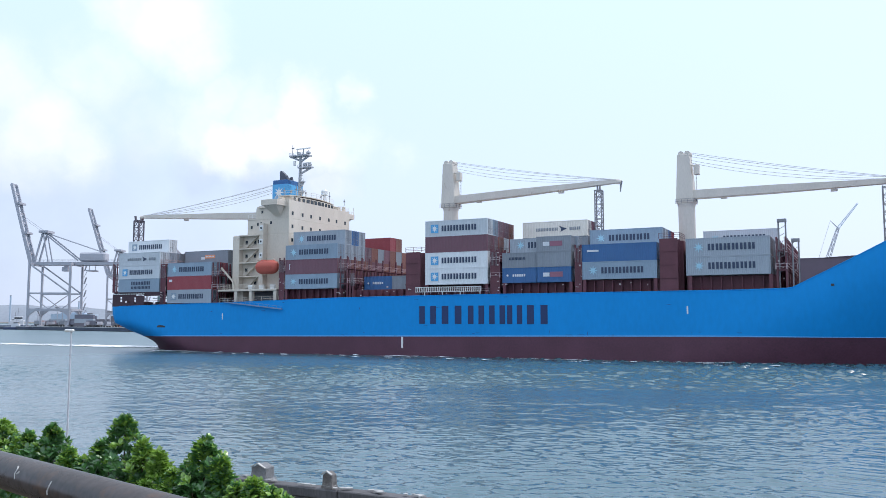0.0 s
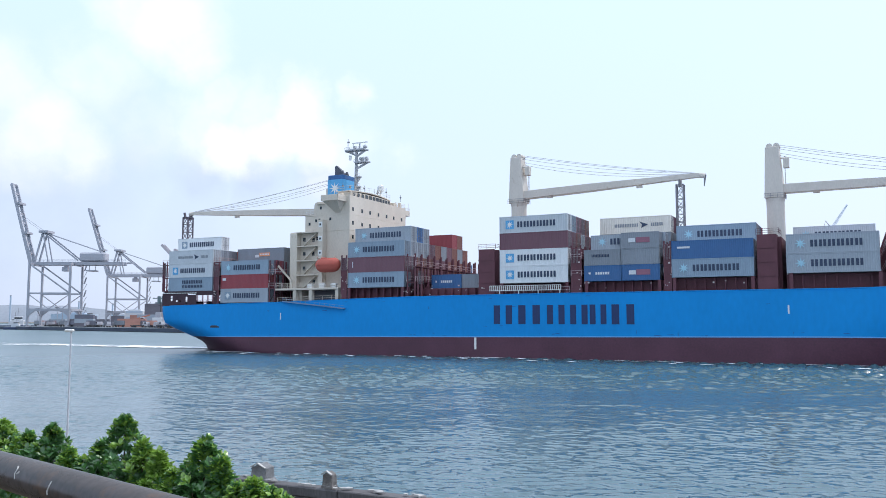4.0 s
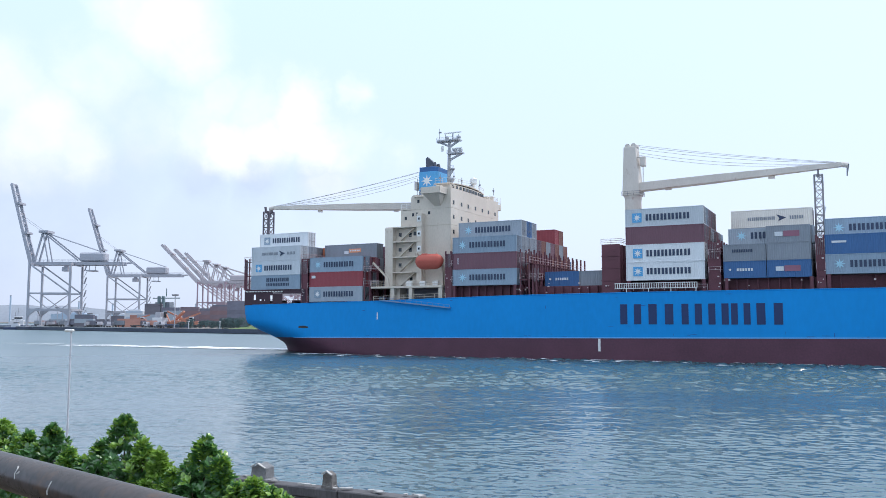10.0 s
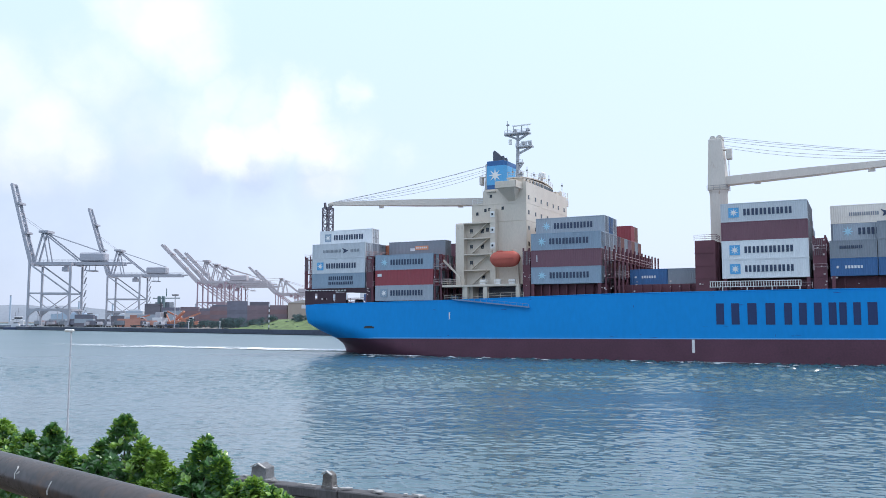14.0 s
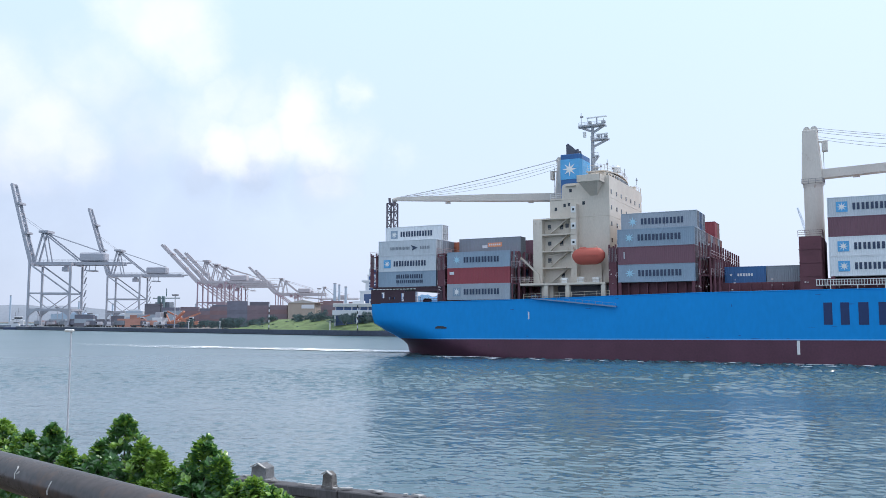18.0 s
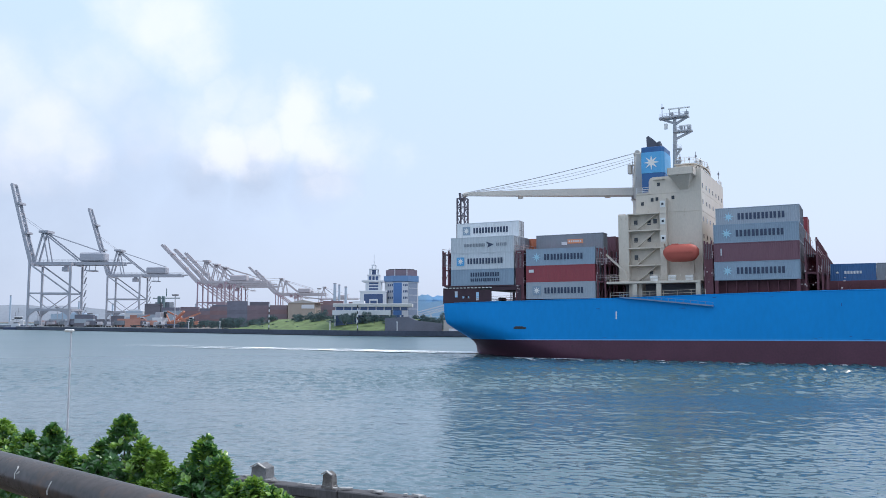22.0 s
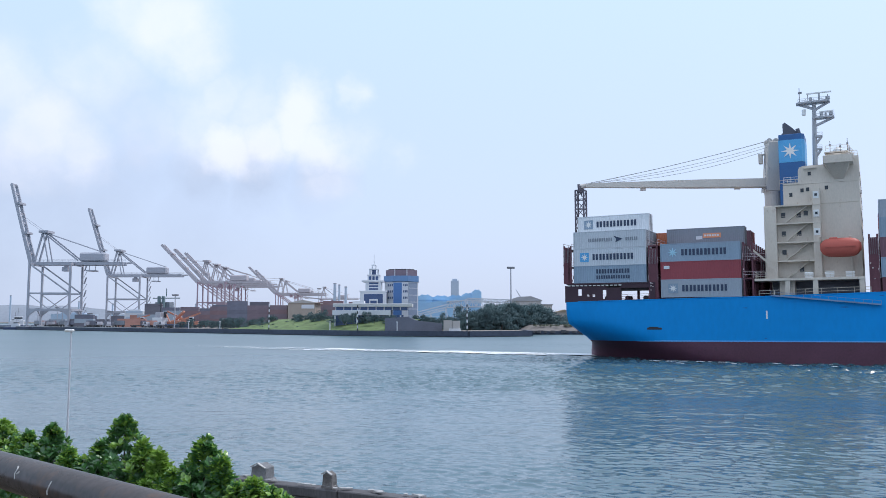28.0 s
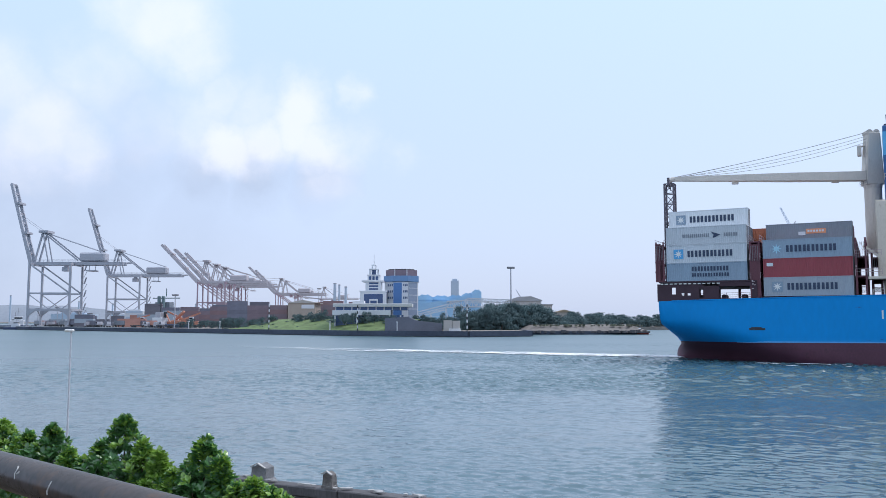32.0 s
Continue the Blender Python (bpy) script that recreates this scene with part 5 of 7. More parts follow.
block(46.47, 12.76, [[("white", "square"), ("white", "square"), ("maroon", ""), ("pale", "square")], [("maroon", ""), ("grey", ""), ("maroon", ""), ("steel", "")], 4, 4,
                     [("maroon", ""), ("grey", ""), ("maroon", ""), ("brown", "")], 3, 3, 3, 2, 2, 2])
block(61.42, 12.78, [[("blue", "script"), ("slate", "small")], 2, 2, 2], "twenty", tier=2.575)
block(67.6, 12.78, [[("blue", "panel"), ("slate", ""), ("slate", "panel")], 2, 2, 2], "twenty", tier=2.575)
cargo(61.9, 2.8, 17.95, "forty", "grey", "star")
block(61.4, 12.78, [[("maroon", ""), ("grey", ""), ("slate", ""), ("cream", "thin")], [("brown", ""), ("grey", ""), ("slate", ""), ("maroon", "")], 3, 3, 3, 2, 2, 2], b0=10.3)
block(75.42, 13.08, [[("steel", "star"), ("blue", "dash")], 2, [("maroon", ""), ("grey", ""), ("steel", "star")], 3, 3, 3, 2, 2, 2, 2])
block(92.12, 13.33, [[("grey", "star"), ("grey", "star")], 2, 2, 2, 2, 2, 2, [("grey", ""), ("maroon", ""), ("pale", "star")], 2, 2])
for a, b, c, s in ((31.4, 3.9, "blue", "script"), (37.55, 3.9, "slate", "")):
    cargo(a, b, 12.22, "twenty", c, s)


# ------------------------------------------------------------------ wake
def foam_strip(name, pts, label, z=0.1, crown=0.14):
    """pts: (x, y, half width, thickness of the foam) along the strip, in the ship's space."""
    bm = B()
    lay = bm.verts.layers.float.new("thick")
    prev = None
    for x, y, w, k in pts:
        row = []
        for j, kk in ((-1, 0.0), (-0.5, 0.8), (0, 1.0), (0.5, 0.8), (1, 0.0)):
            v = bm.verts.new((x, y + j * w, z + crown * kk * k))
            v[lay] = k * kk
            row.append(v)
        if prev:
            for i in range(4):
                bm.faces.new((prev[i], row[i], row[i + 1], prev[i + 1]))
        prev = row
    ob = solid(name, bm, FOAM, label, "wake")
    AFLOAT.append((ob, pose(0, 0, 0)))
    return ob


random.seed(3)
for off, w0, k0, sway, n in ((-3.2, 1.4, 1.0, 1.0, 27), (0.2, 2.2, 1.1, 1.4, 30), (3.6, 1.5, 0.8, 1.2, 24), (-5.6, 0.9, 0.55, 0.9, 18)):
    foam_strip("wake", [(-29 - 4.5 * k, 16.1 + off * (0.6 + 0.05 * k) + sway * math.sin(k * 0.5 + off) + 0.012 * k * k, w0 + 0.1 * k + 0.9 * random.random(),
                         k0 * (1.0 - k / n) ** 0.9 * (0.55 + 0.45 * random.random())) for k in range(n)], "white churned strand of wake trailing astern")
foam_strip("bow_wave", [(-20 + 2.0 * k, -1.0 - 0.6 * random.random(), 1.0 + 0.7 * random.random(),
                         max(0.0, 0.42 * math.sin(k * 0.33) * math.sin(k * 0.13 + 1.0) + 0.20 * random.random() + (0.32 if 45 < k < 60 else 0.08)))
                        for k in range(68)], "broken white foam along the ship's waterline")
for k in range(42):
    x, y = -20 + 3.4 * k + 3 * random.random(), -1.6 - 7.5 * random.random() ** 1.5
    foam_strip("foam_patch", [(x + 0.5 * j, y + 0.3 * math.sin(j), 0.35 + 0.45 * random.random(), (0.55 + 0.35 * random.random()) * math.sin(math.pi * j / 6)) for j in range(7)],
               "small white foam patch beside the hull")


# ------------------------------------------------------------------ quay cranes on the far shore
def quay_crane(x, y, boom_deg, boom_len, material, gauge=27.0, depth=18.0, g=43.0, back=59.0, tone="grey", upper=None, boom_h=2.1):
    """Ship-to-shore gantry crane; x: its waterside legs; the boom points to -X."""
    cr = thing("quay_crane", f"tall {tone} ship-to-shore gantry crane with its boom raised", "gantry crane", "quay cranes", m=far(x, y, 2.0))
    g -= 2.0
    upper = upper or material
    for lx in (0, gauge):
        for ly in (0, depth):
            part("leg", beam(B(), (lx, ly, 0.8), (lx, ly, g), 1.15, 1.3), material, cr)
            part("bogie", box(B(), lx - 0.8, lx + 0.8, ly - 3.5, ly + 3.5, 0, 1.2), material, cr)
        part("sill_beam", beam(B(), (lx, 0, 11), (lx, depth, 11), 1.3, 1.6), material, cr)
        part("portal_beam", beam(B(), (lx, 0, g - 0.6), (lx, depth, g - 0.6), 1.3, 1.8), material, cr)
        part("knee_brace", beam(B(), (lx, 0, 6.5), (lx, 5.5, 11), 0.6, 0.6), material, cr)
        part("knee_brace", beam(B(), (lx, depth, 6.5), (lx, depth - 5.5, 11), 0.6, 0.6), material, cr)
    for ly in (0, depth):
        bm = beam(B(), (0, ly, 11), (gauge, ly, 11), 1.2, 1.5)
        beam(bm, (0, ly, 21.5), (gauge, ly, 21.5), 0.9, 1.0)
        beam(bm, (0.5, ly, g - 1), (gauge, ly, 21.5), 0.8, 0.9)
        beam(bm, (0, ly, 21), (gauge / 2, ly, 11.5), 0.5, 0.5)
        beam(bm, (gauge, ly, 21), (gauge / 2, ly, 11.5), 0.5, 0.5)
        part("portal_brace", bm, material, cr)
        for x0, s in ((0, 1), (gauge, -1)):
            part("haunch", prism(B(), [(x0, 4.5), (x0 + s * 1.2, 7.5), (x0 + s * 5.0, 10.3), (x0 + s * 5.0, 11.2), (x0, 11.2)], ly - 0.5, ly + 0.5), material, cr)
    for ly in (depth / 2 - 3, depth / 2 + 3):
        part("girder", beam(B(), (-3, ly, g), (back, ly, g), 1.2, 2.2), upper, cr)
    part("catwalk", box(B(), -2, back + 3, depth / 2 + 3.7, depth / 2 + 4.6, g + 0.2, g + 1.2), upper, cr)
    a = radians(boom_deg)
    hx, hz = -2.5, g + 0.5
    tx, tz = hx - boom_len * math.cos(a), hz + boom_len * math.sin(a)
    for ly in (depth / 2 - 3, depth / 2 + 3):
        part("boom", beam(B(), (hx, ly, hz), (tx, ly, tz), 1.2, boom_h, 1.0, boom_h * 0.8), upper, cr, "raised boom girder")
    for k in range(1, 9):
        u = k / 8
        cx, cz = hx + (tx - hx) * u, hz + (tz - hz) * u
        part("boom_tie", beam(B(), (cx, depth / 2 - 3, cz), (cx, depth / 2 + 3, cz), 0.8, 0.9), upper, cr)
        if k in (3, 6):
            part("sheave_platform", box(B(), cx + 0.5, cx + 3.0, depth / 2 - 4, depth / 2 + 4, cz - 0.5, cz + 0.8), upper, cr)
    bm = B()
    for k in range(16):
        u, v = k / 16, (k + 1) / 16
        s = 3 if k % 2 else -3
        beam(bm, (hx + (tx - hx) * u, depth / 2 - s, hz + (tz - hz) * u), (hx + (tx - hx) * v, depth / 2 + s, hz + (tz - hz) * v), 0.35, 0.35)
    part("boom_bracing", bm, upper, cr)
    for k in range(7):
        x = back * (0.12 + 0.13 * k)
        part("girder_tie", beam(B(), (x, depth / 2 - 3, g - 0.8), (x, depth / 2 + 3, g - 0.8), 0.7, 0.8), upper, cr)
    part("festoon", rails(B(), [(-2, depth / 2 - 3.8, g + 1.1), (back + 2, depth / 2 - 3.8, g + 1.1)], 1.3, 0.1, 4.0, 2), upper, cr)
    ax, az = 5.0, g + 20.5
    for ly in (depth / 2 - 3, depth / 2 + 3):
        bm = beam(B(), (0, ly, g), (ax, ly, az), 1.0, 1.0)
        beam(bm, (gauge * 0.35, ly, g), (ax, ly, az), 0.7, 0.7)
        beam(bm, (ax, ly, az), (gauge + 2, ly, g + 2), 0.8, 0.9)
        tube(bm, (ax, ly, az), (back * 0.75, ly, g + 7.5), 0.22, 5)
        tube(bm, (ax, ly, az), (hx + (tx - hx) * 0.6, ly, hz + (tz - hz) * 0.6), 0.13, 5)
        part("a_frame", bm, upper, cr)
    part("apex", box(B(), ax - 2, ax + 4, depth / 2 - 5, depth / 2 + 5, az - 0.5, az + 1.0), upper, cr)
    bm = slab(B(), [(gauge + 3, depth / 2 - 4), (gauge + 20, depth / 2 - 4), (gauge + 20, depth / 2 + 4), (gauge + 3, depth / 2 + 4)], g + 1.3, g + 7.2)
    part("machinery_house", bm, upper, cr, bevel=0.9)
    bm = box(B(), 18, 22, depth / 2 - 2, depth / 2 + 2, g - 5.0, g - 2.2)
    beam(bm, (20, depth / 2, g - 2.2), (20, depth / 2, g - 1), 3, 0.5)
    part("trolley_cab", bm, material, cr)
    bm = box(B(), gauge + 8, gauge + 13, depth / 2 - 4, depth / 2 + 4, g - 5.0, g - 4.2)
    for x in (gauge + 8.5, gauge + 12.5):
        tube(bm, (x, depth / 2, g - 4.2), (x, depth / 2, g - 1), 0.18, 5)
    part("spreader", bm, upper, cr)
    bm = B()
    for k in range(9):
        z0, z1 = 2.5 + k * 4.3, 6.8 + k * 4.3
        beam(bm, (gauge + 1.2, depth + 0.5 * (-1) ** k, z0), (gauge + 3.0, depth - 0.5 * (-1) ** k, z1), 0.9, 0.3)
    part("stair_tower", bm, material, cr)
    return cr


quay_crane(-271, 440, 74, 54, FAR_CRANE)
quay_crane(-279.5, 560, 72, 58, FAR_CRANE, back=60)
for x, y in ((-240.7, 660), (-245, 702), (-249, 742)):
    quay_crane(x, y, 45, 51, FAR_CRANE_RED, tone="hazy red and white", back=66, upper=CRANE_PALE, boom_h=3.2)
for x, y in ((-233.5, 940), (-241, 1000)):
    quay_crane(x, y, 44, 52, FAR_CRANE_RED, tone="hazy red and white", back=66, upper=CRANE_PALE, boom_h=3.2)
quay_crane(-215, 1180, 6, 45, FAR_CRANE_RED, tone="hazy red and white", back=66, upper=CRANE_PALE)


# ------------------------------------------------------------------ stacked boxes and ships in the port
# yard container colours, muted towards grey to imitate haze over the port
for k, v in (("yard_slate", (0.155, 0.15, 0.18)), ("yard_plum", (0.19, 0.145, 0.17)), ("yard_blue", (0.15, 0.155, 0.20)), ("yard_rust", (0.22, 0.14, 0.15)), ("yard_pink", (0.48, 0.24, 0.19))):
    BOXMAT[k] = paint("container_" + k, v, 0.6, var=0.15, scale=0.3, obj=0.12)


def yard_stack(x, y, n, tiers, colours, turn=0.0, size=(12.2, 2.4, 2.6), z=2.0):
    st = thing("container_stack", "stack of haze-muted containers on the far quay", "containers", "yard stacks", m=far(x, y, z, 0, 0, turn))
    for i in range(n):
        for k in range(tiers - (i * 7 + int(x)) % 2):
            c = BOXMAT[colours[(i * 3 + k * 5 + int(y)) % len(colours)]]
            part("container", shared(("yard", size, c.name), lambda: box(B(), 0.02, size[0] - 0.05, 0, size[1] - 0.03, 0.02, size[2]), c), None, st).location = (i * size[0], 0, k * size[2])
    return st


for x, y, n, t in ((-130.6, 408, 2, 6), (-122, 425, 2, 6), (-208, 470, 2, 6)):
    yard_stack(x, y, n, t, ("yard_slate", "yard_plum", "yard_slate", "yard_blue", "yard_slate"))
for x, y, n, t in ((-152, 440, 2, 5), (-176, 452, 2, 5), (-105, 402, 1, 6), (-72, 404, 1, 6), (-60, 400, 1, 5), (-84, 426, 3, 6)):
    yard_stack(x, y, n, t, ("yard_plum", "yard_rust", "yard_plum", "yard_rust"))
for x, y, n, t in ((-205, 425, 2, 3), (-193, 410, 1, 3), (-218, 470, 3, 3), (-195, 440, 2, 4)):
    yard_stack(x, y, n, t, ("yard_pink", "yard_slate", "yard_pink", "grey", "yard_rust"))
for x, y, n, t in ((-230, 520, 4, 5), (-185, 505, 3, 6)):
    yard_stack(x, y, n, t, ("yard_slate", "yard_blue", "yard_slate", "yard_plum"))
for x, y, n, t in ((-292, 500, 2, 2), (-262, 480, 2, 2), (-250, 450, 2, 2), (-300, 560, 3, 3), (-330, 620, 3, 2), (-238, 436, 1, 3)):
    yard_stack(x, y, n, t, ("yard_slate", "grey", "yard_blue", "yard_slate"))
depot = thing("port_warehouse", "dull ochre warehouse with a pale sign board among stacks", "warehouse", m=far(-91.5, 398, 2))
DULL = paint("dull_ochre_cladding", (0.37, 0.315, 0.27), 0.7, var=0.12, scale=0.2)
part("wall", box(B(), 0, 16, 0, 22, 0, 14.2), DULL, depot)
part("roof", prism(B(), [(-0.5, 14.2), (8.7, 16.0), (18, 14.2)], -0.5, 22.5), BEIGE, depot)
part("sign_board", box(B(), 8.0, 15.5, -0.2, 0.0, 11.0, 13.2), WHITEWALL, depot)
for k in range(3):
    part("door", box(B(), 1.5 + 5.4 * k, 5.0 + 5.4 * k, -0.12, 0.1, 0, 5.2), BEIGE, depot)


def workboat(x, y, turn, dark, L=18.0, label="small harbour workboat alongside the far quay", house=True):
    w = thing("workboat", label, "boat", "boats by the far quay", m=far(x, y, 0, 0, 0, turn))
    k = L / 18.0
    bm = slab(B(), [(-9 * k, -2.6 * k), (5 * k, -2.6 * k), (9 * k, 0), (5 * k, 2.6 * k), (-9 * k, 2.6 * k)], -0.4, 2.0 * k)
    part("hull", bm, dark, w, bevel=0.2)
    part("cabin", box(B(), -3 * k, 3.5 * k, -1.8 * k, 1.8 * k, 2.0 * k, 4.6 * k), WHITEWALL, w, bevel=0.15)
    part("bridge", box(B(), -1 * k, 2.5 * k, -1.5 * k, 1.5 * k, 4.6 * k, 6.6 * k), WHITEWALL, w, bevel=0.15)
    part("window_band", box(B(), -1.03 * k, 2.53 * k, -1.53 * k, 1.53 * k, 5.3 * k, 6.1 * k), GLASS, w)
    bm = tube(B(), (0.5 * k, 0, 6.6 * k), (0.5 * k, 0, 11 * k), 0.14, 5)
    tube(bm, (-0.5 * k, 0, 9 * k), (1.5 * k, 0, 9 * k), 0.08, 4)
    part("mast", bm, STEEL, w)
    return w


NAVYHULL = paint("tug_navy", (0.04, 0.06, 0.12), 0.5)
workboat(-303, 480, 20, NAVYHULL, 24)
workboat(-288, 455, 10, NAVYHULL, 14)
workboat(-330, 520, 0, NAVYHULL, 20)
# red and orange dredger-like vessel in the dock, seen over the quay
dredger = thing("dock_vessel", "orange and white work vessel with a dark wheelhouse in the dock", "ship", m=far(-162, 402, 1.8, 0, 0, -30))
part("hull", slab(B(), [(-14, -4), (12, -4), (16, 0), (12, 4), (-14, 4)], -1.0, 2.2), NAVYHULL, dredger, bevel=0.3)
part("deck_block", box(B(), -13, -5, -3, 3, 2.2, 6.0), WHITEWALL, dredger, bevel=0.2)
part("wheelhouse", box(B(), -11, -7, -2.4, 2.4, 6.0, 9.0), FAR_CRANE, dredger, bevel=0.2)
bm = beam(B(), (0, 0, 2.2), (11, 0, 9.5), 1.2, 1.2)
beam(bm, (0, 0, 2.3), (-4, 0, 8), 0.6, 0.6)
part("derrick", bm, ORANGE, dredger, "orange derrick boom")
part("winch_house", box(B(), 3, 11, -3, 3, 2.2, 4.4), ORANGE, dredger, bevel=0.2)
tube_bm = tube(B(), (-9, 0, 9.0), (-9, 0, 15), 0.25, 6)
beam(tube_bm, (-11, 0, 13), (-7, 0, 13), 0.25, 0.25)
part("mast", tube_bm, DARK, dredger)
part("funnel", box(B(), -5.6, -4.2, -1, 1, 6, 9.5), DARK, dredger, bevel=0.3)
berthed = thing("berthed_ship", "dark grey ship berthed far behind the yard", "ship", m=far(-240, 640, 0, 0, 0, 80))
part("hull", slab(B(), [(-60, -11), (50, -11), (66, 0), (50, 11), (-60, 11)], -1, 15), paint("berthed_hull", (0.10, 0.12, 0.17), 0.6, scale=0.1), berthed, bevel=0.5)
part("house", box(B(), -52, -44, -7, 7, 15, 22), paint("slate_house_paint", (0.20, 0.23, 0.27), 0.6), berthed, bevel=0.3)
TEAL = paint("weathered_teal", (0.13, 0.20, 0.22), 0.6, scale=0.2)
for y in (-3.5, 0.5):
    part("funnel", box(B(), -56, -53, y, y + 2.2, 15, 27), TEAL, berthed, bevel=0.3)
bm = tube(B(), (-45, 0, 27), (-45, 0, 34), 0.4, 6)
beam(bm, (-45, -13, 25.5), (-45, 13, 25.5), 0.8, 0.8)
part("mast", bm, TEAL, berthed)


# ------------------------------------------------------------------ far hills, chimneys, towers
def ridge(name, x0, x1, y, h, seed, material, label):
    bm = B()
    n = 60
    prev = None
    for k in range(n + 1):
        x = x0 + (x1 - x0) * k / n
        e = min(1.0, k / 6.0, (n - k) / 10.0)
        z = h * e * (0.72 + 0.5 * noise.noise((k * 0.11 + seed, 0, 0)) + 0.14 * noise.noise((k * 0.6, seed, 0)))
        row = [bm.verts.new((x, y - 120, 0)), bm.verts.new((x, y, max(z, 0.5))), bm.verts.new((x, y + 260, 0))]
        if prev:
            for i in range(2):
                bm.faces.new((prev[i], row[i], row[i + 1], prev[i + 1]))
        prev = row
    solid(name, bm, material, label, "hill", kind="structure", smooth=True)


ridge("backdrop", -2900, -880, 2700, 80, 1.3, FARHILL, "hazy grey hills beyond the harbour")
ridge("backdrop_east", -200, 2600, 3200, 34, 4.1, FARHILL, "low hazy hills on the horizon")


def chimney(x, y, z, r, label="slender grey industrial chimney far behind the port"):
    ch = thing("chimney", label, "chimney", "far chimneys", m=far(x, y, 0))
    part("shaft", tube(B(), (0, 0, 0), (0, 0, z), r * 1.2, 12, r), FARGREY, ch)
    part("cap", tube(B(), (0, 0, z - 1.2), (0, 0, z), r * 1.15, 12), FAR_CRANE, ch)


for x, z, r in ((-128.5, 49.5, 2.3), (-123.2, 47.8, 1.6), (-115.5, 45.5, 2.0)):
    chimney(x, 800, z, r * 0.72)
for x, y, z, r in ((-770, 1200, 50, 2.5), (-520, 1250, 32, 2.0), (-392, 800, 26, 1.5), (-540, 1000, 34, 2), (-330, 900, 28, 1.5)):
    chimney(x, y, z, r * 0.55)


def tower_block(x0, x1, y0, y1, z1, floors, material, label, roof=2.0):
    t = thing("far_building", label, "building", "far buildings", m=far((x0 + x1) / 2, y0, 0))
    w, d = x1 - x0, y1 - y0
    part("wall", box(B(), -w / 2, w / 2, 0, d, 0, z1), material, t)
    for k in range(floors):
        z = z1 * (k + 0.6) / floors
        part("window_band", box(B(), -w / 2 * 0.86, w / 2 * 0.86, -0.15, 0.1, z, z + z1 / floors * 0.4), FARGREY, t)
    part("roof", box(B(), -w * 0.3, w * 0.3, d * 0.2, d * 0.8, z1, z1 + roof), material, t)


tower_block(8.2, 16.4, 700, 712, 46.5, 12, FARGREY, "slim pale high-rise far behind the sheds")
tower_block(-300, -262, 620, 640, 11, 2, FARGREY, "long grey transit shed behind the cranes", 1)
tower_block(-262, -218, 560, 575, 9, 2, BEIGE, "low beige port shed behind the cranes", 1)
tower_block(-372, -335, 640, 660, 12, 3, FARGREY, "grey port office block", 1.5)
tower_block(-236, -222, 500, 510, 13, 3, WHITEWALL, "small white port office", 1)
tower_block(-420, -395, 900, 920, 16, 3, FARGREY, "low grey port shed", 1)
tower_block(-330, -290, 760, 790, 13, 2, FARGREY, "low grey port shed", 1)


# ------------------------------------------------------------------ harbour office buildings
SASH = paint("window_blue_glass", (0.05, 0.09, 0.20), 0.15)


def white_tower():
    t = thing("pagoda_tower_building", "white stepped tower building with blue window bands and a lantern top", "building", m=far(-31.2, 300, 2.0))
    part("base_wall", box(B(), -5.7, 5.7, 0, 10, 0, 16.9), WHITEWALL, t, bevel=0.1)
    part("base_eave", box(B(), -6.0, 6.0, -0.3, 10.3, 16.5, 17.1), WHITEWALL, t, bevel=0.08)
    part("portal", box(B(), -4.0, 4.4, -0.12, 0.1, 10.9, 15.6), SASH, t, "dark blue glazed portal")
    part("portal_arch", box(B(), -1.6, 2.2, -0.4, 0.05, 10.9, 13.4), WHITEWALL, t)
    part("portal_door", box(B(), -1.1, 1.7, -0.5, -0.1, 10.9, 12.7), SASH, t)
    part("shaft", box(B(), -3.5, 3.5, 1.4, 9, 17.0, 21.3), WHITEWALL, t, bevel=0.08)
    for k in range(3):
        part("window", box(B(), -1.9, 2.2, 1.3, 1.5, 17.5 + 1.25 * k, 18.2 + 1.25 * k), SASH, t)
    part("gallery_eave", box(B(), -5.1, 4.6, 0.6, 9.6, 21.0, 21.7), WHITEWALL, t, bevel=0.08)
    part("gallery", box(B(), -2.7, 2.7, 2.4, 8, 21.7, 24.0), WHITEWALL, t, bevel=0.08)
    for x in (-1.5, 0, 1.5):
        part("arch_window", box(B(), x - 0.5, x + 0.5, 2.3, 2.5, 21.9, 23.5), SASH, t)
    part("gallery_cornice", box(B(), -2.9, 2.9, 2.2, 8.2, 23.8, 24.2), WHITEWALL, t, bevel=0.06)
    for x in (-1.75, 1.75):
        for y in (3.2, 6.8):
            part("lantern_post", box(B(), x - 0.35, x + 0.35, y - 0.35, y + 0.35, 24.2, 26.4), WHITEWALL, t)
    part("clock_drum", box(B(), -0.9, 0.9, 4.0, 6.0, 24.2, 26.4), SASH, t)
    part("lantern_roof", box(B(), -2.2, 2.2, 2.8, 7.2, 26.4, 26.9), WHITEWALL, t, bevel=0.08)
    for x in (-0.85, 0.85):
        part("cupola_post", box(B(), x - 0.2, x + 0.2, 4.6, 5.4, 26.9, 28.3), WHITEWALL, t)
    part("cupola", slab(B(), [(1.15 * math.cos(k * 0.7854), 5 + 1.15 * math.sin(k * 0.7854)) for k in range(8)], 28.2, 28.8), WHITEWALL, t, bevel=0.06)
    part("spire", tube(B(), (0, 5, 28.7), (0, 5, 33.4), 0.20, 6, 0.05), WHITEWALL, t)


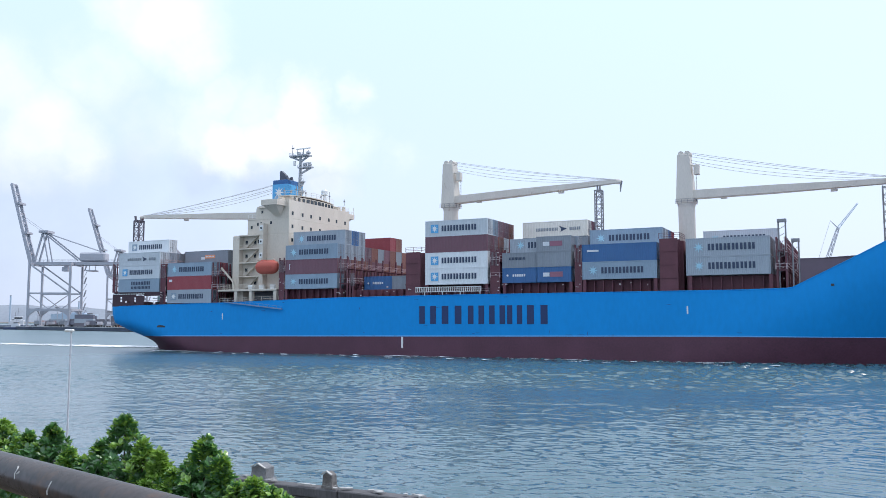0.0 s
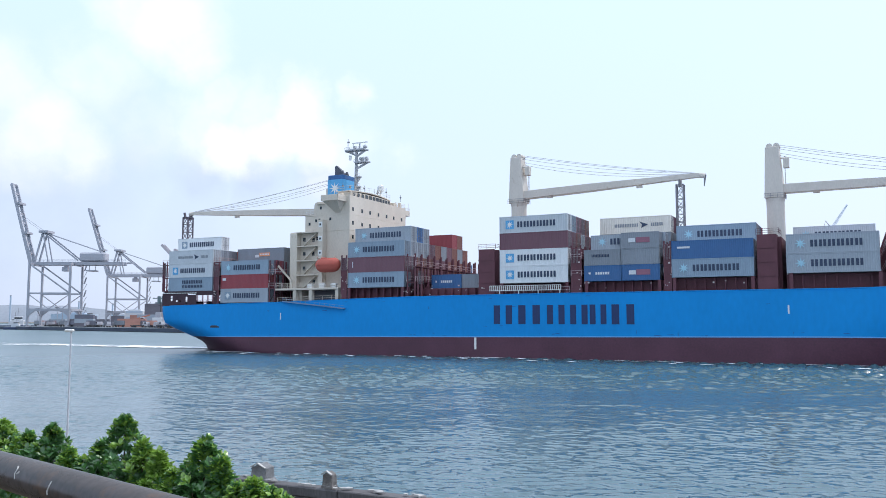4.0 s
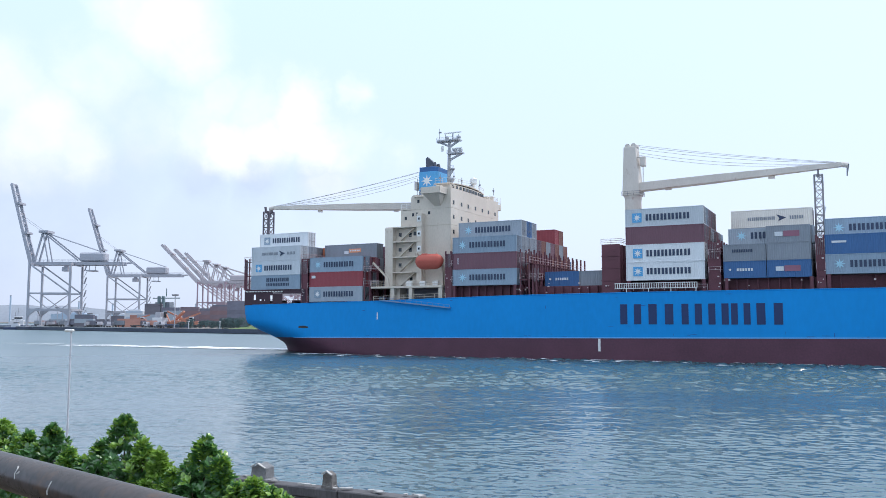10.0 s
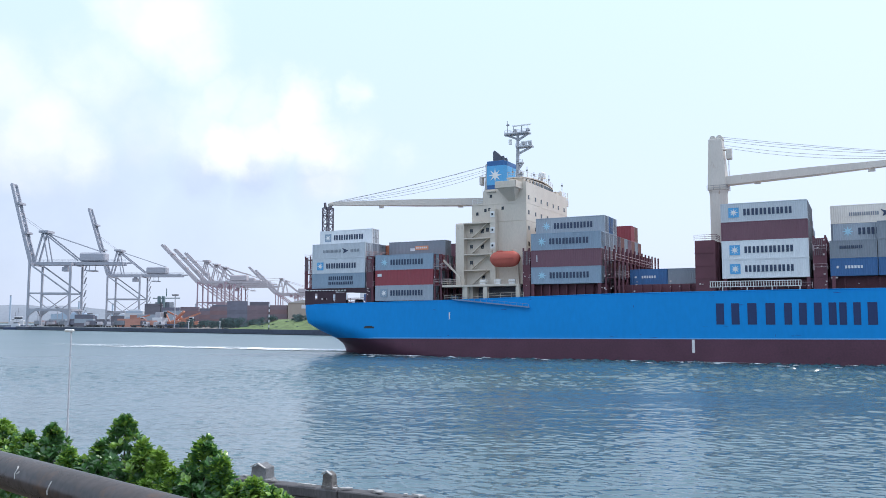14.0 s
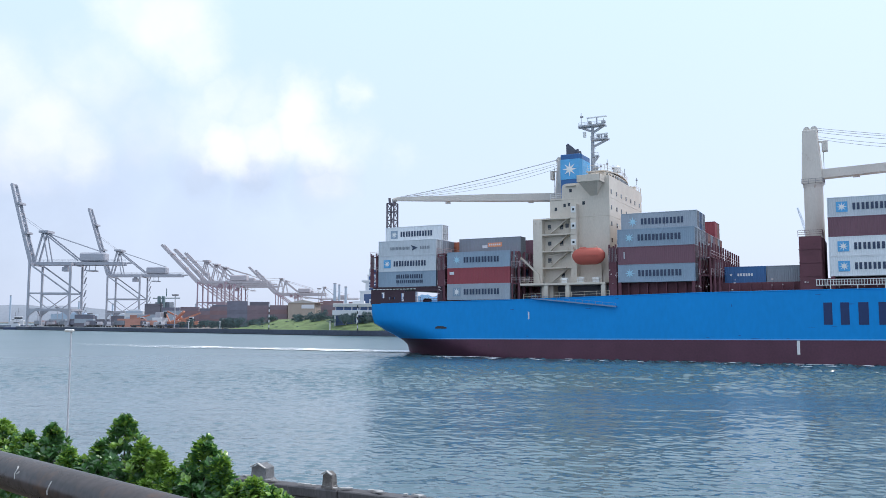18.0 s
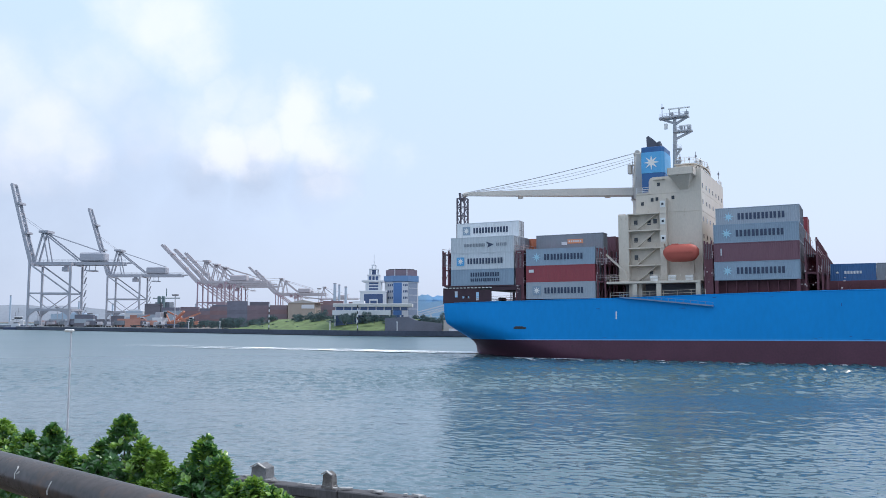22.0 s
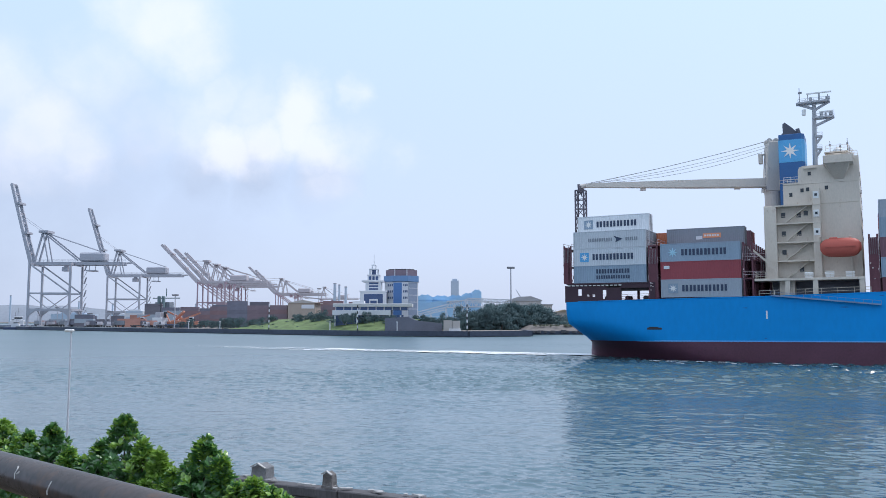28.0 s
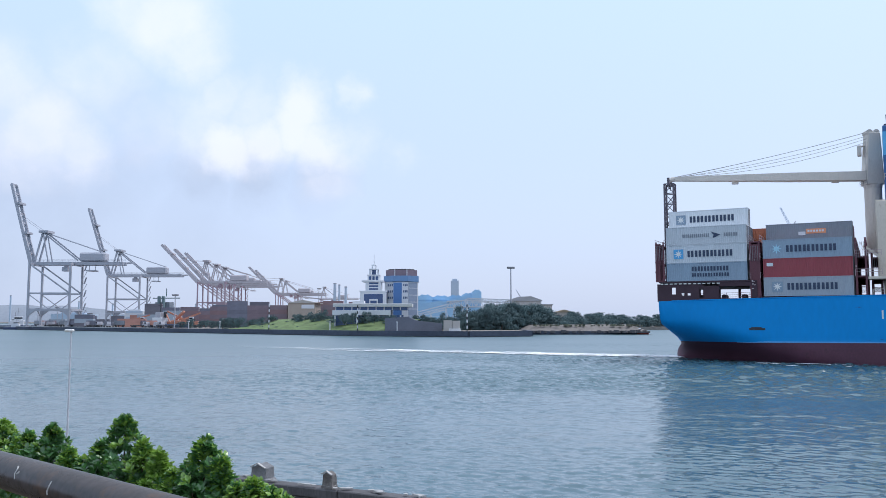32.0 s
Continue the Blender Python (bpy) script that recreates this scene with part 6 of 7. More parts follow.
def blue_office():
    t = thing("blue_office_building", "white and blue octagonal office block with a pinkish crown", "building", m=far(-19.2, 306, 2.0))
    r = 7.6

    def octagon(rr, z0, z1, cut=0.42):
        c = rr * cut
        return slab(B(), [(-rr, -c + 7), (-c, -rr + 7), (c, -rr + 7), (rr, -c + 7), (rr, c + 7), (c, rr + 7), (-c, rr + 7), (-rr, c + 7)], z0, z1)
    part("wall", octagon(r, 0, 21.2), WHITEWALL, t)
    part("blue_band", octagon(r + 0.4, 21.4, 24.0), paint("pale_blue_glazing", (0.13, 0.25, 0.45), 0.3), t, "pale blue glazed band")
    part("crown", octagon(r - 0.5, 24.0, 26.7), paint("dusky_pink_cladding", (0.20, 0.15, 0.19), 0.6), t, "pinkish crown with ribs")
    for x in (-2.9, 2.6):
        part("crown_rib", box(B(), x, x + 0.35, 7 - r + 0.3, 7 - r + 0.6, 24.0, 26.9), WHITEWALL, t)
    part("roof", octagon(r - 1.6, 26.7, 27.1), DARK, t)
    c = r * 0.42
    part("blue_panel", box(B(), -3.3, 0.5, 7 - r - 0.12, 7 - r + 0.1, 2, 20.9), BLUEWALL, t, "blue glazed centre panel")
    for z in (14.2, 17.0, 19.8):
        for k in range(3):
            part("window", box(B(), 1.15 + 0.72 * k, 1.65 + 0.72 * k, 7 - r - 0.06, 7 - r + 0.1, z - 0.5, z + 0.5), SASH, t)
        for q in (0.14, 0.36, 0.58):
            p = Vector((-(c + (r - c) * q) - 0.05, 7 - r + (r - c) * q - 0.05, z))
            d = Vector((-1, 1, 0)).normalized()
            part("window", beam(B(), p - d * 0.35, p + d * 0.35, 0.12, 1.0), SASH, t)
    p, d = Vector((c + (r - c) * 0.5 + 0.05, 7 - r + (r - c) * 0.5 - 0.05, 11.4)), Vector((1, 1, 0)).normalized()
    part("side_panel", beam(B(), p - d * 2.7, p + d * 2.7, 0.15, 19.0), paint("grey_blue_glazing", (0.25, 0.30, 0.40), 0.35, var=0.1, scale=0.4), t, "grey-blue glazed corner panel")
    for k in range(6):
        z = 3.0 + 3.1 * k
        part("panel_transom", beam(B(), p + Vector((0, 0, z - 11.4)) - d * 2.7, p + Vector((0, 0, z - 11.4)) + d * 2.7, 0.22, 0.25), WHITEWALL, t)


def low_terminal():
    t = thing("low_terminal_building", "long low white and blue terminal with flat terraces", "building", m=far(-29, 285, 2.0))
    part("ground_floor", box(B(), -17, 12, 0, 12, 0, 6.4), SASH, t)
    part("terrace_slab", box(B(), -17.6, 7.0, -1.5, 12, 6.2, 8.3), WHITEWALL, t, bevel=0.1)
    part("glass_band", box(B(), -16.5, 14, -0.4, 11, 8.3, 9.8), SASH, t)
    part("roof_slab", box(B(), -17.4, 16.0, -1.2, 13, 9.7, 11.1), paint("pale_roof_render", (0.56, 0.56, 0.56), 0.7, var=0.1, scale=0.2), t, bevel=0.1)
    part("roof_unit", box(B(), -9.5, -4.5, 2, 7, 11.1, 12.3), WHITEWALL, t, bevel=0.08)
    for k in range(9):
        part("mullion", box(B(), -16.4 + k * 3.4, -16.1 + k * 3.4, -0.55, -0.35, 8.3, 9.7), WHITEWALL, t)
    for k in range(7):
        part("column", box(B(), -16.8 + k * 4.6, -16.2 + k * 4.6, -1.2, -0.6, 0, 6.2), WHITEWALL, t)


white_tower(), blue_office(), low_terminal()


def blue_shed(x0, x1, y, z0, z1, d=30.0):
    s = thing("blue_roofed_shed", "blue steel shed with a gabled roof", "shed", "blue sheds", m=far(x0, y, 0))
    w = x1 - x0
    part("wall", box(B(), 0, w, 0, d, 0, z0), HAZEBLUE, s)
    part("roof", prism(B(), [(-0.4, z0), (-0.1, z1 - 1.0), (w * 0.18, z1 - 0.5), (w * 0.3, z1 + 0.3), (w * 0.55, z1 - 0.2), (w * 0.74, z1 + 0.25), (w * 0.9, z1 - 0.7), (w + 0.3, z1 - 1.3), (w + 0.4, z0)], -0.5, d), HAZEBLUE, s)


for x0, x1, y, z0, z1 in ((-16, -7, 420, 18.5, 21.6), (-7, 4, 425, 18.5, 21.2), (3, 13, 440, 19, 22.0), (12, 19, 422, 19, 22.6), (18.5, 23.6, 420, 19, 24.6), (-10, 12, 400, 14, 17.0)):
    blue_shed(x0, x1, y, z0, z1)


HALLWALL = paint("pale_hall_cladding", (0.52, 0.48, 0.455), 0.7, var=0.1, scale=0.2)
HALLROOF = paint("grey_hall_roof", (0.38, 0.375, 0.385), 0.7, var=0.1, scale=0.2)


def storage_hall():
    h = thing("storage_hall", "beige storage hall with a shallow vaulted roof", "hall", m=far(35, 360, 2))
    part("wall", box(B(), 0, 17.5, 0, 24, 0, 14.5), HALLWALL, h)
    part("annex", box(B(), 17.5, 23.5, 2, 24, 0, 12.2), HALLWALL, h)
    part("roof", prism(B(), [(-0.6, 14.5), (5, 16.4), (12, 16.8), (18, 14.7), (18, 14.2), (-0.6, 14.2)], -0.6, 24.5), HALLROOF, h)
    part("annex_roof", box(B(), 17.2, 24, 1.5, 24.5, 12.2, 12.7), HALLROOF, h)
    for k in range(7):
        part("pilaster", box(B(), 0.6 + k * 2.7, 0.9 + k * 2.7, -0.2, 0.05, 0, 14.3), WHITEWALL, h)


storage_hall()
small = thing("low_shed", "low tan shed with a pitched roof among trees", "shed", m=far(62, 372, 2))
part("wall", box(B(), 0, 10, 0, 10, 0, 8.5), BEIGE, small)
part("roof", prism(B(), [(-0.6, 8.5), (5, 10.0), (10.6, 8.5)], -0.5, 10.5), paint("tan_roof", (0.30, 0.25, 0.18), 0.8), small)


def light_mast(x, y, z):
    m = thing("floodlight_mast", "tall slim floodlight mast with a flat lamp head", "light mast", m=far(x, y, 2))
    part("pole", tube(B(), (0, 0, 0), (0, 0, z - 2), 0.42, 8, 0.26), FAR_CRANE, m)
    part("lamp_head", box(B(), -1.9, 1.9, -0.5, 0.5, z - 2.9, z - 1.9), STEEL, m, bevel=0.1)


light_mast(33.3, 330, 31.8)
for x, y, z in ((-157, 395, 21), (-118, 640, 36), (-265, 470, 13), (-238, 455, 11), (-300, 500, 15), (-212, 430, 12), (-320, 560, 17)):
    light_mast(x, y, z)


def conveyor():
    c = thing("conveyor_bridge", "white steel lattice conveyor gallery on trestles", "conveyor", m=far(0, 332, 0))
    def truss(x0, z0, x1, z1, h, w, n, bars=0.34):
        for y in (0, w):
            for dz in (0, h):
                part("chord", beam(B(), (x0, y, z0 + dz), (x1, y, z1 + dz), bars, bars), WHITEWALL, c)
            bm = B()
            for k in range(n):
                a, b = k / n, (k + 1) / n
                p = lambda u, up: (x0 + (x1 - x0) * u, y, z0 + (z1 - z0) * u + (h if up else 0))
                beam(bm, p(a, k % 2), p(b, not k % 2), bars * 0.75, bars * 0.75)
                beam(bm, p(a, False), p(a, True), bars * 0.6, bars * 0.6)
            part("lattice", bm, WHITEWALL, c)
        part("walkway", box(B(), min(x0, x1), max(x0, x1), 0.3, w - 0.3, min(z0, z1) - 0.1, min(z0, z1) + 0.05), WHITEWALL, c)

    # closed gallery climbing to the sheds, and the open bridge it meets
    part("gallery", beam(B(), (-14.0, 4.5, 10.7), (12.0, 4.5, 17.2), 2.6, 1.5), HAZEBLUE, c, "pale blue inclined conveyor gallery")
    part("gallery_base", beam(B(), (-14.0, 4.3, 9.7), (12.0, 4.3, 16.2), 2.2, 0.45), WHITEWALL, c)
    truss(2.0, 12.2, 20.0, 12.8, 3.0, 3.0, 10, 0.42)
    truss(12.0, 15.4, 33.0, 14.6, 1.3, 2.4, 14)
    truss(-12.0, 7.8, 2.0, 11.2, 1.3, 2.4, 8)
    for x, zt in ((-6, 9.2), (1.5, 12.2), (5.5, 12.3), (10, 12.4), (20, 12.8), (28, 14.6)):
        bm = beam(B(), (x - 1.6, 0, 2), (x, 0, zt), 0.4, 0.4)
        beam(bm, (x + 1.6, 0, 2), (x, 0, zt), 0.4, 0.4)
        beam(bm, (x - 0.9, 0, 7), (x + 0.9, 0, 7), 0.28, 0.28)
        beam(bm, (x - 1.5, 0, 3), (x + 0.8, 0, 7), 0.24, 0.24)
        part("trestle", bm, WHITEWALL, c)


conveyor()

# lawn slope and retaining walls by the water
bm = B()
prev = None
for k in range(21):
    u = k / 20
    if u < 0.78:
        fx, fy = -107.0 + 70.7 * u / 0.78, 319.3 - 52.6 * u / 0.78
    else:
        fx, fy = -36.3 + 13.6 * (u - 0.78) / 0.22, 266.7 - 5.6 * (u - 0.78) / 0.22
    rise = min(1.0, u / 0.14) ** 0.8
    row = []
    for j in range(5):
        v = j / 4
        row.append(bm.verts.new((FAR_X * (fx + 12 * v + 1.5), FAR_Y * (fy + 18 * v + 1.0), 2.06 + 5.0 * rise * v ** 0.9 + 0.1 * noise.noise((fx * 0.2, fy * 0.2 + j, 0)))))
    row.append(bm.verts.new((FAR_X * (fx + 17), FAR_Y * (fy + 25), 1.9)))
    if prev:
        for j in range(5):
            bm.faces.new((prev[j], row[j], row[j + 1], prev[j + 1]))
    prev = row
solid("lawn", bm, LAWN, "mown green grass slope above the quay", "lawn", kind="structure", smooth=True)
DARKCON = paint("dark_retaining_concrete", (0.15, 0.16, 0.20), 0.85, var=0.2, scale=0.15)
bm = prism(B(), [(-22.3, 2.0), (-4.5, 2.0), (-0.3, 2.0), (-0.3, 5.2), (-9.8, 6.3), (-13.5, 8.0), (-22.3, 7.4)], 259.5, 266)
solid("retaining_wall", bm, DARKCON, "dark concrete retaining wall above the quay", "wall", kind="structure", m=Matrix.Diagonal((FAR_X, FAR_Y, 1.0, 1.0)))
pav = thing("shore_pavilion", "small grey shore pavilion with a flat roof", "pavilion", m=far(0.2, 256, 2))
part("wall", box(B(), 0, 3.2, 0, 5, 0, 4.2), BEIGE, pav)
part("side_wall", box(B(), 3.4, 6.3, 0, 5, 0.6, 4.0), BEIGE, pav)
part("step", box(B(), 2.0, 6.5, -1.2, 0, 0, 1.1), WHITEWALL, pav)


def marker_pole(x, y, z):
    p = thing("striped_pole", "black and white striped navigation pole", "pole", "striped poles", m=far(x, y, 2.0))
    n = int(z / 1.1)
    for k in range(n):
        part("stripe", shared(("stripe", k % 2), lambda: tube(B(), (0, 0, 0), (0, 0, 1.1), 0.22, 8), WHITEWALL if k % 2 else DARK), None, p).location = (0, 0, k * 1.1)


marker_pole(-75.0, 291, 11)
marker_pole(-33.2, 262.5, 10)
marker_pole(8.9, 249.5, 12)
for x, y in ((-105, 318), (-46, 275), (-17.5, 257.5), (-128, 340)):
    p = thing("bollard_post", "short white quay post", "post", "quay posts", m=far(x, y, 2.0))
    part("shaft", tube(B(), (0, 0, 0), (0, 0, 3.4), 0.2, 8), WHITEWALL, p)
    part("cap", box(B(), -0.35, 0.35, -0.35, 0.35, 3.4, 3.7), WHITEWALL, p)
# sandy bank rising behind the spit
bm = B()
prev = None
for k in range(25):
    u = k / 24
    x = 34 + 57 * u
    e = min(1.0, (1 - u) / 0.12, 0.35 + u / 0.15)
    row = [bm.verts.new((x * FAR_X, y * FAR_Y, 1.3 + (h * e + 0.35 * noise.noise((x * 0.35, y * 0.4, 0))) * (h > 0))) for y, h in ((292.5, 0.3), (295, 1.2), (298, 2.4), (301, 3.1), (305, 3.2), (309, 0))]
    if prev:
        for i in range(5):
            bm.faces.new((prev[i], row[i], row[i + 1], prev[i + 1]))
    prev = row
solid("sand_bank", bm, paint("dry_sand", (0.175, 0.16, 0.15), 0.95, var=0.3, scale=0.5, bump=0.4), "dry sandy bank on the spit", "bank", kind="structure", smooth=True)


def quay_loader(x, y, turn, w, boom):
    """Orange wheeled loading machine working on the far quay."""
    q = thing("quay_loader", "orange wheeled loading machine with a raised boom on the far quay", "loader", "quay loaders", m=far(x, y, 2.0, 0, 0, turn))
    part("chassis", box(B(), -w / 2, w / 2, -2, 2, 1.4, 3.6), ORANGE, q, bevel=0.15)
    part("engine_cover", box(B(), -w / 2, -w / 2 + 3.4, -1.8, 1.8, 3.6, 5.2), ORANGE, q, bevel=0.2)
    part("cab", box(B(), -0.6, 1.8, -1.5, 1.5, 3.6, 6.2), WHITEWALL, q, bevel=0.15)
    part("cab_window", box(B(), -0.3, 1.5, -1.56, -1.4, 4.7, 5.8), GLASS, q)
    part("boom", beam(B(), (-w / 2 + 1.5, 0, 5.0), (w / 2 + 1.0, 0, 5.0 + boom), 1.0, 1.1, 0.7, 0.8), ORANGE, q, "orange lifting boom")
    for x in (-w / 2 + 1.4, w / 2 - 1.6):
        for y in (-1.9, 1.9):
            part("wheel", tube(B(), (x, y - 0.35, 0.9), (x, y + 0.35, 0.9), 0.95, 12), DARK, q)


def yard_truck(x, y, turn, load):
    """Terminal tractor with a flat trailer, loaded or empty."""
    t = thing("yard_truck", "small terminal truck with a trailer parked on the far quay", "truck", "yard trucks", m=far(x, y, 2.0, 0, 0, turn))
    part("cab", prism(B(), [(5.2, 0.9), (7.3, 0.9), (7.3, 2.2), (6.9, 3.4), (5.2, 3.4)], -1.2, 1.2), FAR_CRANE, t, bevel=0.03)
    part("cab_window", box(B(), 5.6, 6.7, -1.26, -1.15, 2.2, 3.1), GLASS, t)
    part("trailer_bed", box(B(), -6.4, 5.0, -1.2, 1.2, 1.1, 1.5), DARK, t)
    if load:
        part("load", box(B(), -6.3, -0.2 if load == "yard_pink" else 4.9, -1.2, 1.2, 1.52, 4.1), BOXMAT[load], t)
    for x in (-5.4, -4.2, 3.6, 6.3):
        for y in (-1.0, 1.0):
            part("wheel", shared(("truck_wheel",), lambda: tube(B(), (0, -0.2, 0), (0, 0.2, 0), 0.52, 10), DARK), None, t).location = (x, y, 0.54)


tr = random.Random(17)
for k in range(22):
    u = (k + tr.uniform(0.1, 0.9)) / 22
    x0, y0 = (-303 + 88 * u / 0.7, 474 - 68 * u / 0.7) if u < 0.7 else (-215 + 60 * (u - 0.7) / 0.3, 406 - 46 * (u - 0.7) / 0.3)
    yard_truck(x0 + 6, y0 + tr.uniform(7, 26), tr.choice((-38, 142, -30, 150, -60)), tr.choice((None, None, "slate", "yard_plum", "yard_slate", "yard_pink", "yard_blue")))
quay_loader(-149, 398, 8, 9.5, 3.5)
quay_loader(-160, 406, 172, 10.5, 4.5)
quay_loader(-186, 416, 15, 8.0, 2.5)
jibber = thing("small_tower_crane", "thin white tower crane behind the storage hall", "crane", m=far(48, 420, 2))
part("mast", tube(B(), (0, 0, 0), (0, 0, 17.5), 0.45, 6), WHITEWALL, jibber)
part("jib", beam(B(), (1.2, 0, 17.0), (-2.6, 0, 23.0), 0.7, 0.7, 0.4, 0.4), WHITEWALL, jibber)
part("counterweight", box(B(), 0.4, 2.4, -0.7, 0.7, 16.2, 17.6), STEEL, jibber)
redboat = workboat(86.5, 296, 170, paint("red_dinghy", (0.5, 0.08, 0.06), 0.5), 7, "small red and white boat at the breakwater")


# ------------------------------------------------------------------ trees on the far shore
def crown_mesh(seed, cards=2600):
    rnd = random.Random(seed)
    lumps = [(rnd.uniform(-0.62, 0.62), rnd.uniform(-0.62, 0.62), rnd.uniform(0.06, 0.86), rnd.uniform(0.2, 0.4)) for _ in range(26)]
    verts, faces = [], []
    for _ in range(cards):
        lx, ly, lz, lr = rnd.choice(lumps)
        d = Vector((rnd.gauss(0, 1), rnd.gauss(0, 1), rnd.gauss(0, 1))).normalized()
        c = Vector((lx, ly, lz)) + Vector((d.x * 1.15, d.y * 1.15, d.z * 0.36)) * lr * rnd.uniform(0.55, 1.12)
        u = (d.orthogonal().normalized() + d * rnd.uniform(-0.3, 0.9))
        u = Vector((u.x, u.y, u.z * 0.45)).normalized()
        w = d.cross(u).normalized()
        s = rnd.uniform(0.02, 0.05)
        i = len(verts)
        for a, b in ((-1, 0), (0, -0.6), (1, 0), (0.1, 0.65)):
            verts.append(tuple(c + u * s * a + w * s * b))
        faces += [(i, i + 1, i + 2), (i, i + 2, i + 3)]
    me = bpy.data.meshes.new("crown")
    me.from_pydata(verts, [], faces)
    me.materials.append(FARTREE)
    return me


CROWNS = [crown_mesh(k) for k in range(5)]


def trunk_mesh():
    bm = tube(B(), (0, 0, 0), (0.02, 0, 0.5), 0.045, 7, 0.028)
    for k in range(5):
        a = k * 1.3
        tube(bm, (0.01, 0, 0.3 + 0.05 * k), (0.42 * math.cos(a), 0.42 * math.sin(a), 0.62 + 0.05 * k), 0.02, 5, 0.008)
    return to_mesh("trunk", bm, BARK)


TRUNK = trunk_mesh()
rnd = random.Random(11)


def tree(x, y, h, w, z=1.7, label="broad dark green tree on the far shore"):
    t = thing("tree", label, "tree", "far shore trees", m=far(x, y, z - 0.3, 0, 0, rnd.uniform(0, 360)))
    for name, me in (("trunk", TRUNK), ("crown", rnd.choice(CROWNS))):
        part(name, me, None, t).scale = (w, w, h)


def belt(x0, x1, y0, y1, n, h0, h1, w0=3.4, w1=5.6, z=1.7):
    for k in range(n):
        u = (k + rnd.uniform(0.1, 0.9)) / n
        v = rnd.random()
        tree(x0 + (x1 - x0) * u, y0 + (y1 - y0) * u + 16 * v, (h0 + (h1 - h0) * rnd.random()) * rnd.choice((0.62, 0.8, 0.92, 1.0, 1.08)), rnd.uniform(w0, w1), z)


belt(10, 22, 282, 294, 9, 6.5, 9.5, 5, 7)
belt(20, 36, 290, 306, 15, 11, 14, 6, 9)
belt(32, 48, 306, 314, 12, 10.5, 14.5, 6, 9)
belt(46, 60, 314, 320, 9, 7, 10, 5, 8)
belt(60, 92, 335, 370, 22, 6, 9.5)
belt(86, 165, 400, 470, 40, 7, 10.5, 4.5, 7)
belt(160, 330, 470, 560, 30, 9, 12, 5, 8)
belt(-112, -80, 328, 312, 10, 5.5, 8.5, 2.6, 4)
belt(-70, -52, 312, 300, 7, 6, 9.0, 2.6, 4, 3.5)
belt(-47, -20, 275, 268, 20, 3.2, 5.2, 1.8, 3.0, 5.4)
belt(-14, 2, 274, 268, 12, 5.0, 7.2, 2, 3.2, 2.4)
belt(-10, 12, 300, 296, 12, 5, 7.5, 3, 4.5)
belt(9, 26, 318, 314, 10, 8.5, 12.5, 4, 6)
belt(-62, -45, 330, 322, 6, 8, 11, 3, 4)
belt(-150, -112, 372, 350, 9, 4.5, 7, 2.6, 4)

# clipped bushes in rows on the lawn
for k in range(46):
    u, row = rnd.random(), rnd.choice((0.25, 0.5, 0.75))
    fx, fy = -98.0 + 74.0 * u, 312.6 - 50.0 * u
    b = thing("lawn_bush", "small clipped dark bush on the grass slope", "bush", "lawn bushes", m=far(fx + 12 * row, fy + 18 * row, 1.6 + 5.0 * row ** 0.9, 0, 0, rnd.uniform(0, 360)))
    part("crown", rnd.choice(CROWNS), None, b).scale = (rnd.uniform(0.6, 1.5), 0.5, rnd.uniform(0.4, 0.7))

# low scrub and rubble on the spit
def rubble(name, n, box_, s0, s1, material, label, z=1.4):
    r = random.Random(5)
    bm = B()
    for _ in range(n):
        x, y = r.uniform(box_[0], box_[1]), r.uniform(box_[2], box_[3])
        s = r.uniform(s0, s1)
        v = []
        for k in range(5):
            a = k * 1.256 + r.random() * 0.5
            v.append((x + s * math.cos(a), y + s * math.sin(a)))
        slab(bm, v, z - 0.4, z + s * r.uniform(0.3, 0.8))
    solid(name, bm, material, label, "rocks", kind="stuff", m=Matrix.Diagonal((FAR_X, FAR_Y, 1.0, 1.0)))


rubble("spit_rocks", 150, (36, 89, 290, 297), 0.4, 1.3, CONCRETE, "rough grey rocks along the breakwater spit", 1.2)
rubble("spit_scrub", 160, (40, 88, 296, 306), 0.3, 0.9, paint("dry_scrub", (0.13, 0.14, 0.10), 0.9, var=0.3, island=0.3), "dry scrub and sandy heaps on the spit", 4.1)

# lattice crane on a barge beyond the ship
barge = thing("crane_barge", "distant floating crane with a thin lattice mast", "floating crane")
part("hull", slab(B(), [(-32, -9), (14, -9), (14, 9), (-32, 9)], -0.5, 3.0), NAVYHULL, barge, bevel=0.2)
FOOT, ELBOW, TIP = Vector((-20, 0, 3)), Vector((8.5, 0, 80)), Vector((25, 0, 100))


def lattice_boom(p, q, w0, w1, n, r):
    """Four chords from p to q with zigzag lacing on the faces."""
    bm = B()
    d = (q - p).normalized()
    sx, sy = d.cross(Vector((0, 1, 0))).normalized(), Vector((0, 1, 0))

    def at(u, i, j):
        w = w0 + (w1 - w0) * u
        return p.lerp(q, u) + sx * (i * w / 2) + sy * (j * w / 2)

    cs = ((-1, -1), (1, -1), (1, 1), (-1, 1))
    for i, j in cs:
        tube(bm, at(0, i, j), at(1, i, j), r, 5)
    for k in range(n):
        for f in range(4):
            a, b = (cs[f], cs[(f + 1) % 4]) if k % 2 else (cs[(f + 1) % 4], cs[f])
            tube(bm, at(k / n, *a), at((k + 1) / n, *b), r * 0.55, 4)
    return bm


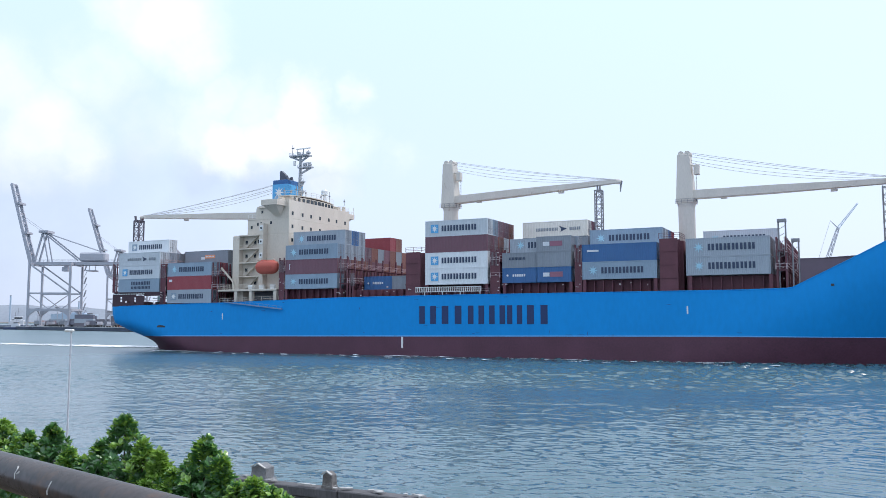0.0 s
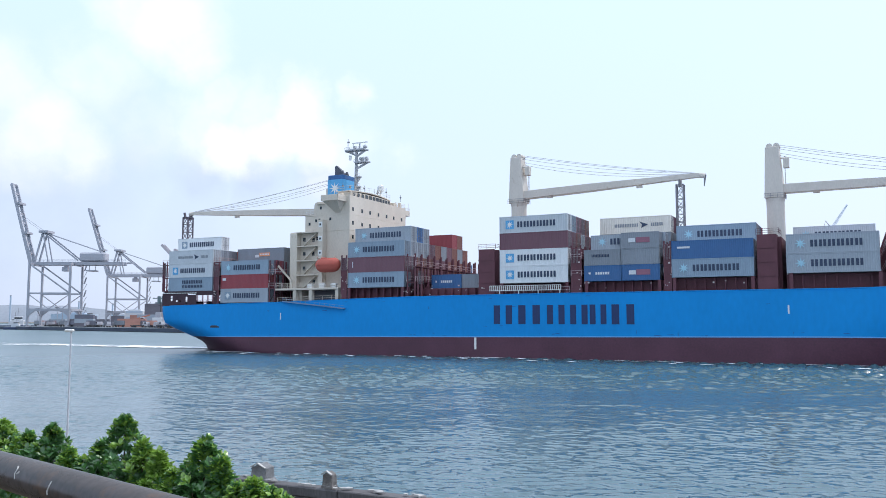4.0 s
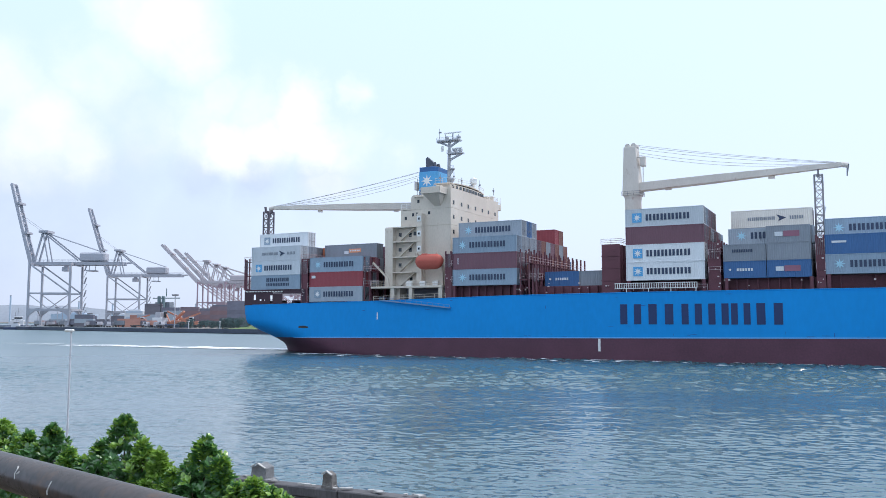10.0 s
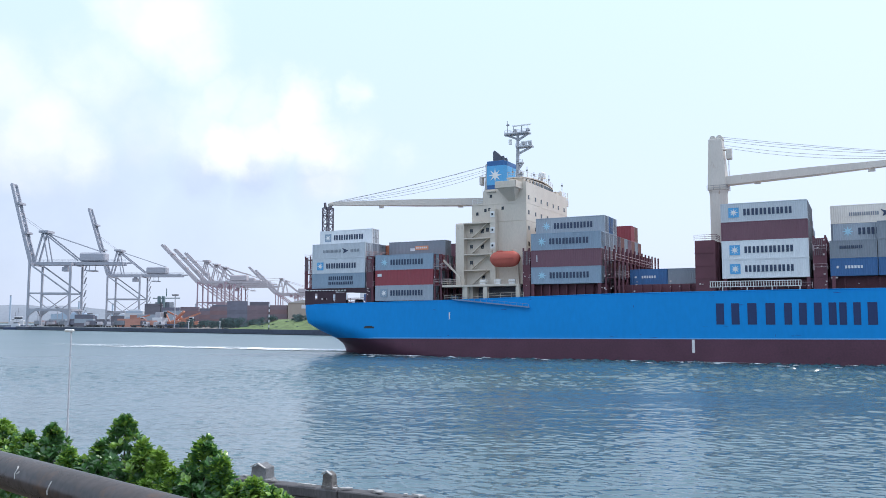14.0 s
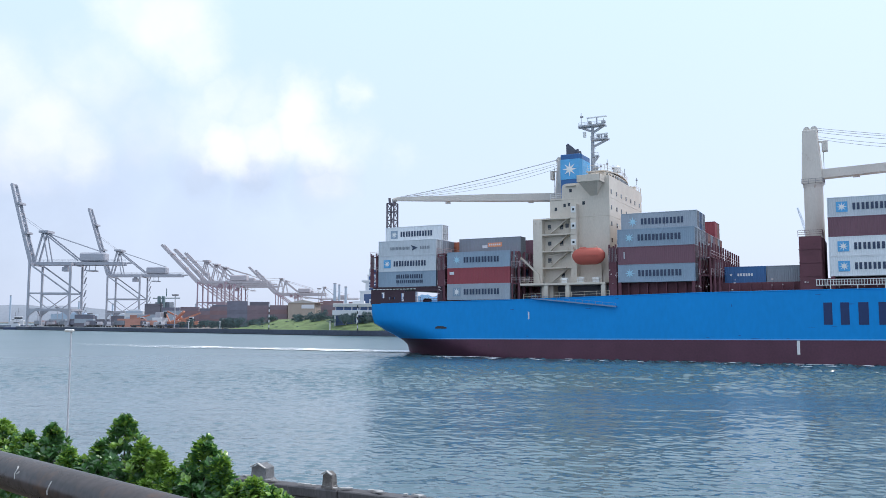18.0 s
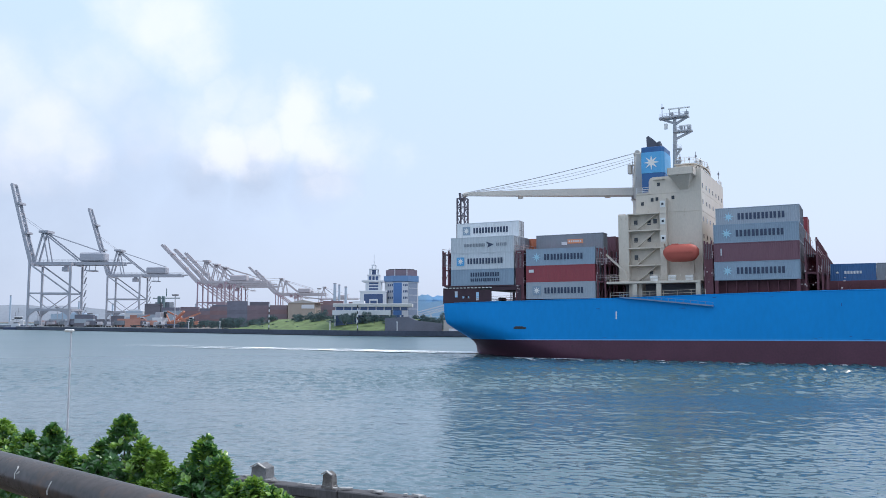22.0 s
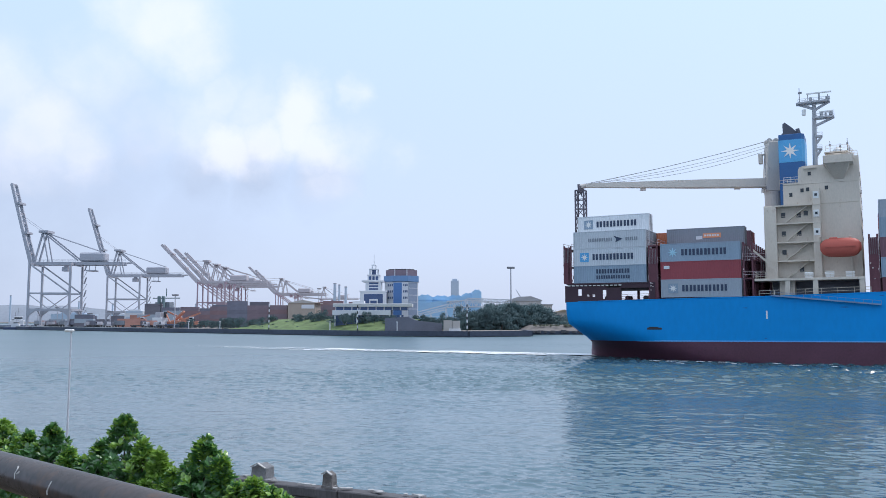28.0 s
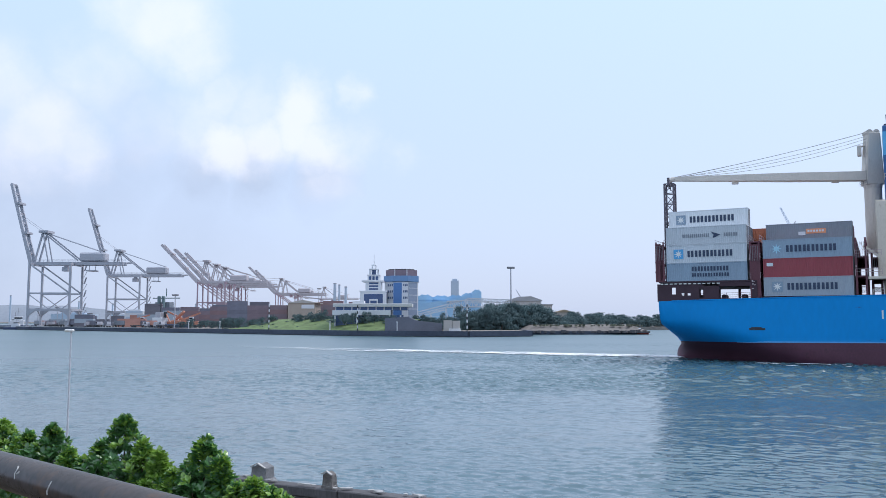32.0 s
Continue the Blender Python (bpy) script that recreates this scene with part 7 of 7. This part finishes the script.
part("main_boom", lattice_boom(FOOT, ELBOW, 4.6, 1.6, 20, 0.24), FAR_CRANE, barge, "grey lattice boom")
part("fly_jib", lattice_boom(ELBOW, TIP, 1.6, 0.7, 10, 0.13), FARGREY, barge, "thin fly jib")
part("back_strut", tube(B(), ELBOW, (2.5, 0, 86), 0.45, 6, 0.25), FAR_CRANE, barge)
part("pendant_rope", tube(B(), (2.5, 0, 86), (-24, 0, 9), 0.10, 4), STEEL, barge)
part("machine_house", box(B(), -26, -19, -3, 3, 3, 9), FAR_CRANE, barge, bevel=0.2)


# ------------------------------------------------------------------ near shore: bank, seawall, rail, hedge
ALONG, OUT = Vector((0.889, -0.458, 0)), Vector((0.458, 0.889, 0))     # along and across the seawall
bm = B()
prev = None
for k in range(61):
    w = -60 + 2.0 * k
    row = [bm.verts.new(ALONG * w + OUT * n + Vector((0, 0, z + (0.07 * noise.noise((w * 0.7, n, 0)) if n < 13 else 0))))
           for n, z in ((-60, 4.78), (-8, 4.78), (1.6, 4.78), (3.0, 4.76), (4.2, 4.6), (5.5, 4.2), (7.5, 3.5), (10.5, 2.6), (12.8, 2.0), (14.3, 1.85))]
    if prev:
        for i in range(len(row) - 1):
            bm.faces.new((prev[i], row[i], row[i + 1], prev[i + 1]))
    prev = row
solid("near_bank", bm, SOIL, "earth bank falling to the seawall", "bank", kind="structure", smooth=True)


def seawall():
    wall = thing("seawall", "weathered concrete seawall with a chipped coping", "seawall", kind="structure")
    rr = random.Random(2)
    w = -46.0
    while w < 46:
        L = rr.uniform(2.2, 2.6)
        bm = B()
        c0, c1 = ALONG * (w + 0.012) + OUT * 14.5, ALONG * (w + L - 0.012) + OUT * 14.5
        h = 2.9 + rr.uniform(-0.02, 0.02)
        beam(bm, c0 + Vector((0, 0, (h - 0.2 - 2) / 2)), c1 + Vector((0, 0, (h - 0.2 - 2) / 2)), 0.28, h - 0.2 + 2)
        part("wall_block", bm, CONCRETE, wall)
        bm = B()
        beam(bm, c0 + Vector((0, 0, h - 0.1)), c1 + Vector((0, 0, h - 0.1)), 0.36, 0.2)
        part("coping", bm, CONCRETE, wall, bevel=0.02)
        w += L
    return wall


seawall()


def block_bollard(p, w, h, roof, label, material):
    b = thing("concrete_bollard", label, "bollard", "bollards on the seawall", m=pose(*p, 0, 0, -27))
    bm = prism(B(), [(-w / 2, 0), (w / 2, 0), (w / 2 * 0.95, h), (0, h + roof), (-w / 2 * 0.95, h)], -w * 0.4, w * 0.4)
    bmesh.ops.subdivide_edges(bm, edges=list(bm.edges), cuts=2, use_grid_fill=True)
    for v in bm.verts:
        v.co += noise.noise_vector(v.co * 6 + Vector(p)) * 0.022
    part("block", bm, material, b, bevel=0.012)
    bm = B()
    for sg in (-1, 1):
        beam(bm, (sg * w * 0.49, -w * 0.41, h + 0.012), (0, -w * 0.41, h + roof + 0.012), 0.05, 0.02)
    part("limewash_cap", bm, CHALK, b, "flaking pale limewash along the top")
    part("plinth", box(B(), -w * 0.56, w * 0.56, -w * 0.45, w * 0.45, -0.03, 0.05), material, b, bevel=0.015)


CHALK = paint("chalky_paint", (0.50, 0.49, 0.48), 0.85, var=0.35, scale=9, rust=0.8, rust_rgb=(0.16, 0.16, 0.155))
STONE = paint("mossy_stone", (0.21, 0.215, 0.225), 0.9, var=0.45, scale=5, bump=0.8, rust=0.7, rust_rgb=(0.07, 0.07, 0.065))
DSTONE = paint("dark_stone", (0.16, 0.15, 0.145), 0.9, var=0.5, scale=6, bump=0.8, rust=0.8, rust_rgb=(0.40, 0.40, 0.38))
block_bollard((-3.96, 18.34, 2.9), 0.41, 0.28, 0.09, "square grey concrete block with a pitched top on the seawall", STONE)
block_bollard((-2.38, 17.52, 2.9), 0.25, 0.27, 0.07, "dark broken concrete stub on the seawall", DSTONE)
MORTAR = paint("pale_mortar", (0.42, 0.415, 0.41), 0.9, var=0.3, scale=8)
mr = random.Random(14)
for k in range(16):
    u = -4.4 + 3.9 * k / 15 + mr.uniform(-0.1, 0.1) + (0.25 if k % 3 else 0.0)
    L, h = mr.uniform(0.10, 0.34), mr.uniform(0.012, 0.03)
    c = ALONG * (u / 0.889 - 7.4) + OUT * (14.5 + mr.uniform(-0.12, 0.1))
    pts = []
    for j in range(9):
        a, q = j * 0.698, mr.uniform(0.55, 1.1)
        pts.append((L * 0.5 * q * math.cos(a), 0.05 * q * math.sin(a)))
    solid("mortar_patch", slab(B(), pts, 0.0, h), MORTAR, "pale crumbled mortar patch on the coping", "mortar", m=pose(c.x, c.y, 2.918, 0, 0, -27.2))

# thin white lamp pole by the water
POLEGREY = paint("pole_grey_white", (0.56, 0.58, 0.62), 0.5)
lp = thing("lamp_pole", "thin white pole with a small flat lamp head", "lamp pole", m=pose(-8.2, 18.15, 1.9))
part("pole", tube(B(), (0, 0, 0), (0, 0, 4.26), 0.026, 8, 0.018), POLEGREY, lp)
part("lamp_head", box(B(), -0.13, 0.05, -0.06, 0.06, 4.23, 4.29), WHITE, lp, bevel=0.015)
part("base_plate", box(B(), -0.1, 0.1, -0.1, 0.1, -0.2, 0.02), WHITE, lp)

# pipe handrail in front of the camera
RAIL_A, RAIL_B = Vector((-11.16, 11.66, 5.70)), Vector((3.69, -1.08, 5.70))
rail = thing("pipe_rail", "dark worn steel pipe handrail with scratches", "railing")
part("top_pipe", tube(B(), RAIL_A, RAIL_B, 0.078, 28), PIPE, rail, smooth=True)
dr = (RAIL_B - RAIL_A).normalized()
for k in range(8):
    c = RAIL_A + dr * (0.4 + 2.6 * k)
    part("rail_post", tube(B(), (c.x, c.y, 4.4), (c.x, c.y, 5.65), 0.055, 14), PIPE, rail, smooth=True)
side = dr.cross(Vector((0, 0, 1))).normalized()
for stroke in (((12.358, 0.80), (12.371, 0.61), (12.368, 0.41), (12.380, 0.13)), ((12.706, 0.53), (12.704, 0.30), (12.693, 0.05), (12.692, -0.18)), ((12.40, 0.52), (12.385, 0.40))):
    bm = B()
    pts = [RAIL_A + dr * u + (Vector((0, 0, 1)) * math.sin(a) + side * math.cos(a)) * 0.0785 for u, a in stroke]
    for p, q in zip(pts, pts[1:]):
        tube(bm, p, q, 0.0042, 5, 0.003)
    part("scratch", bm, CHALK, rail, "pale paint scratch")


# clipped hedge: whorls of glossy leaves on upright shoots
def shrub(x, y, top, w, seed, young):
    r = random.Random(seed)
    base = 4.45
    h = top - base
    sh = thing("hedge_shrub", "dense glossy green hedge shrub with pointed leafy top" if young < 0.5 else "dense hedge shrub with yellow-green young leaves", "shrub", "hedge", m=pose(x, y, base))
    bm = B()
    for k in range(5):
        a = k * 1.26 + r.random()
        tube(bm, (0.02 * math.cos(a), 0.02 * math.sin(a), 0), (w * 0.3 * math.cos(a), w * 0.3 * math.sin(a), h * 0.7), 0.012, 5, 0.005)
    tube(bm, (0, 0, 0), (0, 0, h * 0.93), 0.016, 6, 0.005)
    part("stem", bm, TWIG, sh)
    vs, fs, yv, yf = [], [], [], []
    shoots = int(140 + 660 * w)
    for k in range(shoots):
        u = r.random() ** 0.8
        if u > 0.985:
            u = 1.0
        a = r.uniform(0, 6.283)
        prof = (1.0 - u ** 1.7) ** 0.85 * (0.9 + 0.58 * noise.noise((math.cos(a) * 2.1 + seed, math.sin(a) * 2.1, u * 5.5)))
        rad = w * 0.88 * prof * (r.uniform(0.62, 1.12) if k % 3 else r.uniform(0.15, 0.7)) + 0.012
        c = Vector((rad * math.cos(a), rad * math.sin(a), h * (0.18 + 0.785 * u)))
        if k % 4 == 0 and u < 0.96:                                    # a stray shoot that has outgrown the clipping
            c += Vector((math.cos(a) * 0.7, math.sin(a) * 0.7, 1.0)) * r.uniform(0.02, 0.075) * (1.15 - u)
        ax = (Vector((math.cos(a) * 0.75, math.sin(a) * 0.75, 0.8 + 1.1 * u)) + Vector((r.gauss(0, 0.2), r.gauss(0, 0.2), 0))).normalized()
        s1 = ax.orthogonal().normalized()
        s2 = ax.cross(s1)
        lv, lf = (yv, yf) if r.random() < young + 0.25 * (u > 0.8) else (vs, fs)
        n = r.randint(5, 8)
        for q in range(n):
            t = q * 2.4 + r.random() * 0.5
            tilt = r.uniform(0.55, 1.25) * (0.6 if q > n - 3 else 1.0)
            d = (ax * math.cos(tilt) + (s1 * math.cos(t) + s2 * math.sin(t)) * math.sin(tilt)).normalized()
            wd = d.cross(ax)
            wd = wd.normalized() if wd.length > 1e-3 else s1
            nn = wd.cross(d)
            L = r.uniform(0.044, 0.076) * (0.75 if q > n - 3 else 1.0)
            b = c - ax * 0.02 * (n - q) / n
            bw = L * 0.24
            i = len(lv)
            droop = nn * (-L * r.uniform(0.0, 0.12))
            fold = nn * (L * 0.05)
            lv += [tuple(b), tuple(b + d * L * 0.5 + wd * bw + fold), tuple(b + d * L + droop), tuple(b + d * L * 0.5 - wd * bw + fold), tuple(b + d * L * 0.55),
                   tuple(b + d * L * 0.82 + wd * bw * 0.72 + fold + droop * 0.6), tuple(b + d * L * 0.82 - wd * bw * 0.72 + fold + droop * 0.6)]
            lf += [(i, i + 1, i + 4), (i, i + 4, i + 3), (i + 1, i + 5, i + 4), (i + 4, i + 6, i + 3), (i + 4, i + 5, i + 2), (i + 4, i + 2, i + 6)]
    for name, v, f, m, lab in (("foliage", vs, fs, LEAF, "dark glossy leaves"), ("young_foliage", yv, yf, LEAFY, "yellow-green young leaves")):
        if f:
            me = bpy.data.meshes.new(name)
            me.from_pydata(v, [], f)
            me.materials.append(m)
            tagged(part(name, me, None, sh, lab), kind="stuff")


# (x, y, height of the tip, width, share of young leaves)
SHRUBS = ((-3.97, 7.48, 5.5, 0.41, 0.6), (-3.67, 7.22, 5.37, 0.22, 0.4), (-3.54, 7.11, 5.45, 0.2, 0.25), (-3.2, 6.82, 5.54, 0.4, 0.05), (-2.97, 6.62, 5.38, 0.2, 0.45),
          (-2.78, 6.46, 5.33, 0.2, 0.15), (-2.58, 6.28, 5.49, 0.25, 0.05), (-2.32, 6.07, 5.7, 0.43, 0.04), (-2.12, 5.89, 5.55, 0.22, 0.6), (-1.96, 5.75, 5.5, 0.22, 0.8),
          (-1.81, 5.63, 5.39, 0.16, 0.4), (-1.67, 5.51, 5.48, 0.19, 0.1), (-1.54, 5.39, 5.65, 0.35, 0.05), (-1.4, 5.27, 5.53, 0.18, 0.35), (-1.27, 5.16, 5.39, 0.17, 0.25),
          (-1.14, 5.05, 5.44, 0.23, 0.45), (-1.0, 4.93, 5.42, 0.2, 0.4), (-0.91, 4.86, 5.38, 0.12, 0.3))
for k, (x, y, z, w, young) in enumerate(SHRUBS):
    shrub(x, y, z, w, 40 + k, young)


def barge_at(t):
    s = t / 32.0
    return 307.0 - 27.0 * s + 3.0 * s * s, 650.0


def motions():
    times = [k * 2.0 for k in range(17)]
    for ob, local in AFLOAT:
        walk(ob, [(t, ship_pose(t) @ local) for t in times])
    walk(barge, [(t, pose(*barge_at(t), 0, 0, 0, a)) for t, a in ((0.0, 0), (8.0, 38), (16.0, 80), (20.0, 90), (32.0, 96))])
    walk(harbour, [(0.0, pose(-6.0, 4.0, 0)), (16.0, pose(0, 0, 0)), (32.0, pose(6.0, -4.0, 0))])


motions()
